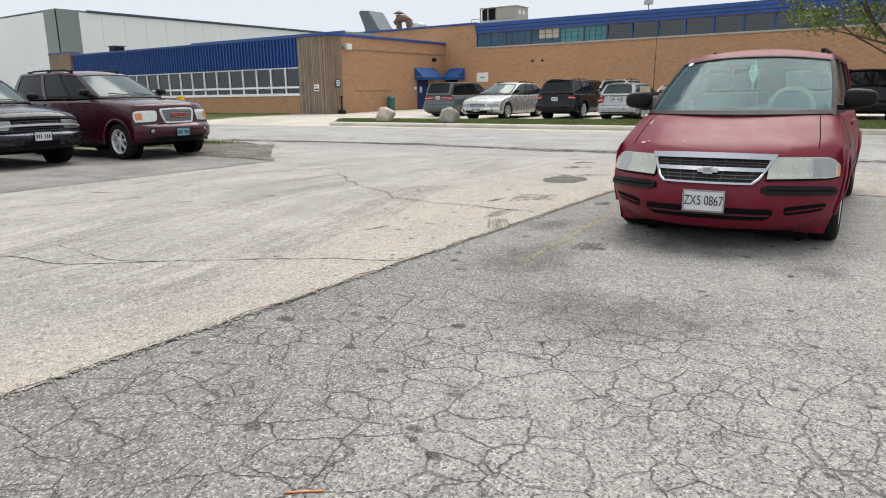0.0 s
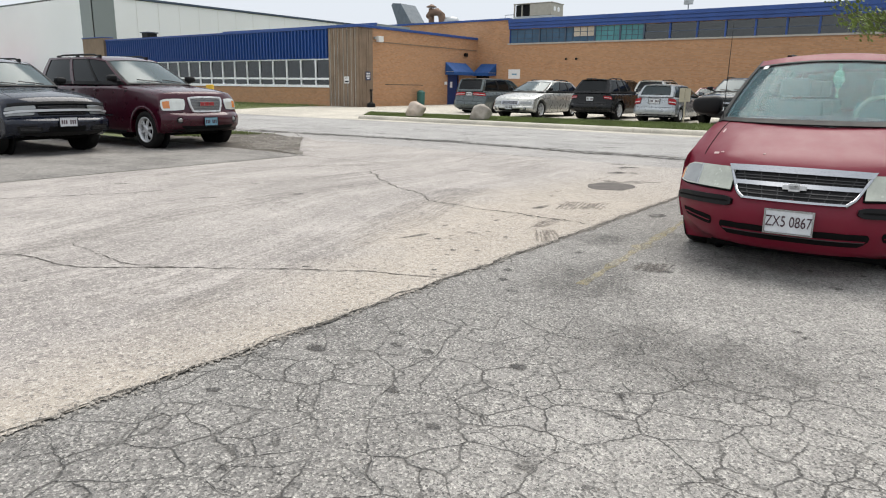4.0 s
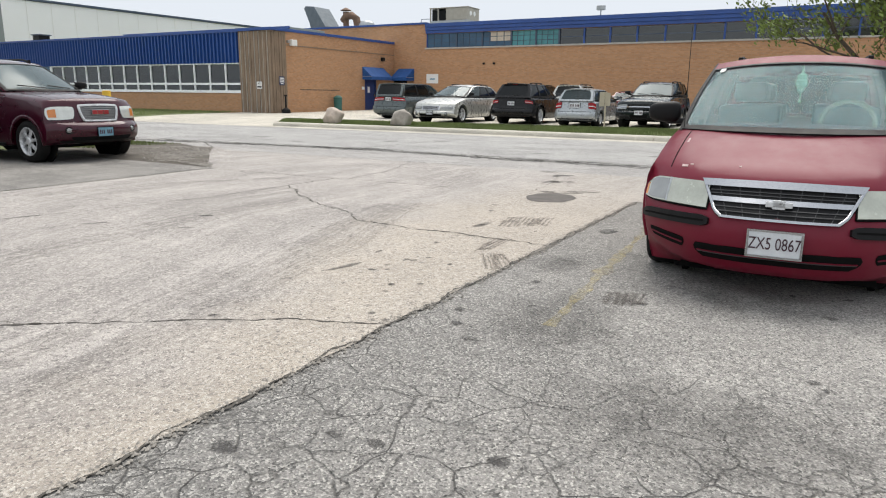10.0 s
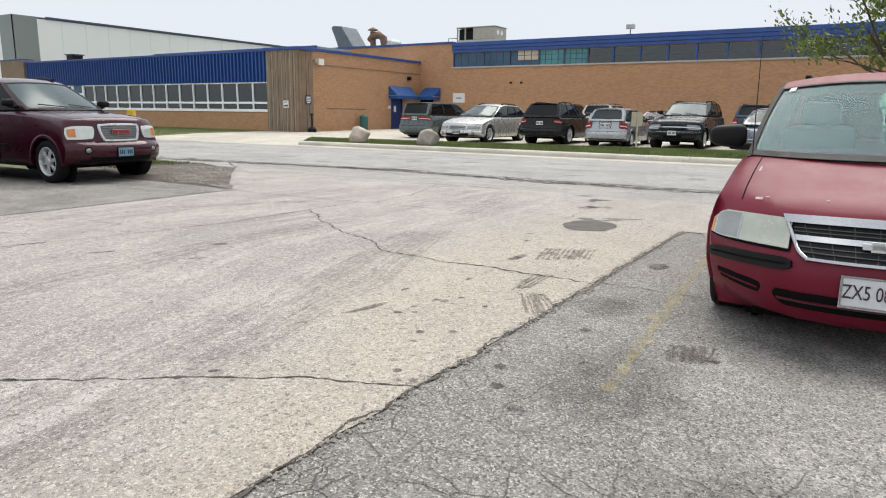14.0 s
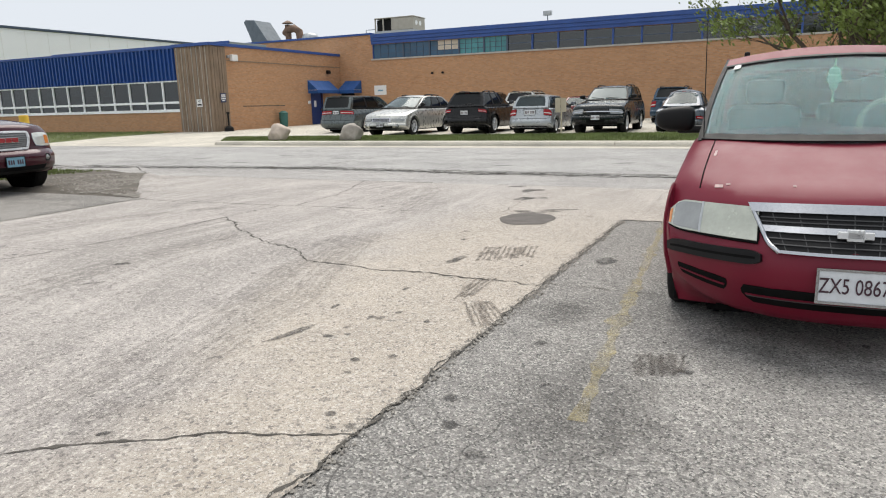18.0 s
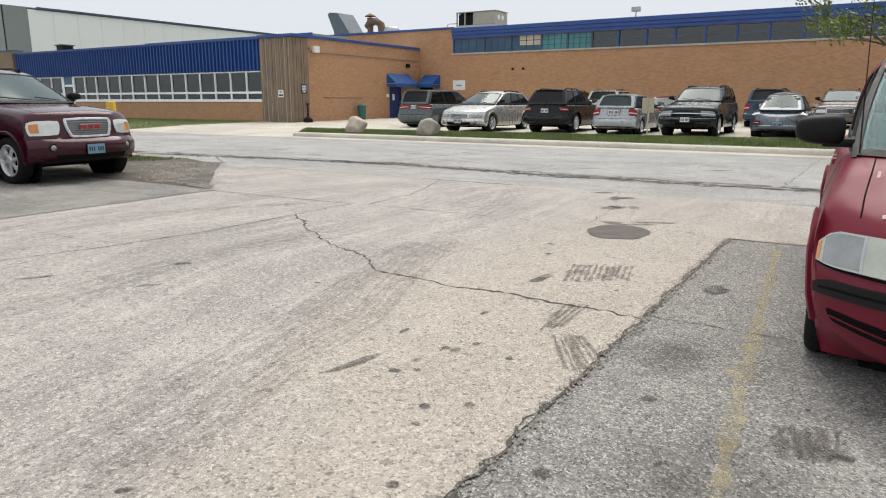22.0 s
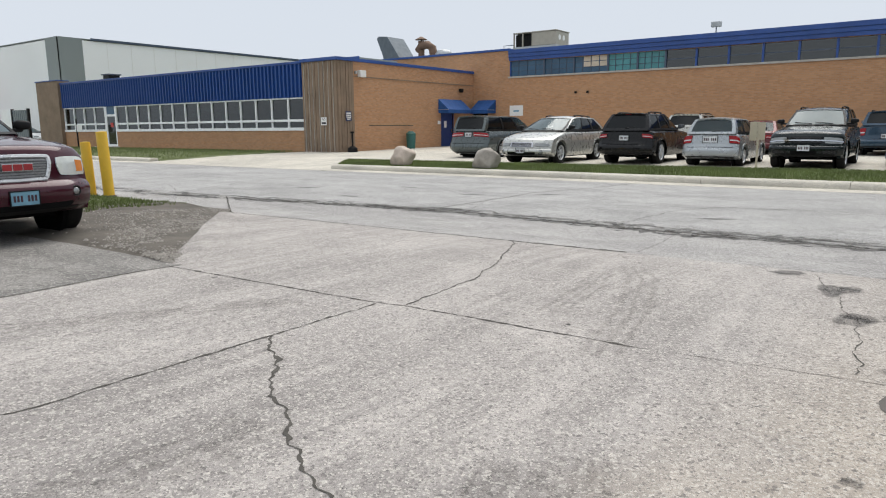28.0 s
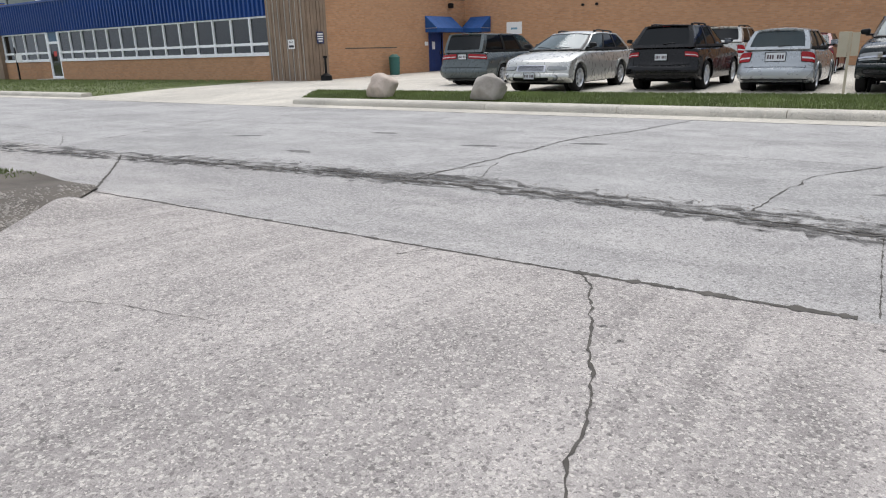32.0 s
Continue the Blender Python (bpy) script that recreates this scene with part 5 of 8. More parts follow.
while x < BAND1 - 0.5:
    w = widths[k] if k < len(widths) else 1.62
    x1 = min(x + w, BAND1)
    m = BLUE_PANE if k < 2 else (BLUE_PANE, TEAL, TEAL)[k - 2] if k < 5 else GLASS_WIN
    if k < 5:
        part("pane", box(x + 0.05, x1 - 0.05, FACADE_Y + 0.10, FACADE_Y + 0.12, 4.43, 5.35), m, band)
        for q in range(1, 4):
            part("glazing_bar", box(x + (x1 - x) * q / 4 - 0.014, x + (x1 - x) * q / 4 + 0.014, FACADE_Y + 0.07, FACADE_Y + 0.12, 4.43, 5.35), STEEL_DARK, band)
        for z in (4.74, 5.05):
            part("glazing_bar", box(x, x1, FACADE_Y + 0.072, FACADE_Y + 0.118, z - 0.014, z + 0.014), STEEL_DARK, band)
        if k == 2:
            for q in range(3):
                for z0 in (4.76, 5.07):
                    part("pane", box(x + 0.60 + q * 0.48, x + 1.05 + q * 0.48, FACADE_Y + 0.085, FACADE_Y + 0.1, z0, z0 + 0.27), CREAM_PANE, band)
    else:
        part("pane", box(x + 0.05, x1 - 0.05, FACADE_Y + 0.10, FACADE_Y + 0.108, 4.43, 4.86), GLASS_WIN, band)
        part("pane", box(x + 0.05, x1 - 0.05, FACADE_Y + 0.13, FACADE_Y + 0.138, 4.88, 5.35), GLASS_WIN, band)
        part("meeting_rail", box(x + 0.05, x1 - 0.05, FACADE_Y + 0.09, FACADE_Y + 0.14, 4.85, 4.89), STEEL_DARK, band)
    part("mullion", box(x1 - 0.05, x1 + 0.05, FACADE_Y + 0.02, FACADE_Y + 0.2, 4.43, 5.36), BLUE_TRIM if k > 4 else STEEL_DARK, band)
    x, k = x1, k + 1
part("jamb", box(BAND0 - 0.0, BAND0 + 0.06, FACADE_Y + 0.02, FACADE_Y + 0.2, 4.43, 5.36), BLUE_TRIM, band)
# the hall's walls and floor use the same colour in place of gloom
inside = thing("factory_room", "factory interior in a dark colour that stands for its dimness", "room", kind="structure")
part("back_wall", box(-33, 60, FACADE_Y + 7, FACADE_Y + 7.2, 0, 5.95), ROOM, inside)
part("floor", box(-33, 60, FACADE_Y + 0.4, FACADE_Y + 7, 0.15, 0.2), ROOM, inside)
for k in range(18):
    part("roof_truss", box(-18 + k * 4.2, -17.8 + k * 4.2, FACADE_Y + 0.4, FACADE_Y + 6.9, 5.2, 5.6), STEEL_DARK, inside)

# ---- joints, cracks and stains in the paving ----
def crack(points, width, parent, seed, wobble=0.03, step=0.028, material=None, lift=0.003, name="crack"):
    """A ragged ribbon of dirt-filled crack along a few turning points."""
    pts = [Vector((*q, 0)) for q in points]
    rng = random.Random(seed)
    path = []
    for a, b in zip(pts, pts[1:]):
        n = max(2, int((b - a).length / step))
        path += [a.lerp(b, k / n) for k in range(n)]
    path.append(pts[-1])
    bm = bmesh.new()
    left, right = [], []
    for k, p in enumerate(path):
        d = (path[min(k + 1, len(path) - 1)] - path[max(k - 1, 0)]).normalized()
        s = Vector((-d.y, d.x, 0))
        o = wobble * (noise.noise((p.x * 3.1, p.y * 3.1, seed)) + 0.5 * noise.noise((p.x * 11, p.y * 11, seed)) + 0.22 * noise.noise((p.x * 31, p.y * 31, seed)))
        w = width * (0.25 + 1.05 * abs(noise.noise((p.x * 7, p.y * 7, seed + 5)))) * rng.uniform(0.35, 1.6)
        q = p + s * o
        for side, e in ((left, w / 2), (right, -w / 2)):
            v = q + s * e
            side.append(bm.verts.new((v.x, v.y, ground_z(v.x, v.y) + lift)))
    for k in range(len(path) - 1):
        bm.faces.new((left[k], right[k], right[k + 1], left[k + 1]))
    bm.normal_update()
    bmesh.ops.recalc_face_normals(bm, faces=bm.faces)
    uv = bm.loops.layers.uv.new("UVMap")
    lefts = set(left)
    for f in bm.faces:
        if f.normal.z < 0:
            f.normal_flip()
        for l in f.loops:
            l[uv].uv = (0.0 if l.vert in lefts else 1.0, 0.5)
    return part(name, bm, material or CRACK, parent)


def blot(x, y, rx, ry, turn, parent, seed, material=None, name="tar_patch", lift=0.0035, rough=0.35):
    """A flat patch with an uneven rim."""
    bm = bmesh.new()
    vs = []
    for k in range(28):
        a = 2 * math.pi * k / 28
        r = 1 + rough * noise.noise((math.cos(a) * 1.7, math.sin(a) * 1.7, seed))
        px, py = rx * r * math.cos(a), ry * r * math.sin(a)
        c, s = math.cos(radians(turn)), math.sin(radians(turn))
        qx, qy = x + px * c - py * s, y + px * s + py * c
        vs.append(bm.verts.new((qx, qy, ground_z(qx, qy) + lift)))
    mid = bm.verts.new((x, y, ground_z(x, y) + lift))
    uv = bm.loops.layers.uv.new("UVMap")
    for k in range(28):
        f = bm.faces.new((mid, vs[k], vs[(k + 1) % 28]))
        for l in f.loops:
            l[uv].uv = (0.5 if l.vert is mid else 0.0, 0.5)
    return part(name, bm, material or TAR, parent)


# straight sawn joints and the cracks that wander off them
crack([(0.0, 1.0), (-0.03, -1.3), (-0.2, -2.3), (-0.6, -3.6), (-1.6, -5.4), (-2.6, -7.5)], 0.026, driveway, 1, 0.025)
crack([(-2.6, 0.93), (-0.1, 1.0), (0.24, 1.06), (2.0, 1.08)], 0.028, driveway, 2, 0.012)
crack([(2.0, 1.08), (3.1, 1.2), (4.5, 1.3)], 0.008, driveway, 3, 0.012)
crack([(0.0, 0.0), (0.75, -0.62), (1.43, -1.1), (2.05, -1.3), (2.45, -1.66), (3.1, -1.78), (3.7, -1.72), (EDGE_X, -1.77)], 0.032, driveway, 4, 0.06)
crack([(0.24, 1.08), (0.18, 1.6), (0.14, 2.1), (-0.05, 2.8), (-0.3, 3.4), (-0.6, 4.1), (-0.75, 4.32)], 0.028, driveway, 5, 0.035)
crack([(-6.1, 4.28), (-3.3, 4.31), (-0.8, 4.33)], 0.055, driveway, 6, 0.015)
crack([(-0.8, 4.33), (0.66, 4.36)], 0.125, driveway, 7, 0.02)
crack([(1.9, 4.36), (9.0, 4.36)], 0.018, driveway, 8, 0.02)
crack([(EDGE_X, -4.22), (4.1, -4.38), (3.6, -4.7), (2.9, -5.2), (2.4, -5.62), (1.7, -5.75), (0.2, -6.5)], 0.030, driveway, 9, 0.04)
crack([(2.9, -5.2), (2.5, -5.35), (1.6, -5.3)], 0.012, driveway, 10, 0.04)
crack([(-3.67, 1.98), (-2.64, 2.45), (-1.9, 2.6)], 0.008, driveway, 11, 0.03)
crack([(-1.86, 4.30), (-1.95, 4.05)], 0.016, driveway, 12, 0.02)
crack([(-2.45, 4.33), (-2.3, 4.9), (-2.2, 5.3)], 0.010, driveway, 13, 0.015)
crack([(0.75, 4.4), (0.67, 6.1)], 0.016, driveway, 14, 0.008)
crack([(3.1, 1.3), (3.0, 2.4), (2.75, 3.3), (2.5, 4.2)], 0.012, driveway, 15, 0.05)
crack([(-6.15, 4.3), (-7.2, 5.05), (-8.6, 6.05)], 0.05, driveway, 17, 0.02)
crack([(-1.1, -3.1), (-1.6, -3.3)], 0.03, driveway, 18, 0.03)
crack([(-0.1, -2.1), (-0.9, -2.2), (-1.9, -2.15), (-2.6, -2.4)], 0.010, driveway, 19, 0.05)
crack([(EDGE_X, -12.0), (EDGE_X, 1.15)], 0.035, driveway, 20, 0.05, lift=0.002)
crack([(EDGE_X, 1.17), (5.8, 1.2), (8.6, 1.2)], 0.02, driveway, 21, 0.03)
crack([(EDGE_X, -1.68), (4.9, -1.68), (5.5, -1.72), (6.4, -1.9)], 0.014, lot_right, 22, 0.03, lift=-0.003)
for k, (x, y, rx, ry, a) in enumerate(((3.55, 0.93, 0.31, 0.40, 14), (3.32, 1.42, 0.14, 0.10, 0), (3.72, 1.66, 0.26, 0.06, 25), (2.96, 2.45, 0.13, 0.17, 0), (3.2, 2.6, 0.08, 0.12, 20), (2.74, 3.4, 0.12, 0.30, 10), (2.3, 4.1, 0.18, 0.14, 30), (3.64, -1.20, 0.05, 0.20, -8), (3.52, -3.28, 0.035, 0.20, -12), (3.75, -3.25, 0.04, 0.03, 0), (3.80, -2.85, 0.03, 0.03, 0), (4.26, -3.4, 0.03, 0.03, 0), (3.35, -0.4, 0.03, 0.05, 0), (3.2, 0.0, 0.05, 0.04, 0), (4.35, -4.09, 0.03, 0.025, 0), (4.42, -4.20, 0.03, 0.02, 0), (4.49, -4.16, 0.03, 0.025, 0), (3.77, -3.08, 0.025, 0.03, 0), (3.84, -3.19, 0.025, 0.02, 0), (4.10, -3.51, 0.03, 0.03, 0), (4.16, -3.67, 0.025, 0.02, 0), (3.86, -2.85, 0.03, 0.04, 0), (3.91, -2.71, 0.025, 0.03, 0), (4.54, -3.21, 0.03, 0.03, 0), (4.16, -2.81, 0.02, 0.03, 0), (3.45, -2.74, 0.02, 0.06, 0), (3.68, -2.19, 0.02, 0.05, 0), (0.96, -2.33, 0.08, 0.05, 30), (3.55, 1.42, 0.30, 0.05, 30), (3.01, 2.56, 0.12, 0.14, 0), (2.85, 3.5, 0.10, 0.2, 0), (2.3, -2.2, 0.03, 0.02, 0), (1.3, -2.9, 0.10, 0.03, 50), (0.4, -3.2, 0.14, 0.04, 60))):
    blot(x, y, rx, ry, a, driveway, k + 0.5, TAR if k < 1 else STAIN, rough=0.12 if k < 1 else 0.35)
rng = random.Random(12)
for k in range(46):
    blot(rng.uniform(-2, 4.4), rng.uniform(-8, 4.2), rng.uniform(0.008, 0.035), rng.uniform(0.008, 0.03), rng.uniform(0, 90), driveway, k + 40.5, STAIN, "spot")
for k in range(40):
    blot(rng.uniform(4.7, 8.6), rng.uniform(-7.5, -2.0), rng.uniform(0.012, 0.045), rng.uniform(0.010, 0.04), rng.uniform(0, 90), lot_right, k + 90.5, STAIN, "spot", -0.003)
# the two soft blots at the minivan's nose stand for its contact shade
for k, (x, y, rx, ry) in enumerate(((4.81, -0.84, 0.10, 0.14), (4.80, -5.65, 0.07, 0.05), (5.09, -5.36, 0.04, 0.03), (5.26, -5.34, 0.05, 0.03), (5.71, -5.22, 0.05, 0.04), (5.75, -5.93, 0.04, 0.03), (5.67, -6.63, 0.05, 0.04), (6.21, -6.30, 0.04, 0.03), (6.39, -6.43, 0.04, 0.03), (6.71, -2.76, 0.05, 0.04), (4.75, -3.74, 0.04, 0.04), (4.86, -3.98, 0.04, 0.04), (4.85, -2.3, 0.25, 0.3), (5.3, -3.6, 0.5, 0.6), (6.3, -4.6, 0.8, 0.5), (6.2, -2.6, 0.6, 0.5), (7.2, -3.0, 0.3, 0.3))):
    blot(x, y, rx, ry, 0, lot_right, k + 140.5, STAIN if k < 12 else STAIN_AND_SHADE, "oil_stain", -0.0035 + 0.0002 * k)
# tyre scuffs: bundles of thin tread lines
def tread(points, width, lines, seed, parent=None, ink=None):
    for k in range(lines):
        o = width * (k / max(1, lines - 1) - 0.5)
        crack([(x + o, y + o * 0.25) for x, y in points], width / lines * (0.75 if ink is None else 2.4), parent or driveway, seed + k, 0.012, 0.05, ink or SCUFF, 0.0022 + 0.0003 * (k % 3), "tyre_scuff")


def scrub(corners, lines, seed, parent=None, ink=None, lift=0.0028, fat=1.7):
    """The print of a scrubbing tyre: ragged bars side by side inside a four-cornered patch."""
    a, b, c, d = [Vector((*q, 0)) for q in corners]
    rng = random.Random(seed)
    for k in range(lines):
        s = (k + 0.5) / lines
        p, q = a.lerp(b, s), d.lerp(c, s)
        t0, t1 = rng.uniform(0.0, 0.12), rng.uniform(0.86, 1.0)
        w = ((b - a).length + (c - d).length) / 2 / lines * rng.uniform(0.75, 1.35)
        u, v, m = p.lerp(q, t0), p.lerp(q, t1), p.lerp(q, 0.5)
        crack([(u.x, u.y), (m.x, m.y), (v.x, v.y)], w * fat, parent or driveway, seed + k, 0.006, 0.09, ink or SCUFF, lift + 0.0002 * (k % 3), "tyre_scuff")


scrub([(3.65, -0.62), (4.12, -0.44), (4.23, -0.93), (3.81, -1.26)], 11, 60)
scrub([(4.11, -2.35), (4.20, -2.25), (4.20, -1.68), (4.02, -1.69)], 4, 80)
scrub([(4.19, -2.34), (4.33, -2.22), (4.60, -2.58), (4.50, -2.88)], 6, 90)
for k, (pts, w, n) in enumerate((([(1.08, 3.4), (1.35, 2.94), (1.49, 2.47), (1.67, 1.84), (1.76, 1.37), (1.85, 0.8)], 0.20, 3), ([(2.3, -0.4), (2.85, -2.06), (3.10, -2.65), (3.21, -3.36), (3.35, -3.97), (3.57, -4.83), (3.75, -6.0)], 0.22, 5), ([(2.1, -0.6), (2.55, -2.2), (2.78, -3.0), (2.98, -3.9), (3.15, -4.7), (3.3, -6.0)], 0.20, 4),
                                  ([(0.98, 2.96), (1.11, 2.36), (1.2, 1.5)], 0.16, 3), ([(1.0, -0.9), (0.9, -2.4), (1.1, -4.0), (1.6, -6.0)], 0.26, 3), ([(-0.6, 0.7), (-1.6, -0.9), (-2.0, -2.6)], 0.24, 3))):
    tread(pts, w, n, 110 + 10 * k, None, SCUFF_SOFT)
# the broken seam between gutter and road, and cracks in the road
for k, (o, w) in enumerate(((0.0, 0.55), (0.22, 0.5), (-0.12, 0.35))):
    crack([(-16, 5.6 + o), (-10.0, 5.75 + o), (-6.5, 6.15 + o), (-4.4, 6.3 + o), (-2.9, 6.4 + o), (-0.3, 6.2 + o), (1.4, 6.12 + o), (9, 6.2 + o), (30, 6.25 + o)], w, road, 80 + k, 0.16, 0.08, BROKEN, 0.004 + 0.0005 * k, "seam")
for k, (o, w, x0, x1) in enumerate(((0.0, 0.05, -8.5, 14), (-0.08, 0.030, -8.2, 9), (0.10, 0.025, -8, 12), (0.2, 0.015, -6, 8), (0.34, 0.014, -5, 9), (0.46, 0.012, -7, 3), (0.06, 0.04, -6.6, 2), (0.28, 0.02, -4.4, 6), (0.15, 0.06, -5, -2.4), (0.02, 0.07, -7.4, -6.2), (0.02, 0.05, -10.2, -8.6))):
    crack([(x0, np.interp(x0, (-10, -6.5, -2.9, 1.4, 9), (5.75, 6.12, 6.3, 6.12, 6.2)) + o)] + [(x, np.interp(x, (-10, -6.5, -2.9, 1.4, 9), (5.75, 6.12, 6.3, 6.12, 6.2)) + o) for x in (-6, -4.4, -2.9, -0.3, 1.4, 4) if x0 < x < x1] + [(x1, np.interp(x1, (-10, -6.5, -2.9, 1.4, 9), (5.75, 6.12, 6.3, 6.12, 6.2)) + o)], w, road, 90 + k, 0.11, 0.05, None, 0.006 + 0.0003 * k, "seam")
for k, (pts, w) in enumerate((([(-3.6, 6.4), (-3.4, 8.4), (-3.3, 10.0), (-2.9, 11.2), (-2.6, 13.2)], 0.05), ([(-3.9, 6.4), (-3.3, 7.4)], 0.03), ([(-2.9, 6.5), (-3.3, 7.6)], 0.02), ([(-0.25, 6.5), (-0.05, 8.2), (0.5, 9.0), (1.6, 9.2), (4, 9.3)], 0.03), ([(-60, 9.0), (-8, 9.05), (-3.3, 9.15), (0.4, 9.0), (30, 9.1)], 0.016), ([(-10.7, 6.9), (-11.3, 9.7), (-10.8, 11.2), (-10.3, 13.2)], 0.035), ([(-10.6, 6.2), (-12.5, 7.2), (-16, 7.5)], 0.02), ([(-60, 13.28), (-10, 13.22), (60, 13.26)], 0.05), ([(-40, 12.6), (-5, 12.55), (40, 12.6)], 0.016), ([(4.5, 6.4), (4.6, 9.0), (4.7, 13.2)], 0.02), ([(11, 6.4), (11.2, 13.2)], 0.02))):
    crack(pts, w, road, 100 + k, 0.05, 0.09, None, 0.004, "crack")
for k, (x, y) in enumerate(((-6.3, 7.3), (-6.4, 9.3), (-4.2, 8.7), (-2.9, 9.4), (0.8, 7.6), (-8.5, 8.2), (3.2, 8.4))):
    blot(x, y, 0.30, 0.09, 5 * k, road, 200.5 + k, STAIN, "road_stain", 0.004)


for k, (x, y, rx, ry) in enumerate(((-7.0, 6.12, 0.35, 0.07), (-4.3, 6.36, 0.8, 0.13), (-3.2, 6.55, 0.5, 0.14), (-9.4, 5.76, 0.6, 0.06), (-1.0, 6.25, 0.6, 0.06), (1.8, 6.2, 0.7, 0.07), (5.0, 6.3, 0.5, 0.08))):
    blot(x, y, rx, ry, -2, road, 230.5 + k, STAIN, "broken_patch", 0.0075, 0.6)


def edge_crumbs():
    """Broken bits along the edge between asphalt and concrete."""
    rng = np.random.default_rng(21)
    verts, faces = [], []
    for _ in range(3000):
        y = rng.uniform(-11, 1.15)
        x = EDGE_X + rng.normal(0.0, 0.026) + 0.03 * noise.noise((0.0, y * 2.3, 7.0))
        r = rng.uniform(0.003, 0.012)
        z = ground_z(x, y)
        k = len(verts)
        for q in ((r, 0, 0), (-r * 0.8, r * 0.3, 0), (0, r, 0), (0.1 * r, -r, 0), (0, 0, r * 0.8), (0, 0, -r * 0.8)):
            verts.append((x + q[0] * rng.uniform(0.7, 1.2), y + q[1] * rng.uniform(0.7, 1.2), z + q[2]))
        for f in ((0, 2, 4), (2, 1, 4), (1, 3, 4), (3, 0, 4), (2, 0, 5), (1, 2, 5), (3, 1, 5), (0, 3, 5)):
            faces.append(tuple(k + v for v in f))
    me = bpy.data.meshes.new("crumbs")
    me.from_pydata(verts, [], faces)
    me.materials.append(CRUMB)
    tagged(new("crumbs", me), "crumbled stones along the asphalt edge", "gravel", kind="stuff")


edge_crumbs()
# stall line beside the minivan
crack([(5.0, 1.1), (5.06, 0.2), (5.24, -2.6), (5.33, -3.75)], 0.16, lot_right, 300, 0.008, 0.1, YELLOW_LINE, -0.0035, "stall_line")


# rounded concrete lip along the flare, higher towards the gutter and turned down at its end
def flare_lip():
    bm = bmesh.new()
    rows = []
    for k in range(37):
        t = k / 36
        x, y = -2.60 - 3.05 * t, 0.97 + 2.85 * t
        end = math.sqrt(max(0.0, 1 - max(0.0, (t - 0.93) / 0.07) ** 2))
        h = (0.015 + 0.085 * t ** 1.5 + 0.014 * noise.noise((t * 11, 0, 0))) * end * math.sqrt(min(1.0, t / 0.25)) + 0.002
        row = []
        for a, z in ((-0.13, -0.08), (-0.10, h * 0.55), (-0.05, h * 0.9), (0.02, h), (0.09, h * 0.86), (0.17, h * 0.45), (0.26, h * 0.16), (0.40, -0.012)):
            q = a + 0.03 * noise.noise((t * 7, a * 4, 3))
            px, py = x + q * 0.72, y + q * 0.69
            row.append(bm.verts.new((px, py, ground_z(px, py) + z)))
        rows.append(row)
    for a, b in zip(rows, rows[1:]):
        for j in range(7):
            bm.faces.new((a[j], b[j], b[j + 1], a[j + 1]))
    bmesh.ops.recalc_face_normals(bm, faces=bm.faces)
    part("flare_lip", bm, CONCRETE, driveway, smooth=True)


flare_lip()

# ---- far warehouse ----
ware = thing("warehouse", "large pale metal-clad warehouse with a grey corner", "building", kind="")
part("side_wall", box(-75.4, -75.0, 34.6, 110, 0.0, 11.3), PALE_CLAD, ware)
part("front_wall", box(-130, -75.0, 34.6, 35.0, 0.0, 11.3), PALE_CLAD, ware)
part("back_wall", box(-130, -75.0, 109.6, 110, 0.0, 11.3), PALE_CLAD, ware)
part("roof", box(-130, -75.0, 34.6, 110, 11.2, 11.4), GREY_CLAD, ware)
part("corner_panel", box(-74.99, -74.9, 34.5, 37.2, 0.0, 11.32), GREY_CLAD, ware)
part("corner_panel", box(-77.6, -74.9, 34.5, 34.59, 0.0, 11.32), GREY_CLAD, ware)
part("gutter", box(-74.98, -74.85, 38.2, 110, 11.25, 11.5), STEEL_DARK, ware)
for k in range(24):
    part("panel_seam", box(-74.99, -74.97, 40 + k * 2.9, 40.05 + k * 2.9, 0.2, 11.2), SIGN_WHITE, ware)
# flat black plates stand for the shade inside the open bays
for k in range(4):
    part("loading_bay_shade", box(-74.98, -74.93, 39.5 + k * 7.5, 45.0 + k * 7.5, 0.3, 4.2), BLACK, ware)
annex_top = thing("roof_box", "low blue-grey roof monitor behind the annex", "roof structure")
part("housing", box(-41.0, -24.6, 27.5, 31.0, 4.45, 5.42, 0.03), GREY_CLAD, annex_top)
part("edge_trim", box(-41.05, -24.55, 27.42, 27.5, 5.30, 5.46, 0.01), BLUE_TRIM, annex_top)

# ---- rooftop plant ----
cowl = thing("roof_vent_box", "small dark vent box on the annex roof", "vent")
part("housing", box(-51.4, -50.5, 26.6, 27.5, 4.78, 5.66, 0.03), BLACK, cowl)
part("hood", box(-51.5, -50.4, 26.5, 27.6, 5.66, 5.74, 0.02), STEEL_DARK, cowl)
part("curb", box(-51.6, -50.3, 26.4, 27.7, 4.5, 4.78, 0.02), GREY_CLAD, cowl)
def resized(ob, x, y, z, k):
    """Scales a thing about a point on the roof."""
    ob.matrix_basis = Matrix.Translation((x, y, z)) @ Matrix.Scale(k, 4) @ Matrix.Translation((-x, -y, -z))



hood = thing("exhaust_hood", "grey slanting sheet-metal exhaust hood on the roof", "exhaust hood")
bm = bmesh.new()
prof = [(-32.5, 8.10), (-32.25, 8.28), (-30.95, 8.2), (-29.3, 6.5), (-29.3, 6.05), (-31.4, 6.05), (-31.7, 6.8)]
ends = [[bm.verts.new((x, y, z)) for x, z in prof] for y in (37.0, 39.2)]
for k in range(len(prof)):
    j = (k + 1) % len(prof)
    bm.faces.new((ends[0][k], ends[0][j], ends[1][j], ends[1][k]))
bm.faces.new(ends[0])
bm.faces.new(ends[1][::-1])
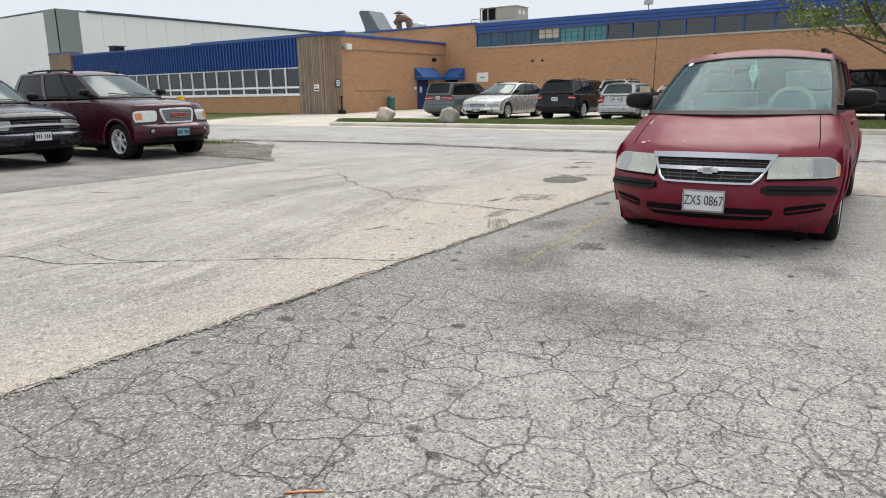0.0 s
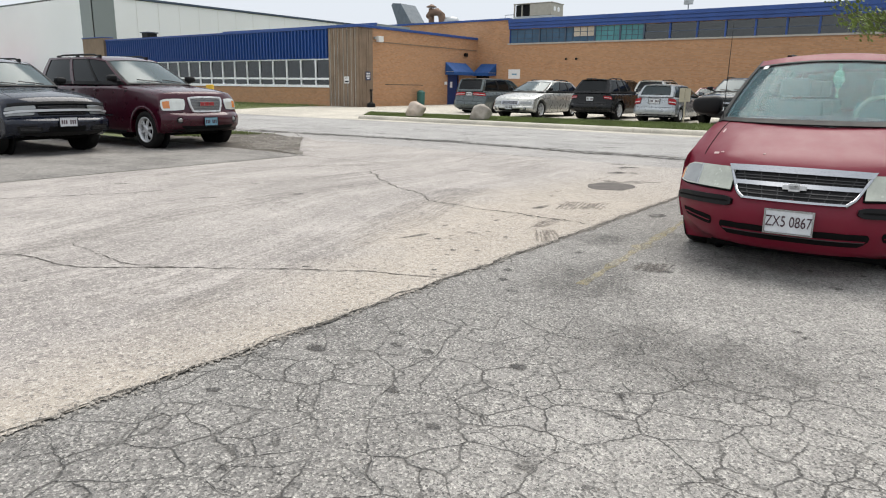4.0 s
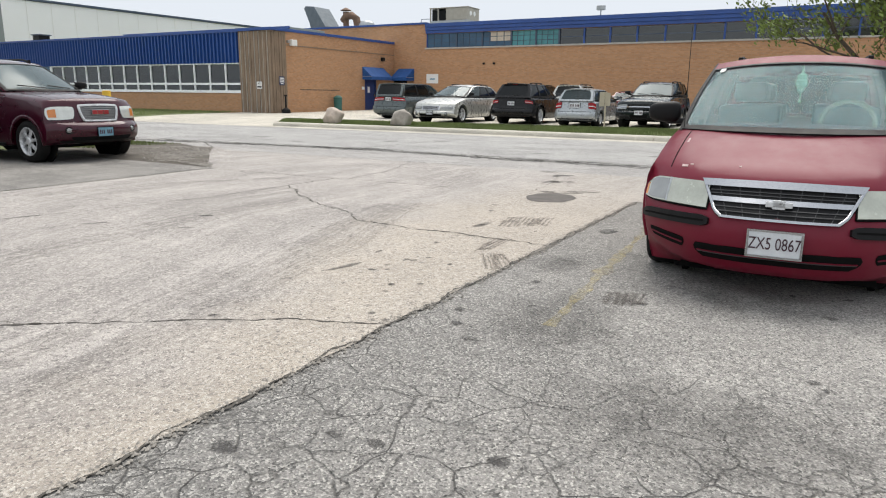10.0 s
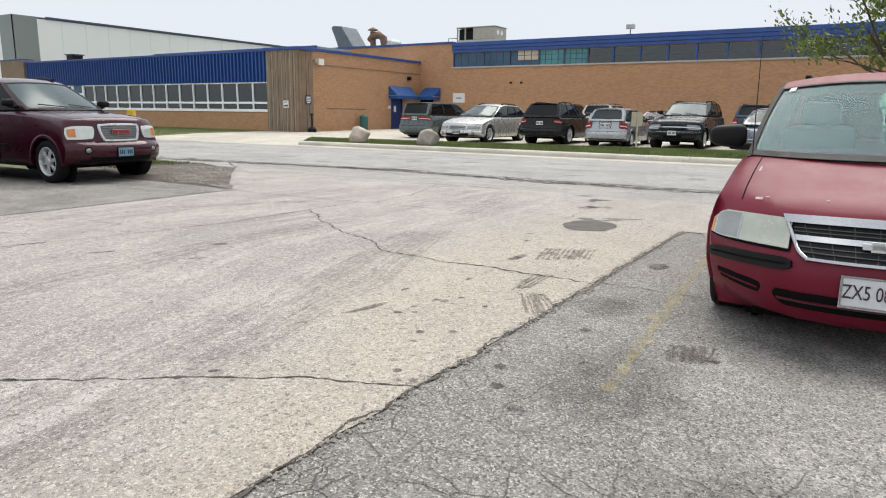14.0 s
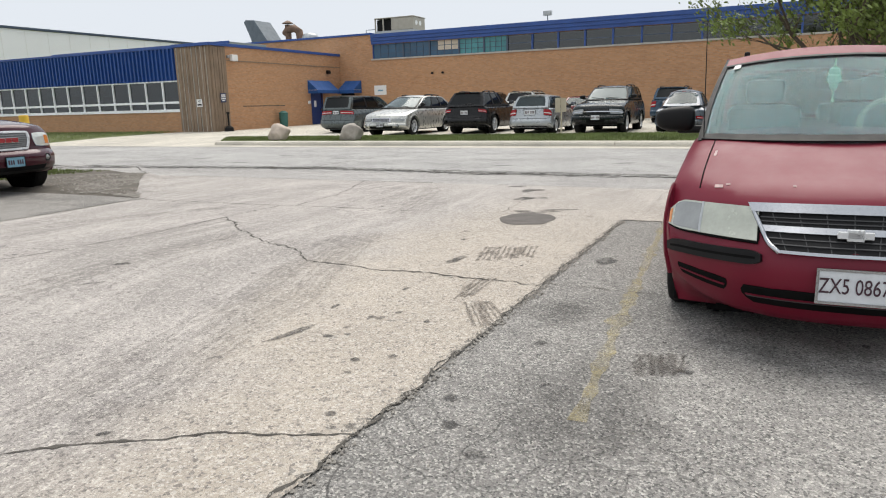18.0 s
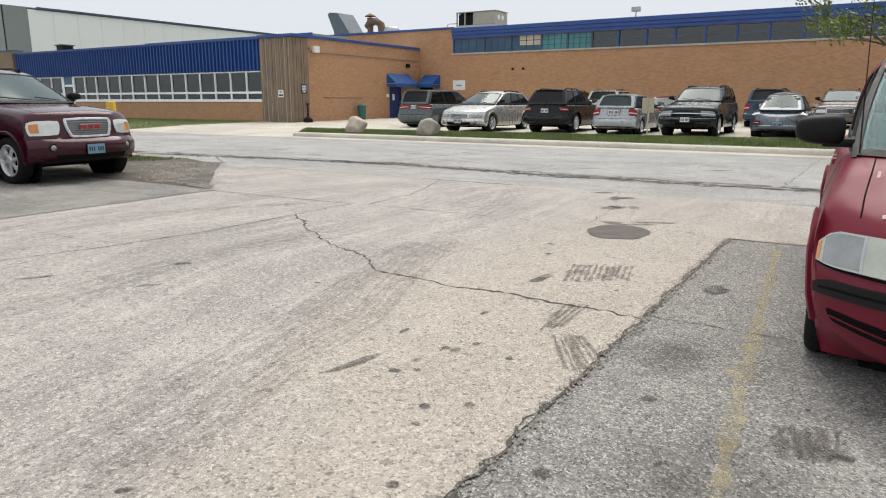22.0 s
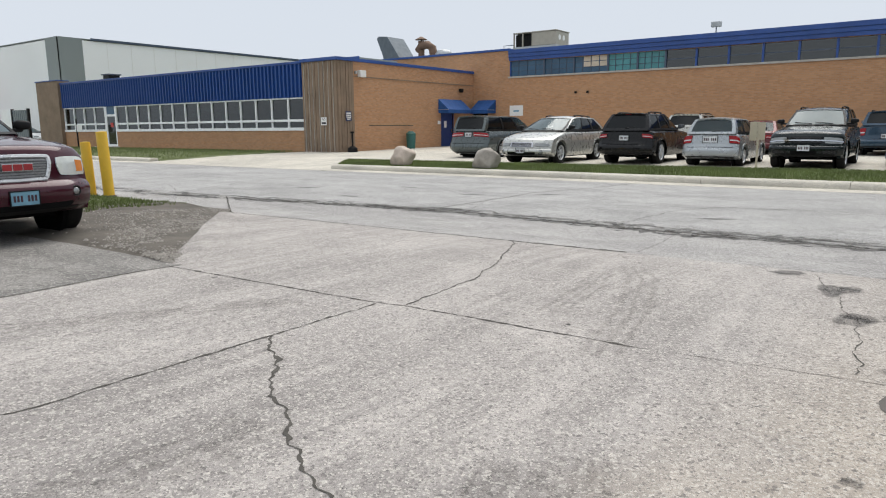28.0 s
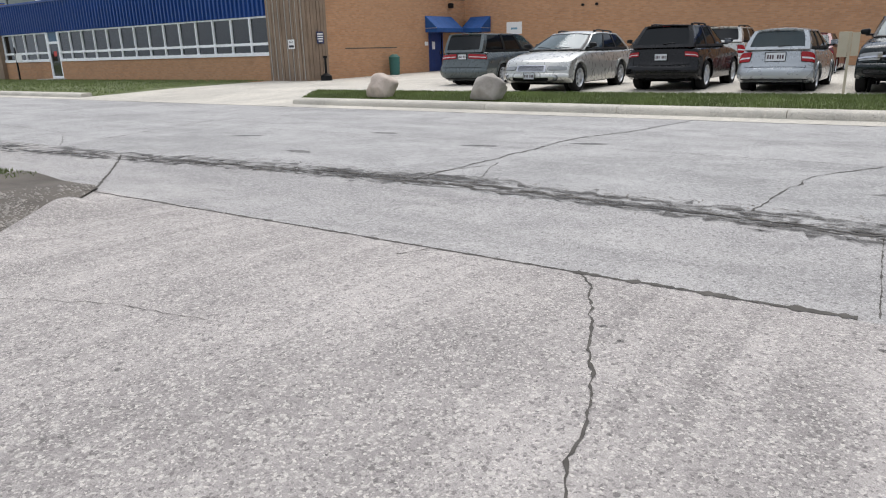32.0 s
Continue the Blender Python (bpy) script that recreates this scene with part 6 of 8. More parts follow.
bmesh.ops.recalc_face_normals(bm, faces=bm.faces)
part("duct", bm, DARK_DUCT, hood)
# black panel in place of the shade inside the hood's mouth
mouth = part("mouth", box(-0.06, 0.0, 37.08, 39.12, -1.2, 0.05), BLACK, hood, "black panel standing for the shaded mouth")
mouth.matrix_basis = pose(-32.42, 0, 8.14, 0, -30, 0)
stack = thing("roof_stack", "rusty roof vent stack with a rain cap", "vent")
part("pipe", lathe([(0.26, 6.05), (0.26, 7.75)], 18), RUST_DUCT, stack, m=Matrix.Translation((-28.2, 38, 0)))
part("rain_cap", lathe([(0.48, 7.85), (0.48, 7.9), (0.05, 8.12)], 18), RUST_DUCT, stack, m=Matrix.Translation((-28.2, 38, 0)))
part("strut", box(-28.22, -28.18, 37.98, 38.02, 7.7, 7.9), BLACK, stack)
part("elbow", tube([(-28.5, 38, 7.0), (-28.1, 37.9, 7.35), (-27.4, 37.8, 7.4), (-26.9, 37.8, 7.1), (-26.7, 37.8, 6.05)], 0.33, 14), RUST_DUCT, stack, smooth=True)
part("turbine", lathe([(0.6, 6.05), (0.75, 6.5), (0.55, 6.85), (0.1, 6.95)], 20), GALV, stack, "galvanised round roof vent", smooth=True, m=Matrix.Translation((-25.9, 38, 0)))
ac = thing("rooftop_unit", "beige rooftop air-conditioning unit on a frame", "air conditioner")
part("casing", box(-18.5, -16.5, 37.0, 39.2, 6.55, 7.55, 0.03), UNIT, ac)
part("coil_bay", box(-20.2, -18.5, 37.35, 39.2, 6.55, 7.5, 0.02), BLACK, ac, "dark coil bay")
for x in (-20.18, -19.4, -18.55):
    part("post", box(x - 0.05, x + 0.05, 37.0, 37.1, 6.5, 7.56), UNIT, ac)
part("lid", box(-20.25, -16.45, 36.95, 39.25, 7.56, 7.62, 0.01), UNIT, ac)
part("base_frame", box(-20.25, -16.45, 37.0, 39.2, 6.25, 6.54, 0.02), GALV, ac)
part("curb", box(-19.9, -16.8, 37.2, 39.0, 6.0, 6.26), GREY_CLAD, ac)
resized(ac, -18.6, 38.0, 6.0, 0.82)
hood.matrix_basis = Matrix.Translation((-30.0, 38.0, 6.05)) @ Matrix.Diagonal((0.66, 0.86, 0.90, 1)) @ Matrix.Translation((30.0, -38.0, -6.05))
resized(stack, -27.6, 38.0, 6.05, 0.88)
part("guard_rail", tube([(-21.1, 37.0, 6.05), (-21.1, 37.0, 6.72), (-20.2, 37.0, 6.72)], 0.03, 6), STEEL_DARK, ac)
for y in (37.6, 38.3):
    part("fan_hole", lathe([(0.2, 0.0), (0.2, 0.02)], 16, "x"), SIGN_WHITE, ac, m=Matrix.Translation((-16.5, y, 7.1)))
flood = thing("floodlight", "grey floodlight on the factory roof edge", "floodlight")
part("post", lathe([(0.03, 6.0), (0.03, 6.45)], 8), STEEL_DARK, flood, m=Matrix.Translation((-6.95, 36.0, 0)))
part("head", box(-7.2, -6.7, 35.85, 36.15, 6.45, 6.72, 0.03), GALV, flood)

# ---- entrance, signs and fittings on the walls ----
door2 = thing("door_2", "dark blue steel door with a small notice", "door", kind="structure")
part("leaf", box(ANNEX_X - 0.10, ANNEX_X - 0.05, 31.5, 32.65, 0.2, 2.4, 0.01), DOOR_BLUE, door2)
for y0, y1 in ((31.42, 31.5), (32.65, 32.73)):
    part("frame", box(ANNEX_X - 0.12, ANNEX_X + 0.02, y0, y1, 0.18, 2.45), DOOR_BLUE, door2)
part("notice", box(ANNEX_X - 0.05, ANNEX_X - 0.04, 31.8, 32.05, 1.35, 1.75), SIGN_WHITE, door2)
part("door_handle", box(ANNEX_X - 0.05, ANNEX_X + 0.02, 32.45, 32.55, 1.1, 1.25, 0.01), CHROME, door2)


def awning(name, a, b, out, label):
    """A canvas awning from a to b along a wall, sloping out by the vector out."""
    w = thing(name, label, "awning")
    a, b, o = Vector(a), Vector(b), Vector(out)
    zt, zm, zl = 3.05, 2.42, 2.20
    bm = bmesh.new()
    n = 8
    rings = []
    for k in range(n + 1):
        p = a.lerp(b, k / n)
        q = p + o
        rings.append([bm.verts.new(c) for c in ((*p, zt), (*q, zm), (*q, zl + 0.02 * (k % 2)), (*p, zl + 0.02))])
    for r0, r1 in zip(rings, rings[1:]):
        for k in range(4):
            bm.faces.new((r0[k], r0[(k + 1) % 4], r1[(k + 1) % 4], r1[k]))
    bm.faces.new(rings[0])
    bm.faces.new(rings[-1][::-1])
    bmesh.ops.recalc_face_normals(bm, faces=bm.faces)
    part("canvas", bm, CANVAS, w)
    for p in (a, b):
        q = p + o
        part("frame_bar", tube([(p.x, p.y, zm), (q.x, q.y, zm)], 0.015, 6), GALV, w)
    return w


awning("awning", (ANNEX_X + 0.01, 31.15), (ANNEX_X + 0.01, 33.6), (0.75, 0), "blue canvas awning over the side door")
awning("awning", (-22.2 + 1.0, FACADE_Y - 0.01), (-19.9, FACADE_Y - 0.01), (0, -1.0), "blue canvas awning over the factory entrance")
dock = thing("door_3", "factory entrance filled by a black panel for its shade", "door", kind="structure")
# black panel set in the opening in place of its inner shade
part("leaf", box(-22.0, -20.5, FACADE_Y + 0.2, FACADE_Y + 0.26, 0.15, 2.45), BLACK, dock)


def notice(name, label, m, w, h, face, lines=(), bars=(), ink=None):
    ob = thing(name, label, "sign", m)
    part("board", box(-w / 2, w / 2, -0.012, 0.0, -h / 2, h / 2, 0.004), face, ob)
    for z, text, size in lines:
        part("writing", letters(text, size, 0.001), ink or INK, ob, m=Matrix.Translation((0, -0.0145, z)) @ Euler((radians(90), 0, 0)).to_matrix().to_4x4())
    for z, half, thick in bars:
        part("writing", box(-half, half, -0.015, -0.012, z - thick / 2, z + thick / 2), ink or INK, ob)
    return ob


notice("wall_sign", "white wall sign with faint printing", pose(-18.40, FACADE_Y - 0.01, 2.35), 0.95, 0.64, SIGN_WHITE, (), ((-0.02, 0.20, 0.10),), PLATE_BLUE)
notice("no_parking_sign", "white sign with two dark lines of writing", pose(-22.45, ANNEX_Y - 0.18, 1.70), 0.40, 0.40, SIGN_WHITE, ((0.09, "NO", 0.15),), ((-0.09, 0.15, 0.09),))
notice("notice_board", "navy sign with white lines of writing", pose(ANNEX_X + 0.19, ANNEX_Y + 0.55, 1.95, 0, 0, 90), 0.42, 0.5, NAVY, (), ((0.15, 0.16, 0.06), (0.05, 0.17, 0.05), (-0.05, 0.17, 0.05), (-0.15, 0.12, 0.05)), SIGN_WHITE)
notice("small_notice", "small white notice by the side door", pose(ANNEX_X + 0.012, 31.2, 1.65, 0, 0, 90), 0.3, 0.2, SIGN_WHITE)
wl = thing("wall_lamp", "white box wall lamp under the coping", "wall lamp")
part("housing", box(ANNEX_X, ANNEX_X + 0.22, 24.1, 24.55, 3.95, 4.3, 0.03), SIGN_WHITE, wl)
part("lamp_head", box(ANNEX_X, ANNEX_X + 0.12, 23.85, 23.98, 4.1, 4.25, 0.02), GALV, wl)
pl = thing("wall_lamp", "dark wall lamp above the awning", "wall lamp")
part("housing", box(ANNEX_X, ANNEX_X + 0.2, 33.3, 33.6, 3.5, 3.75, 0.05), BLACK, pl)
slot = thing("wall_scar", "dark horizontal crack line in the brick", "wall mark")
part("line", box(ANNEX_X, ANNEX_X + 0.006, 24.9, 28.7, 1.46, 1.50), CRACK, slot)
for x in (-14.4, -13.65):
    vent = thing("wall_vent", "small dark vent cap on the factory wall", "vent")
    part("cap", lathe([(0.07, 0.0), (0.07, 0.1), (0.04, 0.12)], 12, "y"), BLACK, vent, m=pose(x, FACADE_Y - 0.12, 3.32))
bin_ = thing("litter_bin", "dark green litter bin against the brick wall", "bin")
part("body", lathe([(0.24, 0), (0.27, 0.75), (0.25, 0.78)], 20), GREEN_PLASTIC, bin_, smooth=True, angle=40)
part("lid", lathe([(0.28, 0.78), (0.28, 0.85), (0.12, 0.98)], 20), GREEN_PLASTIC, bin_, smooth=True, angle=40)
bin_.matrix_basis = pose(ANNEX_X + 0.45, 27.9, ground_z(0, 27.9))
post = thing("ashtray_post", "dark smoking post on a round base", "ash post")
part("base", lathe([(0.26, 0), (0.24, 0.22), (0.08, 0.32)], 16), BLACK, post, smooth=True, angle=40)
part("stem", lathe([(0.05, 0.3), (0.05, 0.95), (0.09, 0.96), (0.09, 1.05)], 12), BLACK, post)
post.matrix_basis = pose(ANNEX_X + 0.65, ANNEX_Y + 0.3, ground_z(0, ANNEX_Y) - 0.01)


# ---- boulders, bollards, posts ----
def boulder(name, label, x, y, z, r, seed, material, turn=0.0):
    bm = bmesh.new()
    bmesh.ops.create_icosphere(bm, subdivisions=4, radius=1.0)
    rng = random.Random(int(seed * 10))
    facets = [(Vector((rng.gauss(0, 1), rng.gauss(0, 1), rng.gauss(0.3, 0.7))).normalized(), rng.uniform(0.66, 0.88)) for _ in range(9)]
    for v in bm.verts:
        n = v.co.normalized()
        k = 1 + 0.22 * noise.noise(n * 1.2 + Vector((seed, 0, 0))) + 0.10 * noise.noise(n * 3 + Vector((0, seed, 0))) + 0.03 * noise.noise(n * 9)
        q = n * k
        for f, d in facets:
            q -= f * max(0.0, q.dot(f) - d) * 0.85
        q.z = max(q.z, -0.55)
        v.co = Vector((q.x * r[0], q.y * r[1], (q.z + 0.45) * r[2]))
    ob = mesh_object(name, bm, material, True, 55)
    ob.matrix_basis = pose(x, y, z, 0, 0, turn)
    return tagged(ob, label, "boulder", "boulders on the grass")


boulder("boulder", "pinkish rounded granite boulder on the grass strip", -11.17, 14.95, 0.16, (0.43, 0.37, 0.40), 1.3, BOULDER)
boulder("boulder", "grey flat-topped boulder on the grass strip", -7.80, 14.75, 0.16, (0.47, 0.36, 0.38), 4.1, BOULDER_GREY, 8)
for x, y, z, r, tilt in ((-10.62, 4.28, 1.15, 0.098, 1.5), (-10.34, 4.50, 1.36, 0.106, 2)):
    b = thing("bollard", "yellow painted steel pipe bollard leaning slightly", "bollard", pose(x, y, ground_z(x, y) - 0.02, tilt, -tilt * 0.4, 0), "pipe bollards")
    part("pipe", lathe([(r, 0), (r, z - 0.015), (r * 0.94, z), (r * 0.4, z + 0.006)], 20), YELLOW, b, smooth=True, angle=50)
    part("collar", lathe([(r + 0.05, 0), (r + 0.03, 0.07), (r, 0.08)], 16), DIRT, b, smooth=True)
sign = thing("post_sign", "plywood-backed double sign on a thin post in the grass", "sign", pose(-0.72, 17.3, ground_z(0, 17.3) + 0.02, 0, 0, 8))
part("post", box(-0.025, 0.025, -0.025, 0.025, 0, 1.30, 0.004), SIGN_BACK, sign)
part("board", box(-0.21, -0.03, -0.045, -0.03, 0.80, 1.30, 0.004), SIGN_BACK, sign)
part("board", box(0.03, 0.17, -0.045, -0.03, 0.82, 1.28, 0.004), SIGN_BACK, sign)
part("batten", box(-0.21, 0.17, -0.03, -0.02, 1.05, 1.12), SIGN_BACK, sign)
lawn_post = thing("lawn_post", "thin dark post with a small board on the lawn", "post", pose(-46.2, 21.6, 0.15))
part("stem", box(-0.04, 0.04, -0.04, 0.04, 0, 2.0), BLACK, lawn_post)
part("board", box(-0.1, 0.75, -0.03, 0.0, 1.1, 1.6), SIGN_WHITE, lawn_post)
gate = thing("yard_gate", "dark screened yard gate beside the annex", "gate")
part("screen", box(-62.0, -59.2, 24.0, 24.1, 0.2, 3.1), GREY_CLAD, gate)
for x in (-62.1, -59.1):
    part("post", box(x - 0.1, x + 0.1, 23.95, 24.15, 0.1, 3.2), BLACK, gate)
for k in range(8):
    part("slat", box(-61.9 + k * 0.35, -61.86 + k * 0.35, 23.97, 23.99, 0.25, 3.05), STEEL_DARK, gate)
pier = thing("yard_pier", "white painted panel pier beside the yard gate", "pier")
part("panel", box(-64.3, -62.3, 24.0, 24.5, 0.15, 3.2, 0.02), WHITE, pier)
part("foot", box(-64.35, -62.25, 23.95, 24.55, 0.1, 0.3, 0.01), STONE_SILL, pier)


# ---- tree ----
def tree(x, y, seed):
    """A clump of bare stems with young spring leaves."""
    rng = random.Random(seed)
    ob = thing("tree", "multi-stemmed tree with sparse young spring leaves", "tree", pose(x, y, ground_z(x, y) + 0.1))
    tips = []
    bm = bmesh.new()

    def grow(p, d, r, length, depth):
        pts = [p]
        q = p.copy()
        n = 5
        for k in range(n):
            d = (d + Vector((rng.gauss(0, 0.10), rng.gauss(0, 0.10), rng.gauss(0.03, 0.05)))).normalized()
            q = q + d * length / n
            pts.append(q.copy())
        tube(pts, r, 7 if depth < 2 else 5, bm, 0.55)
        if depth >= 3:
            tips.extend(pts[1:])
            return
        if depth == 2:
            tips.extend(pts[3:])
        for k in range((4, 4, 4)[depth]):
            j = rng.randint(1 if depth else 2, n)
            a = rng.uniform(0, 6.28)
            side = Vector((math.cos(a), math.sin(a), rng.uniform(-0.1, 0.8))).normalized()
            grow(pts[j], (d * 0.5 + side * 0.8).normalized(), r * 0.5 * (1 - 0.06 * j), length * rng.uniform(0.45, 0.75), depth + 1)

    for k in range(7):
        a = 2 * math.pi * k / 7 + rng.uniform(-0.4, 0.4)
        s = rng.uniform(0.2, 0.62)
        grow(Vector((0.35 * math.cos(a), 0.35 * math.sin(a), 0)), Vector((s * math.cos(a), s * math.sin(a), 1)).normalized(), rng.uniform(0.07, 0.115), rng.uniform(3.2, 4.8), 0)
    part("trunk", bm, BARK, ob, smooth=True)
    verts, faces = [], []
    for t in tips:
        for _ in range(9):
            if rng.random() < 0.25:
                continue
            c = t + Vector((rng.gauss(0, 0.16), rng.gauss(0, 0.16), rng.gauss(0, 0.14)))
            s = rng.uniform(0.045, 0.095)
            u = Vector((rng.gauss(0, 1), rng.gauss(0, 1), rng.gauss(0, 0.7))).normalized()
            w = u.orthogonal().normalized()
            v = u.cross(w)
            k = len(verts)
            for a, b in ((0, -1), (0.45, -0.2), (0.3, 0.5), (0, 1), (-0.3, 0.5), (-0.45, -0.2)):
                verts.append(tuple(c + s * (a * w + b * v) + u * s * 0.18 * abs(a)))
            faces += [(k, k + 1, k + 2, k + 3), (k, k + 3, k + 4, k + 5)]
    me = bpy.data.meshes.new("crown")
    me.from_pydata(verts, [], faces)
    me.materials.append(LEAF)
    crown = new("crown", me)
    crown.parent = ob
    crown["kind"] = "stuff"
    return ob


tree(8.6, 17.2, 5)

# ---- parked cars ----
VAN_SIDE = [(0.0, 0.86), (0.12, 0.93), (0.25, 0.985), (0.36, 1.0), (0.46, 0.985), (0.53, 0.95), (0.58, 0.915), (0.64, 0.87)]
SUV_SIDE = [(0.0, 0.88), (0.13, 0.96), (0.22, 1.0), (0.40, 1.0), (0.52, 0.985), (0.60, 0.95), (0.66, 0.93)]


def van_params(**more):
    p = dict(
        size=(4.75, 1.82, 1.655), front=0.98, base=2.85, wheel=0.335, sill=0.125, lift=0.06, corner=0.15, shoulder=0.03, edge=0.05, mirror_out=0.135,
        top=[(0, 0.82), (0.06, 0.835), (0.2, 0.88), (0.45, 0.96), (0.8, 1.045), (1.1, 1.095), (1.3, 1.10), (1.6, 1.08), (2.4, 1.06), (4.2, 1.06), (4.75, 1.06)],
        nose=[(0.15, 0.14), (0.28, 0.05), (0.42, 0.0), (0.56, 0.03), (0.62, 0.09), (0.70, 0.14), (0.80, 0.22), (0.9, 0.30)],
        tail=[(0.2, 0.08), (0.4, 0.0), (0.62, 0.02), (1.05, 0.07)],
        side=VAN_SIDE, round=(0.46, 2.7), round_rear=(0.14, 5), crown=0.045,
        cabin=dict(screen=(1.12, 1.0), screen_top=2.02, back=(4.66, 1.0), back_top=4.52, belt=1.055, roof=0.72, bow=0.30, drop=0.10, screen_pillar=BLACK, taper=0.0, glass_top=0.90, dip=0.0, cowl=0.0,
                   pillars=[(0.0, 0.012), (0.30, 0.34), (0.63, 0.67), (0.95, 1.0)], dark=(1, 2), tint=1, wide=0.98),
        doors=(1.45, 2.55, 3.9), handles=(2.4, 2.75), rows=3, spokes=7, pale_seats=True, rack=(0.26, 0.93), bars=(),
        rub=(0.36, 0.46, BLACK), bonnet=0.84, mirror_scale=1.0, paint=P_MAROON)
    p.update(more)
    return p


def suv_params(**more):
    p = dict(
        size=(4.87, 1.89, 1.73), front=0.92, base=2.87, wheel=0.37, sill=0.30, corner=0.06,
        top=[(0, 1.0), (0.10, 1.03), (0.5, 1.09), (1.2, 1.15), (1.55, 1.19), (1.9, 1.21), (2.6, 1.21), (4.87, 1.20)],
        nose=[(0.25, 0.12), (0.4, 0.02), (0.60, 0.0), (0.66, 0.05), (0.85, 0.07), (1.0, 0.14)],
        tail=[(0.25, 0.06), (0.42, 0.0), (0.62, 0.0), (0.68, 0.07), (1.15, 0.10)],
        side=SUV_SIDE, round=(0.24, 3.4), round_rear=(0.15, 5), crown=0.05,
        cabin=dict(screen=(1.72, 1.1), screen_top=2.35, back=(4.74, 1.1), back_top=4.46, belt=1.205, roof=0.74, bow=0.20, drop=0.07,
                   pillars=[(0.0, 0.025), (0.30, 0.335), (0.63, 0.665), (0.93, 1.0)], dark=(1,), tint=1, wide=0.95),
        doors=(1.75, 2.65, 3.6), handles=(2.5, 3.45), rows=2, spokes=6, rack=(0.15, 0.92), paint=P_GREEN)
    p.update(more)
    return p


def rounded(c, quad, k=0.35, side="front"):
    """A four-cornered field of the nose or tail with softened corners; quad goes round from the lower inner corner as v, w."""
    f = c.front if side == "front" else c.rear
    bl, br, tr, tl = quad

    def at(s, t):
        a, b = 2 * s - 1, 2 * t - 1
        u = (a * math.sqrt(max(0.0, 1 - k * b * b / 2)) + 1) / 2
        w = (b * math.sqrt(max(0.0, 1 - k * a * a / 2)) + 1) / 2
        p = [(1 - u) * (1 - w) * bl[i] + u * (1 - w) * br[i] + u * w * tr[i] + (1 - u) * w * tl[i] for i in (0, 1)]
        return f(*p)

    return at


def mirrored(quad):
    """The same field on the other side of the car."""
    bl, br, tr, tl = quad
    return tuple((-v, w) for v, w in (br, bl, tl, tr))


def rim_of(f, radius, out=0.006, n=10):
    """A round bead along the edge of a field."""
    e = span(0, 1, n)
    edge = [(k, 0.0) for k in e] + [(1.0, k) for k in e[1:]] + [(k, 1.0) for k in e[-2::-1]] + [(0.0, k) for k in e[-2:0:-1]]
    pts = [Vector(f(*k)) + Vector((out, 0, 0)) for k in edge]
    bm = tube(pts + pts[:1], radius, 6)
    return bm


def lamp_field(ob, c, quad, name="headlamp", lens=None, side="front", out=0.010, k=0.35, bead=None, amber=None, mate=None):
    """A pair of lamps: lens, dark bead round it and, where given, an amber or second lens over part of its width."""
    for q in (quad, mirrored(quad)):
        f = rounded(c, q, k, side)
        lamp = part(name, sheet(f, span(0, 1, 10), span(0, 1, 6), out, 0.03), lens or LAMP_CLEAR, ob, smooth=True, angle=40)
        part("lamp_bead", rim_of(f, 0.006, out * 0.6 * (1 if side == "front" else -1)), bead or RECESS_DARK, lamp, smooth=True)
        for span_, mat, title in ((amber, LAMP_AMBER, "indicator"), (mate, LAMP_GREY if side == "front" else PLATE_WHITE, "side_lamp" if side == "front" else "reversing_lamp")):
            if span_:
                a0, a1, b0, b1 = span_ if q is quad else (1 - span_[1], 1 - span_[0], span_[2], span_[3])
                part(title, sheet(f, span(a0, a1, 5), span(b0, b1, 4), out + 0.003, 0.006), mat, lamp, smooth=True, angle=40)


def bumper(ob, c, w0, w1, out, material, side="front", name="bumper"):
    """A bumper shell that swells out of the nose or tail and dies into the flanks."""
    f = c.front if side == "front" else c.rear
    sign = 1 if side == "front" else -1

    def at(v, t):
        p = f(v, w0 + (w1 - w0) * t)
        q = max(0.0, 1 - (2 * t - 1) ** 4)
        return (p[0] + sign * out * q * (1 - 0.6 * abs(v) ** 6), p[1] * (1 + 0.012 * q), p[2])

    return part(name, sheet(at, span(-0.99, 0.99, 22), span(0, 1, 9), 0.004, 0.03), material, ob, smooth=True, angle=50)


def fog_lamps(ob, c, v, w, r, out=0.05):
    for s in (-1, 1):
        q = c.front(s * v, w)
        m = pose(q[0] + out, q[1], q[2], 0, 0, 14 * s)
        lamp = part("fog_lamp", lathe([(r, -0.04), (r, 0.0), (r * 0.7, 0.012), (0.003, 0.016)], 18, "x", None, False), LAMP_GREY, ob, smooth=True, m=m)
        part("lamp_ring", lathe([(r * 1.5, -0.05), (r * 1.45, 0.004), (r * 1.05, -0.006)], 18, "x", None, False), BLACK, lamp, smooth=True)


def headlamps(ob, c, v0, v1, w0, w1, lens=None, amber=None, out=0.012):
    lamp_field(ob, c, ((v0, w0), (v1, w0 + 0.02), (v1, w1), (v0, w1 - 0.015)), "headlamp", lens, "front", out, 0.3, None, (0.66, 0.97, 0.05, 0.95) if amber else None)


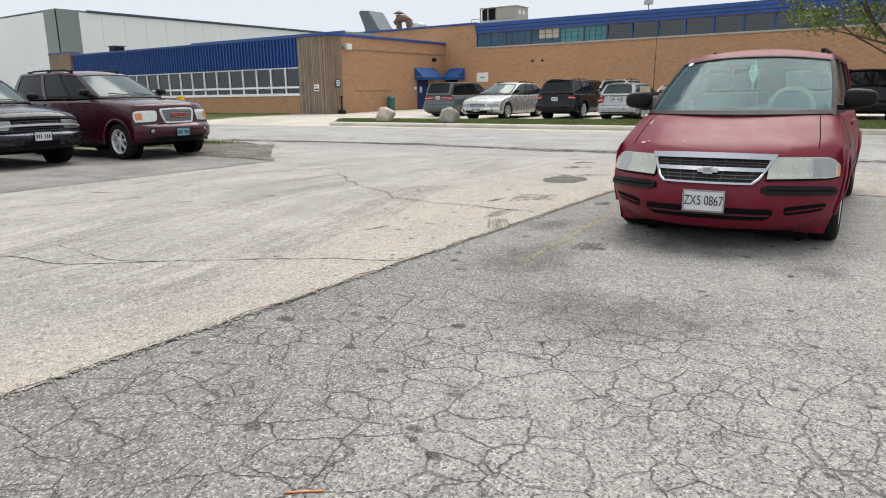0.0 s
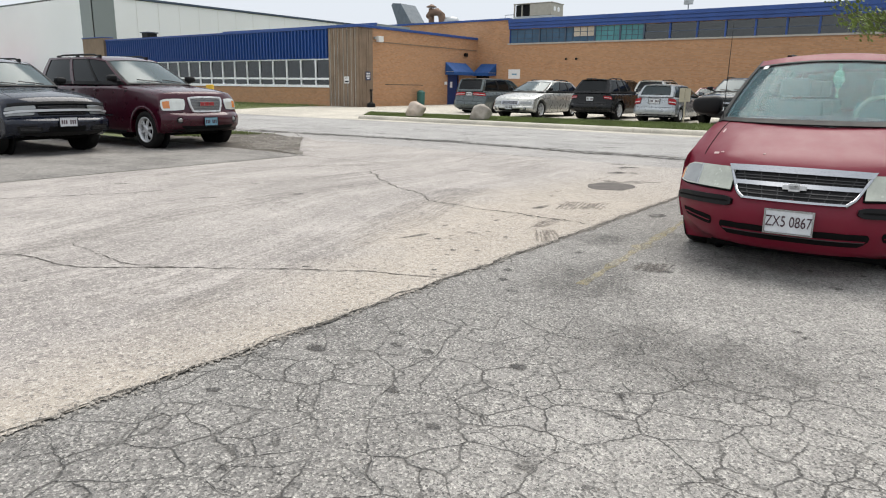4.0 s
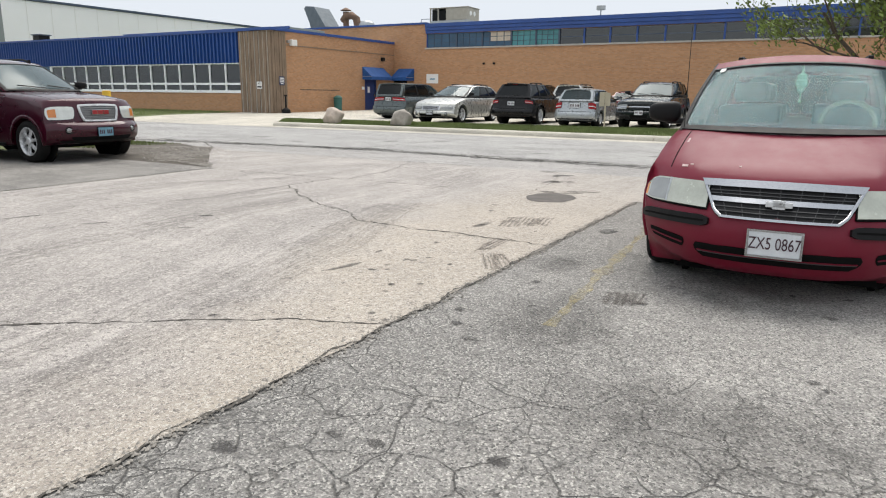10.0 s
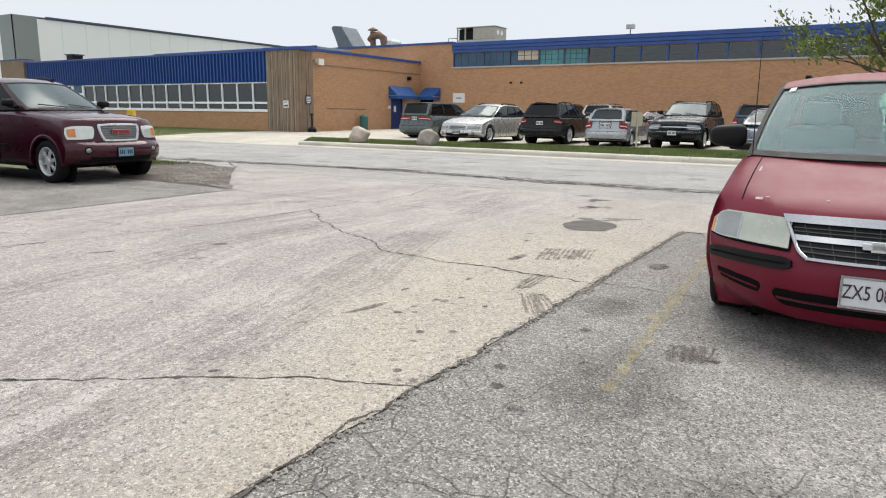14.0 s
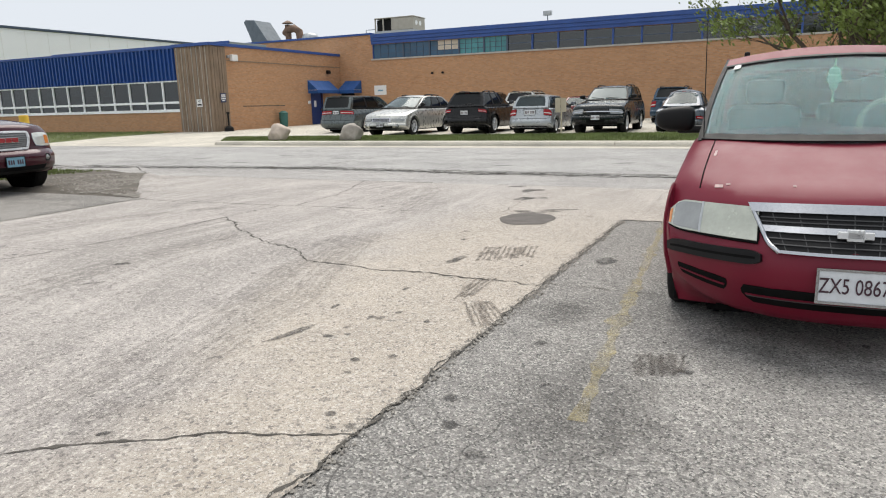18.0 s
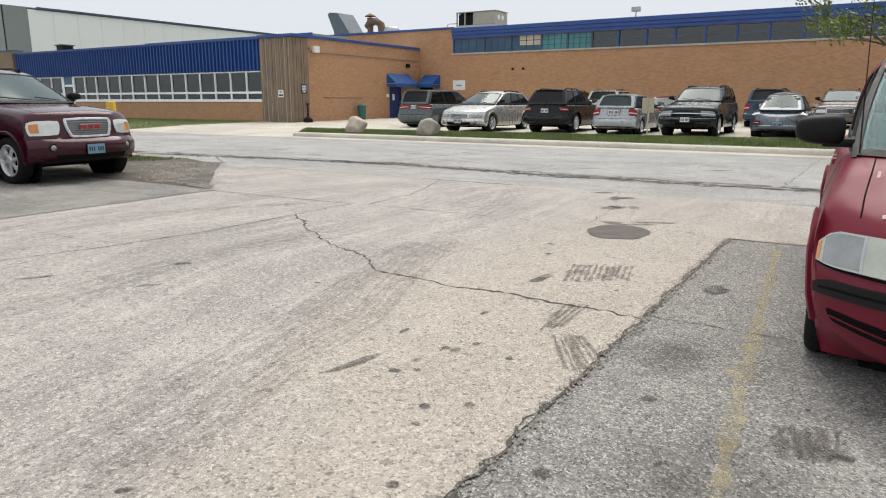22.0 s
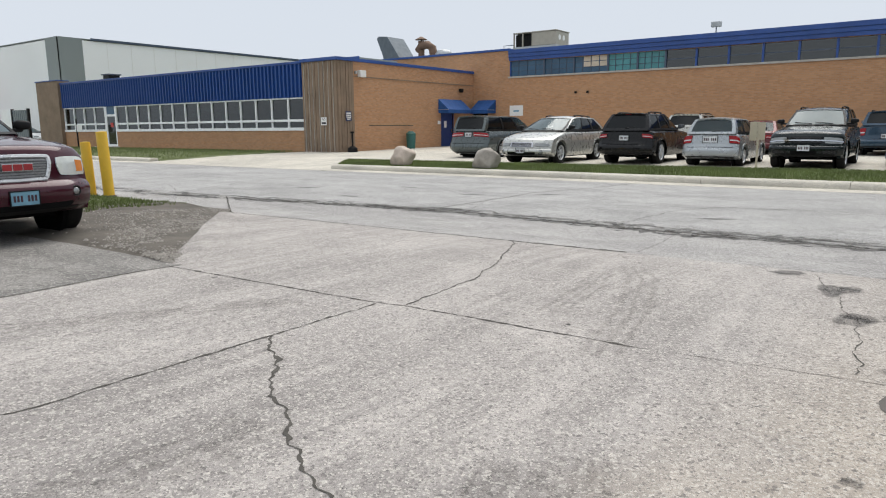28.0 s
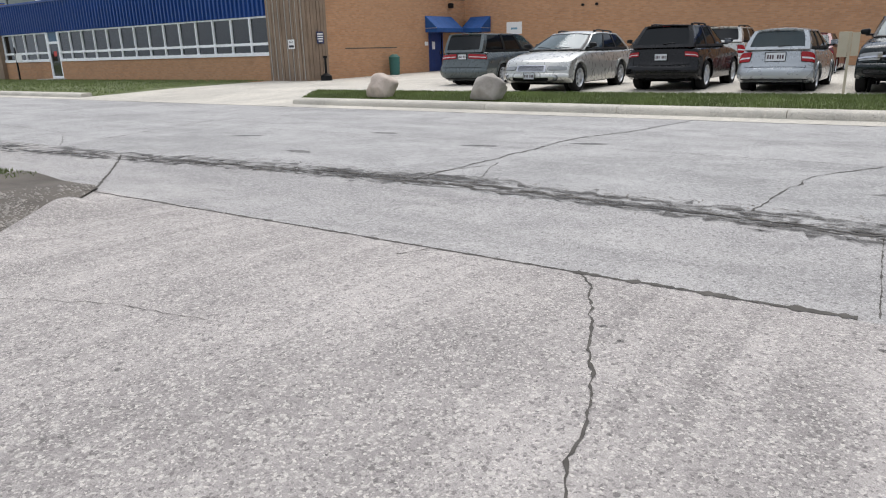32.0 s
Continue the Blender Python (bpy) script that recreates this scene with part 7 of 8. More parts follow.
def grille(ob, c, v, w0, w1, bars, frame=CHROME, mesh=BLACK):
    back = part("grille", sheet(c.front, span(-v, v, 12), span(w0, w1, 3), 0.006, 0.02), mesh, ob, smooth=True)
    step = (w1 - w0) / (bars + 1)
    for k in range(bars):
        z = w0 + step * (k + 1)
        part("grille_bar", sheet(c.front, span(-v, v, 12), [z - step * 0.16, z + step * 0.16], 0.016, 0.015), frame, back, smooth=True)
    for a, b, lo, hi in ((-v - 0.03, v + 0.03, w1 - 0.006, w1 + 0.05), (-v - 0.02, v + 0.02, w0 - 0.03, w0 + 0.004), (-v - 0.04, -v + 0.01, w0 - 0.02, w1), (v - 0.01, v + 0.04, w0 - 0.02, w1)):
        part("grille_surround", sheet(c.front, span(a, b, 12), span(lo, hi, 2), 0.022, 0.03), frame, back, smooth=True, angle=40)
    return back


def band_on(ob, c, name, v0, v1, w0, w1, material, side="front", out=0.012, thick=0.03):
    f = c.front if side == "front" else c.rear
    return part(name, sheet(f, span(v0, v1, 12), span(w0, w1, 3), out, thick), material, ob, smooth=True, angle=40)


def tail_lamps(ob, c, v0, v1, w0, w1, out=0.012, mate=(0.05, 0.95, 0.30, 0.46)):
    lamp_field(ob, c, ((v0, w0), (v1, w0), (v1, w1), (v0, w1)), "tail_lamp", LAMP_RED, "rear", out, 0.22, None, None, mate)
    bumper(ob, c, 0.06, 0.44, 0.05, c.p["paint"], "rear", "rear_bumper")
    part("bumper_pad", sheet(c.rear, span(-0.90, 0.90, 14), [0.03, 0.09], 0.02, 0.03), BLACK, ob)
    a, b = c.back(0.05, 0.10), c.back(0.42, 0.16)
    part("rear_wiper", tube([(a[0] - 0.02, a[1], a[2]), (b[0] - 0.02, b[1], b[2])], 0.009, 5), BLACK, ob)


def front_plate(ob, c, w, style="white", text="", drop=0.0, size=(0.305, 0.155)):
    q = c.front(0.0, w)
    plate_parts(ob, pose(q[0] + 0.02, q[1], q[2] + drop, 0, 0, 0), style, text, size=size)


def rear_plate(ob, c, w, style="white", size=(0.305, 0.155)):
    q = c.rear(0.0, w)
    plate_parts(ob, pose(q[0] - 0.02, q[1], q[2], 0, 0, 180), style, size=size)


def wipers(ob, c):
    for v in (-0.45, 0.25):
        a, b = c.screen(v + 0.35, 0.05), c.screen(v - 0.25, 0.14)
        part("wiper", tube([(a[0] + 0.02, a[1], a[2] + 0.01), (b[0] + 0.025, b[1], b[2] + 0.015)], 0.010, 5), BLACK, ob)


LOT = 0.11
# maroon minivan by the driveway
van, c = make_car("minivan", "maroon minivan with hazed headlamps and chrome grille parked on asphalt", "minivan", van_params(glass=SCREEN_VAN), pose(6.28, -2.72 + 4.75 / 2, -0.01, 0, 0, -88))
for s in (-1, 1):
    def lens(a, t, s=s):
        """The lamp glass: its top edge falls towards the grille, its outer end is rounded."""
        k = a if s > 0 else 1 - a
        lo, hi = 0.715 - 0.035 * (1 - k), 0.945 + 0.040 * k
        end = max(0.0, (k - 0.82) / 0.18)
        lo, hi = lo + 0.05 * end ** 2, hi - 0.07 * end ** 2
        return c.front(s * (0.475 + (0.515 - 0.02 * t * (1 - k)) * k), min(0.985, lo + (hi - lo) * t))

    lamp = part("headlamp", sheet(lens, span(0.0, 1.0, 12), span(0.0, 1.0, 6), 0.016, 0.03), LAMP_HAZE, van, smooth=True, angle=40)
    part("lamp_bead", rim_of(lens, 0.007, 0.008), RECESS_DARK, lamp, smooth=True)
    k0, k1 = (0.60, 0.625) if s > 0 else (0.375, 0.40)
    part("lamp_divider", sheet(lens, [k0, k1], span(0.0, 1.0, 6), 0.0175, 0.01), GALV, lamp)
    k0, k1 = (0.968, 0.996) if s > 0 else (0.004, 0.032)
    part("indicator", sheet(lens, span(k0, k1, 2), span(0.08, 0.86, 4), 0.018, 0.01), LAMP_AMBER, lamp, smooth=True)
    k0, k1 = (0.625, 0.94) if s > 0 else (0.06, 0.375)
    part("side_lamp", sheet(lens, span(k0, k1, 6), span(0.06, 0.94, 4), 0.0175, 0.004), LAMP_GREY, lamp, "clearer grey outer lens", smooth=True)


def tapered(s, t):
    """The grille opening: wider at its top, with a bowed lower edge."""
    return c.front(s * (0.78 + 0.22 * t), 0.655 + 0.30 * t - 0.03 * (1 - t) * (1 - s * s))


g = part("grille", sheet(tapered, span(-0.505, 0.505, 14), span(0.0, 1.0, 5), 0.004, 0.02), BLACK, van, smooth=True)
part("grille_bar", sheet(tapered, span(-0.50, 0.50, 14), span(0.40, 0.55, 2), 0.018, 0.02), CHROME, g, smooth=True, angle=40)
for t in (0.13, 0.26, 0.66, 0.76):
    part("grille_slat", sheet(tapered, span(-0.50, 0.50, 14), [t - 0.012, t + 0.012], 0.010, 0.015), GRILLE_DARK, g, smooth=True)
for k in range(-3, 4):
    for t0, t1 in ((0.02, 0.4), (0.55, 0.85)):
        part("grille_rib", sheet(tapered, [k * 0.14 - 0.003, k * 0.14 + 0.003], [t0, t1], 0.007, 0.01), GRILLE_DARK, g)
for s0, s1, t0, t1 in ((-0.525, 0.525, 0.85, 1.07), (-0.475, 0.475, -0.06, 0.02)):
    part("grille_surround", sheet(tapered, span(s0, s1, 14), span(t0, t1, 3), 0.024, 0.03), CHROME, g, smooth=True, angle=40)
for s in (-1, 1):
    pts = [Vector(tapered(s * (0.515 - 0.045 * max(0.0, (0.22 - t) / 0.26) ** 1.6), t)) + Vector((0.014, 0, 0)) for t in span(0.92, -0.035, 14)]
    part("grille_surround", tube(pts, 0.013, 8), CHROME, g, smooth=True)
q = tapered(0, 0.47)
for a, b in ((0.075, 0.017), (0.036, 0.028)):
    part("badge", box(-0.01, 0.012, -a, a, -b, b, 0.004), RIM_BRIGHT, g, m=pose(q[0] + 0.035, 0, q[2]))
for s in (-1, 1):
    def strip(a, t, s=s):
        k = a if s > 0 else 1 - a
        half_h = 0.062 * math.sqrt(max(0.0, 1 - max(0.0, (0.14 - k) / 0.16, (k - 0.9) / 0.13) ** 2))
        return c.front(s * (0.45 + 0.54 * k), 0.555 + half_h * (2 * t - 1))

    rub = part("bumper_strip", sheet(strip, span(0.0, 1.0, 16), span(0.0, 1.0, 4), 0.024, 0.05), BLACK, van, smooth=True, angle=40)
    part("strip_groove", sheet(strip, span(0.05, 0.95, 14), [0.40, 0.58], 0.026, 0.01), RECESS_DARK, rub, smooth=True)
    # intakes are flat sheets, their recess shade put into the near-black
    quad = ((0.655, 0.205), (0.93, 0.265), (0.955, 0.385), (0.635, 0.325))
    f = rounded(c, quad if s > 0 else mirrored(quad), 0.3)
    slot = part("air_intake", sheet(f, span(0, 1, 10), span(0, 1, 4), 0.004, 0.012), RECESS_DARK, van, smooth=True)
    part("intake_bar", sheet(f, span(0.04, 0.96, 10), [0.44, 0.54], 0.010, 0.012), P_MAROON, slot, smooth=True)
f = rounded(c, ((-0.53, 0.135), (0.53, 0.135), (0.59, 0.30), (-0.59, 0.30)), 0.25)
slot = part("air_intake", sheet(f, span(0, 1, 20), span(0, 1, 4), 0.004, 0.012), RECESS_DARK, van, smooth=True)
part("intake_bar", sheet(f, span(0.02, 0.98, 20), [0.40, 0.48], 0.010, 0.012), GRILLE_DARK, slot, smooth=True)
part("intake_lip", sheet(f, span(0.02, 0.98, 20), [0.48, 0.53], 0.012, 0.012), P_MAROON, slot, smooth=True)
# near-black panel added under the bumper to block light and pass for shade
part("shade_dam", box(-0.03, 0.03, -0.60, 0.60, 0.10, 0.25, 0.01), RECESS_DARK, van, m=pose(2.375 - 0.50, 0, 0))
for s in (-1, 1):
    part("splash_guard", box(-0.02, 0.02, -0.12, 0.12, 0.12, 0.3, 0.01), RECESS_DARK, van, m=pose(2.375 - 0.60, s * 0.72, 0))
front_plate(van, c, 0.385, text="ZX5 0867", size=(0.29, 0.148))
q = c.lower(1.0, -0.93, 1.0)
part("antenna", tube([q, (q[0] - 0.06, q[1] - 0.01, q[2] + 0.4), (q[0] - 0.12, q[1] - 0.02, q[2] + 0.8)], 0.004, 6, taper=0.5), BLACK, van)
hook = c.screen(0.0, 0.88)
bm = tube([(hook[0] - 0.06, 0.02, hook[2]), (hook[0] - 0.06, 0.02, hook[2] - 0.3)], 0.004, 5)
for dz, r in ((0.10, 0.035), (0.15, 0.045), (0.20, 0.025), (0.29, 0.012)):
    before = len(bm.verts)
    lathe([(0.005, -r), (r, -r * 0.4), (r, r * 0.4), (0.005, r)], 10, bm=bm)
    for w in list(bm.verts)[before:]:
        w.co += Vector((hook[0] - 0.06, 0.02, hook[2] - dz))
part("hanging_trinket", bm, TRINKET, van, "pale green trinket on the mirror")
part("sticker", sheet(c.screen, span(-0.88, -0.82, 4), span(0.83, 0.88, 3), 0.004, 0.004), SIGN_WHITE, van)
for d, v, w, h in ((0.07, -0.72, 0.03, 0.014), (0.09, -0.67, 0.015, 0.008), (0.60, -0.80, 0.010, 0.05), (0.08, -0.30, 0.010, 0.006)):
    part("paint_chip", sheet(c.bonnet, [v - w, v, v + w * 0.6], [d - h, d + h * 0.2, d + h], 0.0015, 0.003), PRIMER, van, "pale patch where the paint has flaked")

# wine-red SUV across the driveway
envoy, c = make_car("suv", "dark wine-red SUV with chrome mesh grille and alloy wheels", "SUV", suv_params(
    size=(5.28, 1.9, 1.87), front=0.80, base=3.27, paint=P_WINE, rows=3, rub=(0.36, 0.41, P_WINE), wheel=0.37, rim=RIM_BRIGHT,
    top=[(0, 1.12), (0.08, 1.14), (0.5, 1.19), (1.2, 1.245), (1.7, 1.275), (2.0, 1.28), (2.8, 1.28), (5.28, 1.27)],
    nose=[(0.25, 0.12), (0.4, 0.03), (0.60, 0.0), (0.72, 0.04), (0.95, 0.07), (1.05, 0.12)], round=(0.25, 2.8), mirror_out=0.045,
    cabin=dict(screen=(1.62, 1.1), screen_top=2.52, back=(5.14, 1.1), back_top=4.85, belt=1.275, roof=0.74, bow=0.24, drop=0.06, dip=0.07, cowl=0.11,
               pillars=[(0.0, 0.025), (0.245, 0.27), (0.52, 0.56), (0.94, 1.0)], dark=(1,), tint=0, wide=0.95),
    doors=(1.72, 2.68, 3.7), handles=(2.52, 3.5)), pose(-7.78, 0.63, 0.005, 0, 0, 2))
bumper(envoy, c, 0.07, 0.535, 0.07, P_WINE)
lamp_field(envoy, c, ((0.535, 0.60), (0.96, 0.61), (0.985, 0.945), (0.505, 0.91)), "headlamp", LAMP_CLEAR, "front", 0.012, 0.35, CHROME, (0.66, 0.93, 0.18, 0.82))
quad = ((-0.36, 0.545), (0.36, 0.545), (0.445, 0.935), (-0.445, 0.935))
f = rounded(c, quad, 0.22)
g = part("grille", sheet(f, span(0, 1, 16), span(0, 1, 6), 0.008, 0.02), GRILLE_MESH, envoy, smooth=True)
part("grille_surround", rim_of(f, 0.024, 0.012, 14), RIM_BRIGHT, g, smooth=True)
part("grille_surround", sheet(f, span(0.0, 1.0, 16), [0.93, 1.04], 0.03, 0.03), RIM_BRIGHT, g, smooth=True)
for k in range(1, 9):
    part("grille_wire", sheet(f, span(0.03, 0.97, 12), [k / 9 - 0.012, k / 9 + 0.012], 0.012, 0.01), GRILLE_DARK, g)
q = c.front(0, 0.76)
for k in range(3):
    y = (k - 1) * 0.112
    badge = part("badge", box(-0.01, 0.02, y - 0.050, y + 0.050, -0.036, 0.036, 0.006), BADGE_RED, g, m=pose(q[0] + 0.03, 0, q[2]))
    part("badge_edge", box(-0.01, 0.014, y - 0.060, y + 0.060, -0.046, 0.046, 0.006), CHROME, badge)
part("air_intake", sheet(rounded(c, ((-0.60, 0.075), (0.60, 0.075), (0.66, 0.20), (-0.66, 0.20)), 0.25), span(0, 1, 14), span(0, 1, 4), 0.062, 0.03), RECESS_DARK, envoy, smooth=True)
part("lower_lip", sheet(c.front, span(-0.80, 0.80, 14), [0.0, 0.07], 0.012, 0.04), BLACK, envoy, smooth=True)
for s in (-1, 1):
    p = c.flank(s)
    lim = (1.85, 3.75) if s > 0 else (c.L - 3.75, c.L - 1.85)
    part("side_moulding", sheet(p, span(lim[0], lim[1], 10), [0.36, 0.40], 0.016, 0.02), CHROME, envoy, smooth=True)
    part("running_board", box(c.L / 2 - 4.1, c.L / 2 - 1.45, min(s * 0.80, s * 0.97), max(s * 0.80, s * 0.97), 0.27, 0.33, 0.02), BLACK, envoy, smooth=True)
fog_lamps(envoy, c, 0.70, 0.33, 0.045, 0.075)
q = c.front(0.0, 0.27)
plate_parts(envoy, pose(q[0] + 0.085, 0, q[2]), "blue")
wipers(envoy, c)

# dark blue SUV beside it
blue, c = make_car("suv", "dark navy SUV with silver grille bar", "SUV", suv_params(paint=P_NAVY), pose(-8.10, -1.96, 0.005, 0, 0, 2))


def split_nose(ob, c, bar, deflector=False):
    """Lamps over and under a bright bar, a dark grille and a deep bumper with pods beside the plate."""
    bumper(ob, c, 0.10, 0.56, 0.075, c.p["paint"])
    back = part("grille", sheet(rounded(c, ((-0.46, 0.60), (0.46, 0.60), (0.50, 0.905), (-0.50, 0.905)), 0.1), span(0, 1, 14), span(0, 1, 5), 0.006, 0.02), RECESS_DARK, ob, smooth=True)
    for w in (0.65, 0.82, 0.86):
        part("grille_slat", sheet(c.front, span(-0.46, 0.46, 12), [w - 0.008, w + 0.008], 0.012, 0.012), GRILLE_DARK, back)
    lamp_field(ob, c, ((0.49, 0.785), (0.97, 0.785), (0.975, 0.905), (0.50, 0.90)), "headlamp", LAMP_GREY, "front", 0.012, 0.3)
    lamp_field(ob, c, ((0.54, 0.615), (0.97, 0.625), (0.97, 0.71), (0.52, 0.71)), "headlamp", LAMP_GREY, "front", 0.010, 0.3)
    band_on(ob, c, "grille_bar", -0.975, 0.975, 0.712, 0.782, bar, out=0.032)
    if deflector:
        band_on(ob, c, "bonnet_deflector", -0.92, 0.92, 0.915, 0.985, BLACK, out=0.035)
    part("air_intake", sheet(rounded(c, ((-0.34, 0.11), (0.34, 0.11), (0.36, 0.30), (-0.36, 0.30)), 0.2), span(0, 1, 12), span(0, 1, 4), 0.078, 0.03), RECESS_DARK, ob, smooth=True)
    for q in (((0.46, 0.12), (0.82, 0.14), (0.84, 0.33), (0.46, 0.33)),):
        for quad in (q, mirrored(q)):
            f = rounded(c, quad, 0.2)
            pod = part("bumper_pod", sheet(f, span(0, 1, 8), span(0, 1, 5), 0.076, 0.03), BLACK, ob, smooth=True)
            for t in (0.3, 0.5, 0.7):
                part("pod_slat", sheet(f, span(0.1, 0.9, 6), [t - 0.04, t + 0.04], 0.081, 0.01), GRILLE_DARK, pod)
    part("lower_lip", sheet(c.front, span(-0.80, 0.80, 14), [0.0, 0.10], 0.015, 0.04), BLACK, ob, smooth=True)
    q = c.front(0.0, 0.40)
    plate_parts(ob, pose(q[0] + 0.095, 0, q[2]), "white")
    wipers(ob, c)


split_nose(blue, c, ALLOY, True)


def up(x, y, rear, yaw=0.0):
    """The pose of a car in the factory lot: its near end at y, tail or nose to the road."""
    return lambda length: pose(x, y + length / 2, LOT + 0.006, 0, 0, (90 if rear else -90) + yaw)


ody, c = make_car("minivan", "grey-green minivan with wide red tail lamps", "minivan", van_params(
    size=(5.1, 1.92, 1.69), front=0.95, base=3.0, paint=P_GREY, rack=None, bars=(), pale_seats=False, rub=None,
    top=[(0, 0.80), (0.5, 0.92), (1.2, 1.06), (1.6, 1.10), (5.1, 1.10)], tail=[(0.2, 0.06), (0.4, 0.0), (0.6, 0.0), (0.66, 0.08), (1.1, 0.12)],
    cabin=dict(screen=(1.25, 1.0), screen_top=2.15, back=(4.98, 1.0), back_top=4.74, belt=1.10, roof=0.77, bow=0.2, drop=0.07,
               pillars=[(0.0, 0.035), (0.30, 0.34), (0.62, 0.66), (0.95, 1.0)], dark=(1, 2), tint=1)), up(-12.05, 20.1, True)(5.1), "parked cars")
tail_lamps(ody, c, 0.27, 0.985, 0.79, 0.97, 0.02)
rear_plate(ody, c, 0.86)

pac, c = make_car("suv", "silver crossover with a chrome grille", "SUV", suv_params(
    size=(5.05, 1.98, 1.60), base=2.95, front=0.98, sill=0.24, paint=P_SILVER, wheel=0.36, rack=(0.2, 0.9),
    top=[(0, 0.80), (0.15, 0.86), (0.6, 0.96), (1.2, 1.05), (1.7, 1.09), (5.05, 1.09)], nose=[(0.2, 0.1), (0.4, 0.0), (0.58, 0.02), (0.8, 0.12), (0.9, 0.2)], round=(0.3, 3.2),
    tail=[(0.2, 0.06), (0.5, 0.0), (1.05, 0.1)],
    cabin=dict(screen=(1.50, 1.0), screen_top=2.45, back=(4.9, 1.0), back_top=4.30, belt=1.09, roof=0.70, bow=0.22, drop=0.07, slope=0.05,
               pillars=[(0.0, 0.035), (0.33, 0.36), (0.62, 0.65), (0.93, 1.0)], dark=(1, 2), tint=1)), up(-7.95, 17.2, False)(5.05), "parked cars")
bumper(pac, c, 0.06, 0.50, 0.06, P_SILVER)
lamp_field(pac, c, ((0.49, 0.655), (0.94, 0.70), (0.965, 0.90), (0.47, 0.885)), "headlamp", LAMP_GREY, "front", 0.012, 0.4, None, None, (0.1, 0.55, 0.15, 0.85))
grille(pac, c, 0.40, 0.60, 0.87, 5, CHROME, BLACK)
part("air_intake", sheet(rounded(c, ((-0.50, 0.10), (0.50, 0.10), (0.56, 0.26), (-0.56, 0.26)), 0.25), span(0, 1, 12), span(0, 1, 4), 0.064, 0.03), RECESS_DARK, pac, smooth=True)
part("lower_lip", sheet(c.front, span(-0.9, 0.9, 14), [0.0, 0.09], 0.02, 0.04), GRILLE_DARK, pac, smooth=True)
fog_lamps(pac, c, 0.72, 0.24, 0.05, 0.06)
q = c.front(0.0, 0.33)
plate_parts(pac, pose(q[0] + 0.085, 0, q[2]), "white")
wipers(pac, c)

x5, c = make_car("suv", "black SUV with red tail lamps", "SUV", suv_params(
    size=(4.67, 1.87, 1.64), base=2.82, front=0.85, paint=P_BLACK, wheel=0.37, sill=0.27, rack=(0.2, 0.85),
    top=[(0, 0.95), (0.10, 0.97), (0.5, 1.02), (1.2, 1.07), (1.6, 1.10), (4.67, 1.10)],
    cabin=dict(screen=(1.6, 1.1), screen_top=2.35, back=(4.55, 1.1), back_top=4.15, belt=1.10, roof=0.70, bow=0.2, drop=0.06,
               pillars=[(0.0, 0.04), (0.34, 0.38), (0.66, 0.70), (0.94, 1.0)], dark=(1, 2), tint=0, dark_back=True)), up(-4.95, 18.45, True)(4.67), "parked cars")
tail_lamps(x5, c, 0.66, 0.99, 0.76, 0.93)
rear_plate(x5, c, 0.72)

fitc, c = make_car("hatchback", "silver hatchback with red tail lamps", "car", suv_params(
    size=(4.05, 1.68, 1.46), base=2.45, front=0.8, paint=P_SILVER_BLUE, wheel=0.295, sill=0.2, rack=None, spokes=5,
    top=[(0, 0.72), (0.3, 0.80), (0.8, 0.93), (1.1, 0.97), (4.05, 1.0)], nose=[(0.15, 0.1), (0.4, 0.0), (0.6, 0.05), (0.8, 0.2)],
    tail=[(0.15, 0.08), (0.35, 0.0), (0.55, 0.0), (0.62, 0.05), (1.0, 0.12)],
    cabin=dict(screen=(0.72, 0.95), screen_top=1.75, back=(3.92, 0.95), back_top=3.62, belt=0.99, roof=0.72, bow=0.2, drop=0.08,
               pillars=[(0.0, 0.035), (0.38, 0.41), (0.70, 0.74), (0.94, 1.0)], dark=(1, 2)), doors=(1.15, 2.1, 3.0), handles=(2.0, 2.9)), up(-2.3, 18.5, True)(4.05), "parked cars")
tail_lamps(fitc, c, 0.68, 1.0, 0.66, 0.99, 0.02)
rear_plate(fitc, c, 0.80, size=(0.42, 0.19))

tb, c = make_car("suv", "dark green SUV with a silver grille bar", "SUV", suv_params(), up(0.28, 18.15, False)(4.87), "parked cars")
split_nose(tb, c, CHROME)

beetle, c = make_car("beetle_car", "grey-blue rounded small car with round tail lamps", "car", suv_params(
    size=(4.08, 1.73, 1.50), base=2.51, front=0.8, paint=P_BEETLE, wheel=0.315, sill=0.2, rack=None,
    top=[(0, 0.66), (0.35, 0.84), (0.8, 0.94), (1.1, 0.97), (3.0, 0.98), (3.5, 0.93), (3.85, 0.82), (4.08, 0.70)], nose=[(0.15, 0.1), (0.4, 0.0), (0.7, 0.12)],
    tail=[(0.15, 0.1), (0.38, 0.0), (0.55, 0.04), (0.8, 0.22)], round=(0.4, 2.4), round_rear=(0.40, 2.4), crown=0.10,
    cabin=dict(screen=(0.95, 0.95), screen_top=1.6, back=(3.55, 0.95), back_top=2.75, belt=0.94, roof=0.64, bow=0.2, back_bow=0.16, drop=0.12, taper=0.12,
               pillars=[(0.0, 0.04), (0.52, 0.56), (0.90, 1.0)], dark=(1,)), doors=(1.2, 2.5), handles=(2.3,), rows=2, pale_seats=True), up(2.95, 19.3, True)(4.08), "parked cars")
tail_lamps(beetle, c, 0.66, 0.92, 0.62, 0.85)
rear_plate(beetle, c, 0.50, "blue")
q = c.rear(0, 0.86)
part("badge", lathe([(0.06, 0), (0.06, 0.02)], 20, "x"), CHROME, beetle, m=pose(q[0] - 0.03, 0, q[2]))

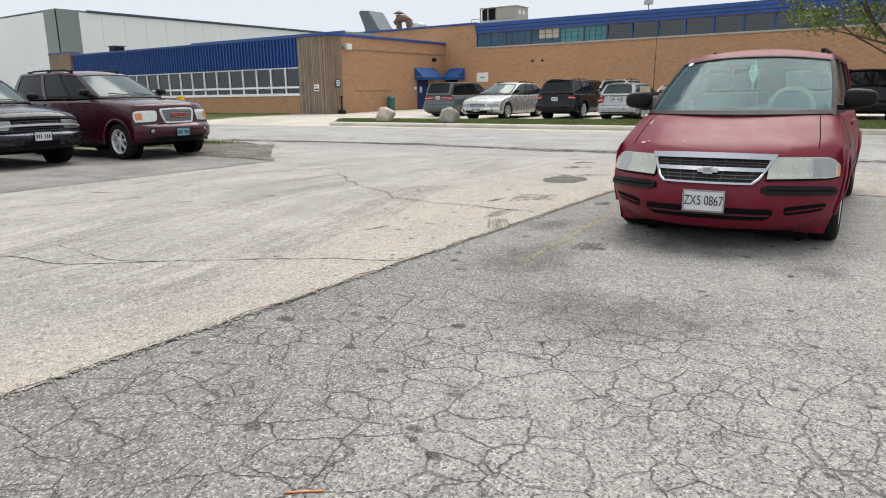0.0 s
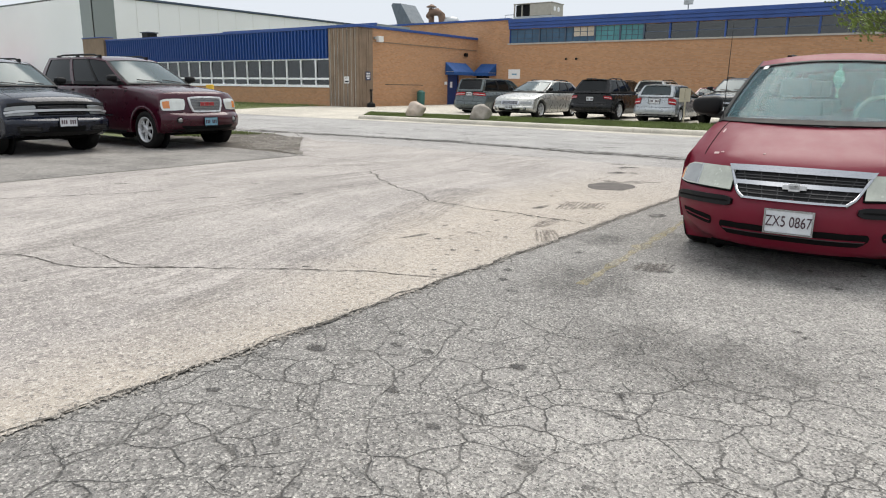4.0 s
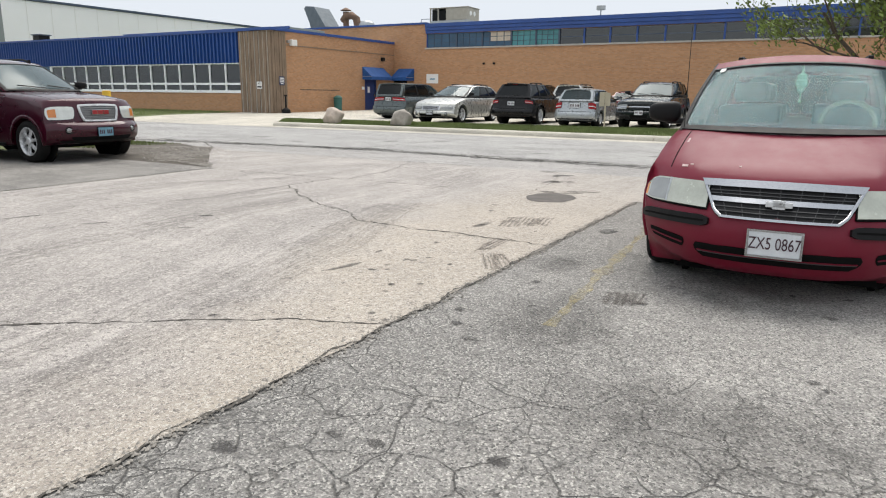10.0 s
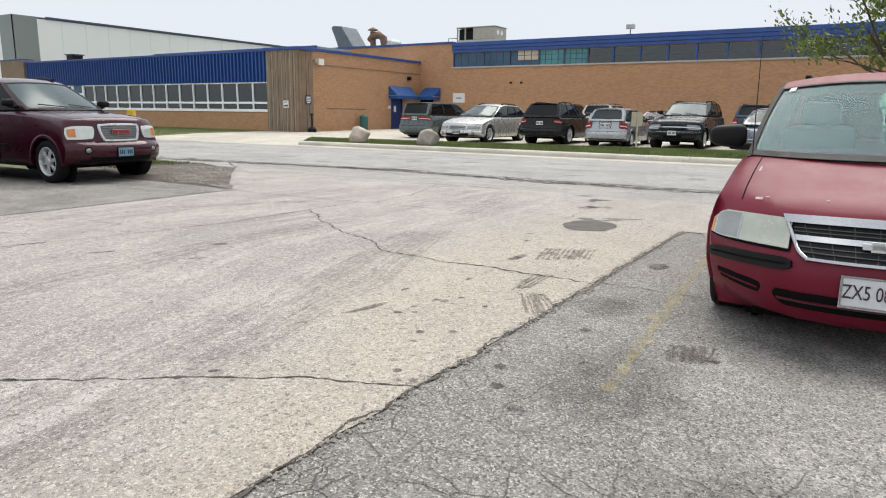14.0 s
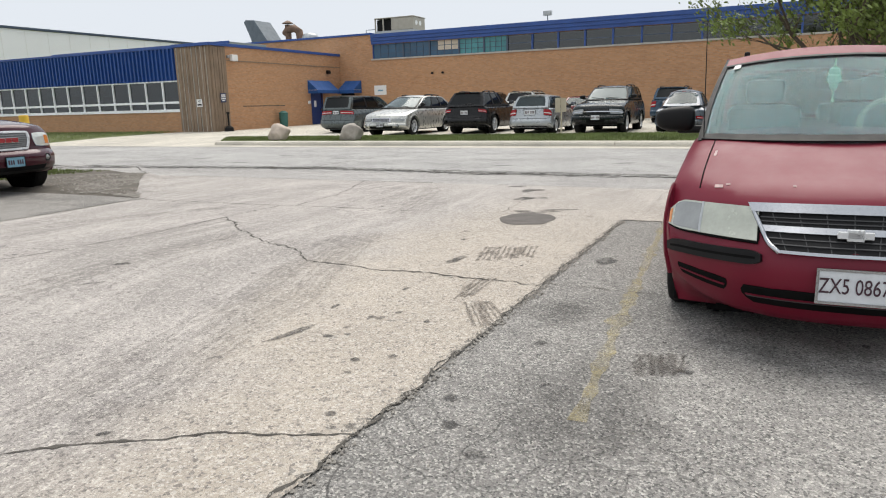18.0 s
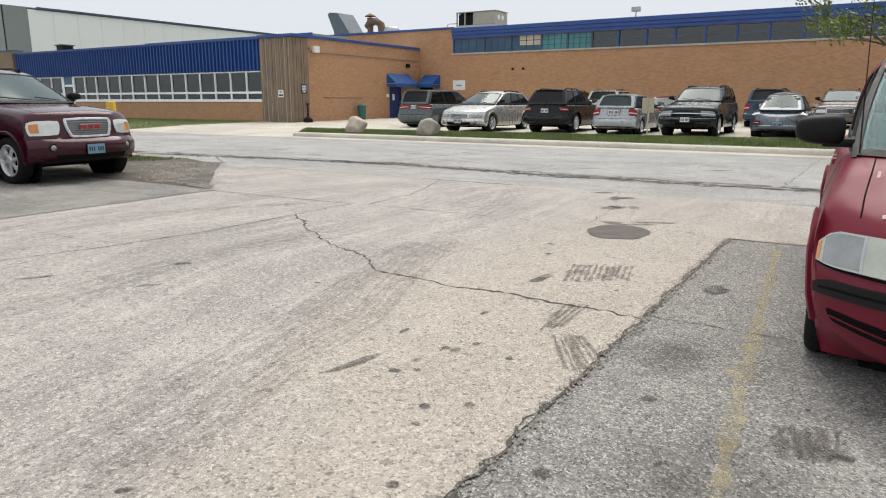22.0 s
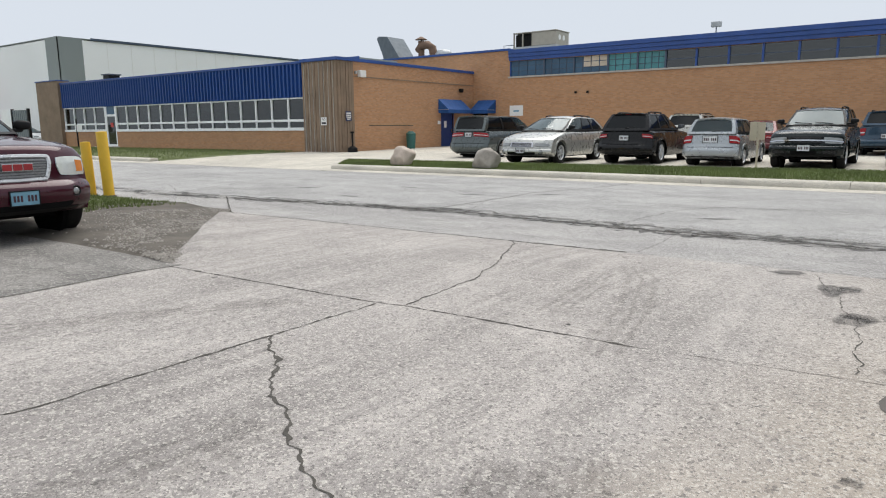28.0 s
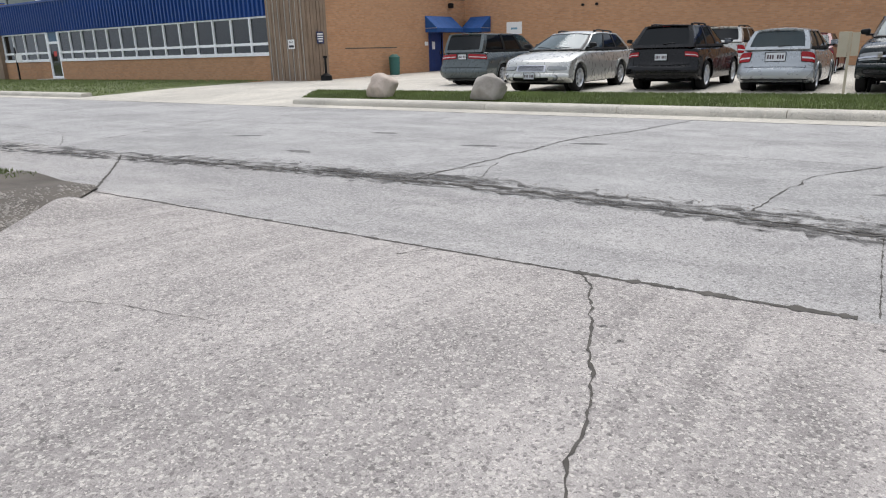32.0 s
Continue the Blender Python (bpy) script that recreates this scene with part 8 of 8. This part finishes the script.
# second row against the factory wall
rows = [(-8.6, 26.8, False, P_BLACK, "black SUV in the far row"), (-5.7, 27.0, True, P_SILVER, "silver SUV in the far row"), (1.6, 27.2, True, P_BLUE, "steel-blue SUV with a roof rack"), (4.4, 27.0, False, P_TAUPE, "taupe SUV with a chrome grille")]
for x, y, rear, m, text in rows:
    ob, c = make_car("suv", text, "SUV", suv_params(paint=m), up(x, y, rear)(4.87), "parked cars")
    if rear:
        tail_lamps(ob, c, 0.74, 0.99, 0.60, 0.95)
        rear_plate(ob, c, 0.55)
    else:
        headlamps(ob, c, 0.55, 0.96, 0.64, 0.90)
        grille(ob, c, 0.5, 0.6, 0.92, 3, CHROME, BLACK)
        front_plate(ob, c, 0.34)
ob, c = make_car("suv", "black SUV seen from behind", "SUV", suv_params(paint=P_BLACK), up(6.1, 18.6, True)(4.87), "parked cars")
tail_lamps(ob, c, 0.74, 0.99, 0.60, 0.95)
sedan = dict(size=(4.7, 1.8, 1.43), wheel=0.32, sill=0.2, rack=None, base=2.7, front=0.95,
             top=[(0, 0.70), (0.4, 0.80), (1.2, 0.92), (1.5, 0.94), (3.9, 0.98), (4.7, 0.95)], nose=[(0.15, 0.1), (0.4, 0.0), (0.7, 0.15)], tail=[(0.15, 0.1), (0.4, 0.0), (0.9, 0.12)],
             cabin=dict(screen=(1.35, 0.95), screen_top=2.15, back=(4.0, 0.95), back_top=3.35, belt=0.93, roof=0.68, bow=0.14, drop=0.07, pillars=[(0.0, 0.04), (0.45, 0.48), (0.92, 1.0)], dark=(1,)), doors=(1.4, 2.4, 3.4), handles=(2.25, 3.2))
for x, y, rear, m, text in ((-2.9, 26.9, True, P_RED, "dark red sedan in the far row"), (6.6, 27.5, True, P_RED, "red sedan in the far row")):
    ob, c = make_car("sedan", text, "car", suv_params(**{**sedan, "paint": m}), up(x, y, rear)(4.7), "parked cars")
    tail_lamps(ob, c, 0.55, 0.98, 0.72, 0.93)
    rear_plate(ob, c, 0.5)

# ---- yard behind the gate ----
truck = thing("box_trailer", "red box trailer standing in the warehouse yard", "trailer", pose(-97, 31.5, 0.12))
part("box", box(-6.5, 6.5, -1.25, 1.25, 1.1, 3.3, 0.05), P_RED_TRUCK, truck)
part("chassis", box(-6.0, 6.0, -0.5, 0.5, 0.8, 1.1, 0.02), BLACK, truck)
for x in (-4.8, -3.6, 4.4):
    for s in (-1, 1):
        part("wheel", lathe([(0.3, -0.14), (0.5, -0.12), (0.5, 0.12), (0.3, 0.14)], 20, "y"), RUBBER, truck, m=pose(x, s * 1.0, 0.5))
far_suv, c = make_car("suv", "white SUV in the warehouse yard", "SUV", suv_params(paint=P_WHITE), pose(-80.5, 28.6, 0.12, 0, 0, -8))
headlamps(far_suv, c, 0.55, 0.96, 0.64, 0.90, LAMP_GREY)
grille(far_suv, c, 0.5, 0.6, 0.92, 2, BLACK, BLACK)
band_on(far_suv, c, "air_intake", -0.8, 0.8, 0.05, 0.5, BLACK)
far_van, c = make_car("minivan", "white minivan in the warehouse yard", "minivan", van_params(paint=P_WHITE, rack=None, bars=()), pose(-77.5, 31.5, 0.12, 0, 0, 20))
headlamps(far_van, c, 0.55, 0.96, 0.70, 0.95, LAMP_GREY)

# ---- litter on the paving ----
stick = thing("orange_stick", "short faded orange stick on the asphalt", "stick", pose(6.17, -6.84, -0.007, 0, 0, 38))
part("shaft", tube([(-0.065, 0, 0.004), (0.0, 0.003, 0.005), (0.065, 0, 0.004)], 0.004, 7), LAMP_AMBER, stick, smooth=True)


def pebbles(name, label, count, area, size, seed, lift=0.0):
    """Loose bits of stone strewn over a stretch of paving."""
    rng = np.random.default_rng(seed)
    verts, faces = [], []
    x0, x1, y0, y1 = area
    for _ in range(count):
        x, y = rng.uniform(x0, x1), rng.uniform(y0, y1)
        r = rng.uniform(*size)
        z = ground_z(x, y) + lift
        k = len(verts)
        for q in ((r, 0, 0), (-r * 0.8, r * 0.3, 0), (0, r, 0), (0.1 * r, -r, 0), (0, 0, r * 0.8)):
            verts.append((x + q[0] * rng.uniform(0.7, 1.2), y + q[1] * rng.uniform(0.7, 1.2), z + q[2]))
        for f in ((0, 2, 4), (2, 1, 4), (1, 3, 4), (3, 0, 4)):
            faces.append(tuple(k + v for v in f))
    me = bpy.data.meshes.new(name)
    me.from_pydata(verts, [], faces)
    me.materials.append(PEBBLE)
    tagged(new(name, me), label, "gravel", kind="stuff")


pebbles("grit", "loose grit on the driveway concrete", 900, (-2.4, 4.5, -8, 4.2), (0.002, 0.007), 31)
pebbles("asphalt_grit", "loose grit on the worn asphalt", 1500, (4.6, 8.6, -8.2, 1.0), (0.003, 0.008), 32, -0.007)
pebbles("seam_grit", "broken stones along the road seam", 900, (-9, 6, 6.0, 6.7), (0.004, 0.016), 33)
# tread print left on the asphalt beside the minivan
blot(5.55, -3.0, 0.13, 0.17, 20, lot_right, 501.5, STAIN_AND_SHADE, "oil_stain", -0.0035)
scrub([(5.40, -2.84), (5.66, -2.78), (5.69, -3.08), (5.47, -3.24)], 5, 520, lot_right, SCUFF, -0.003, 2.0)
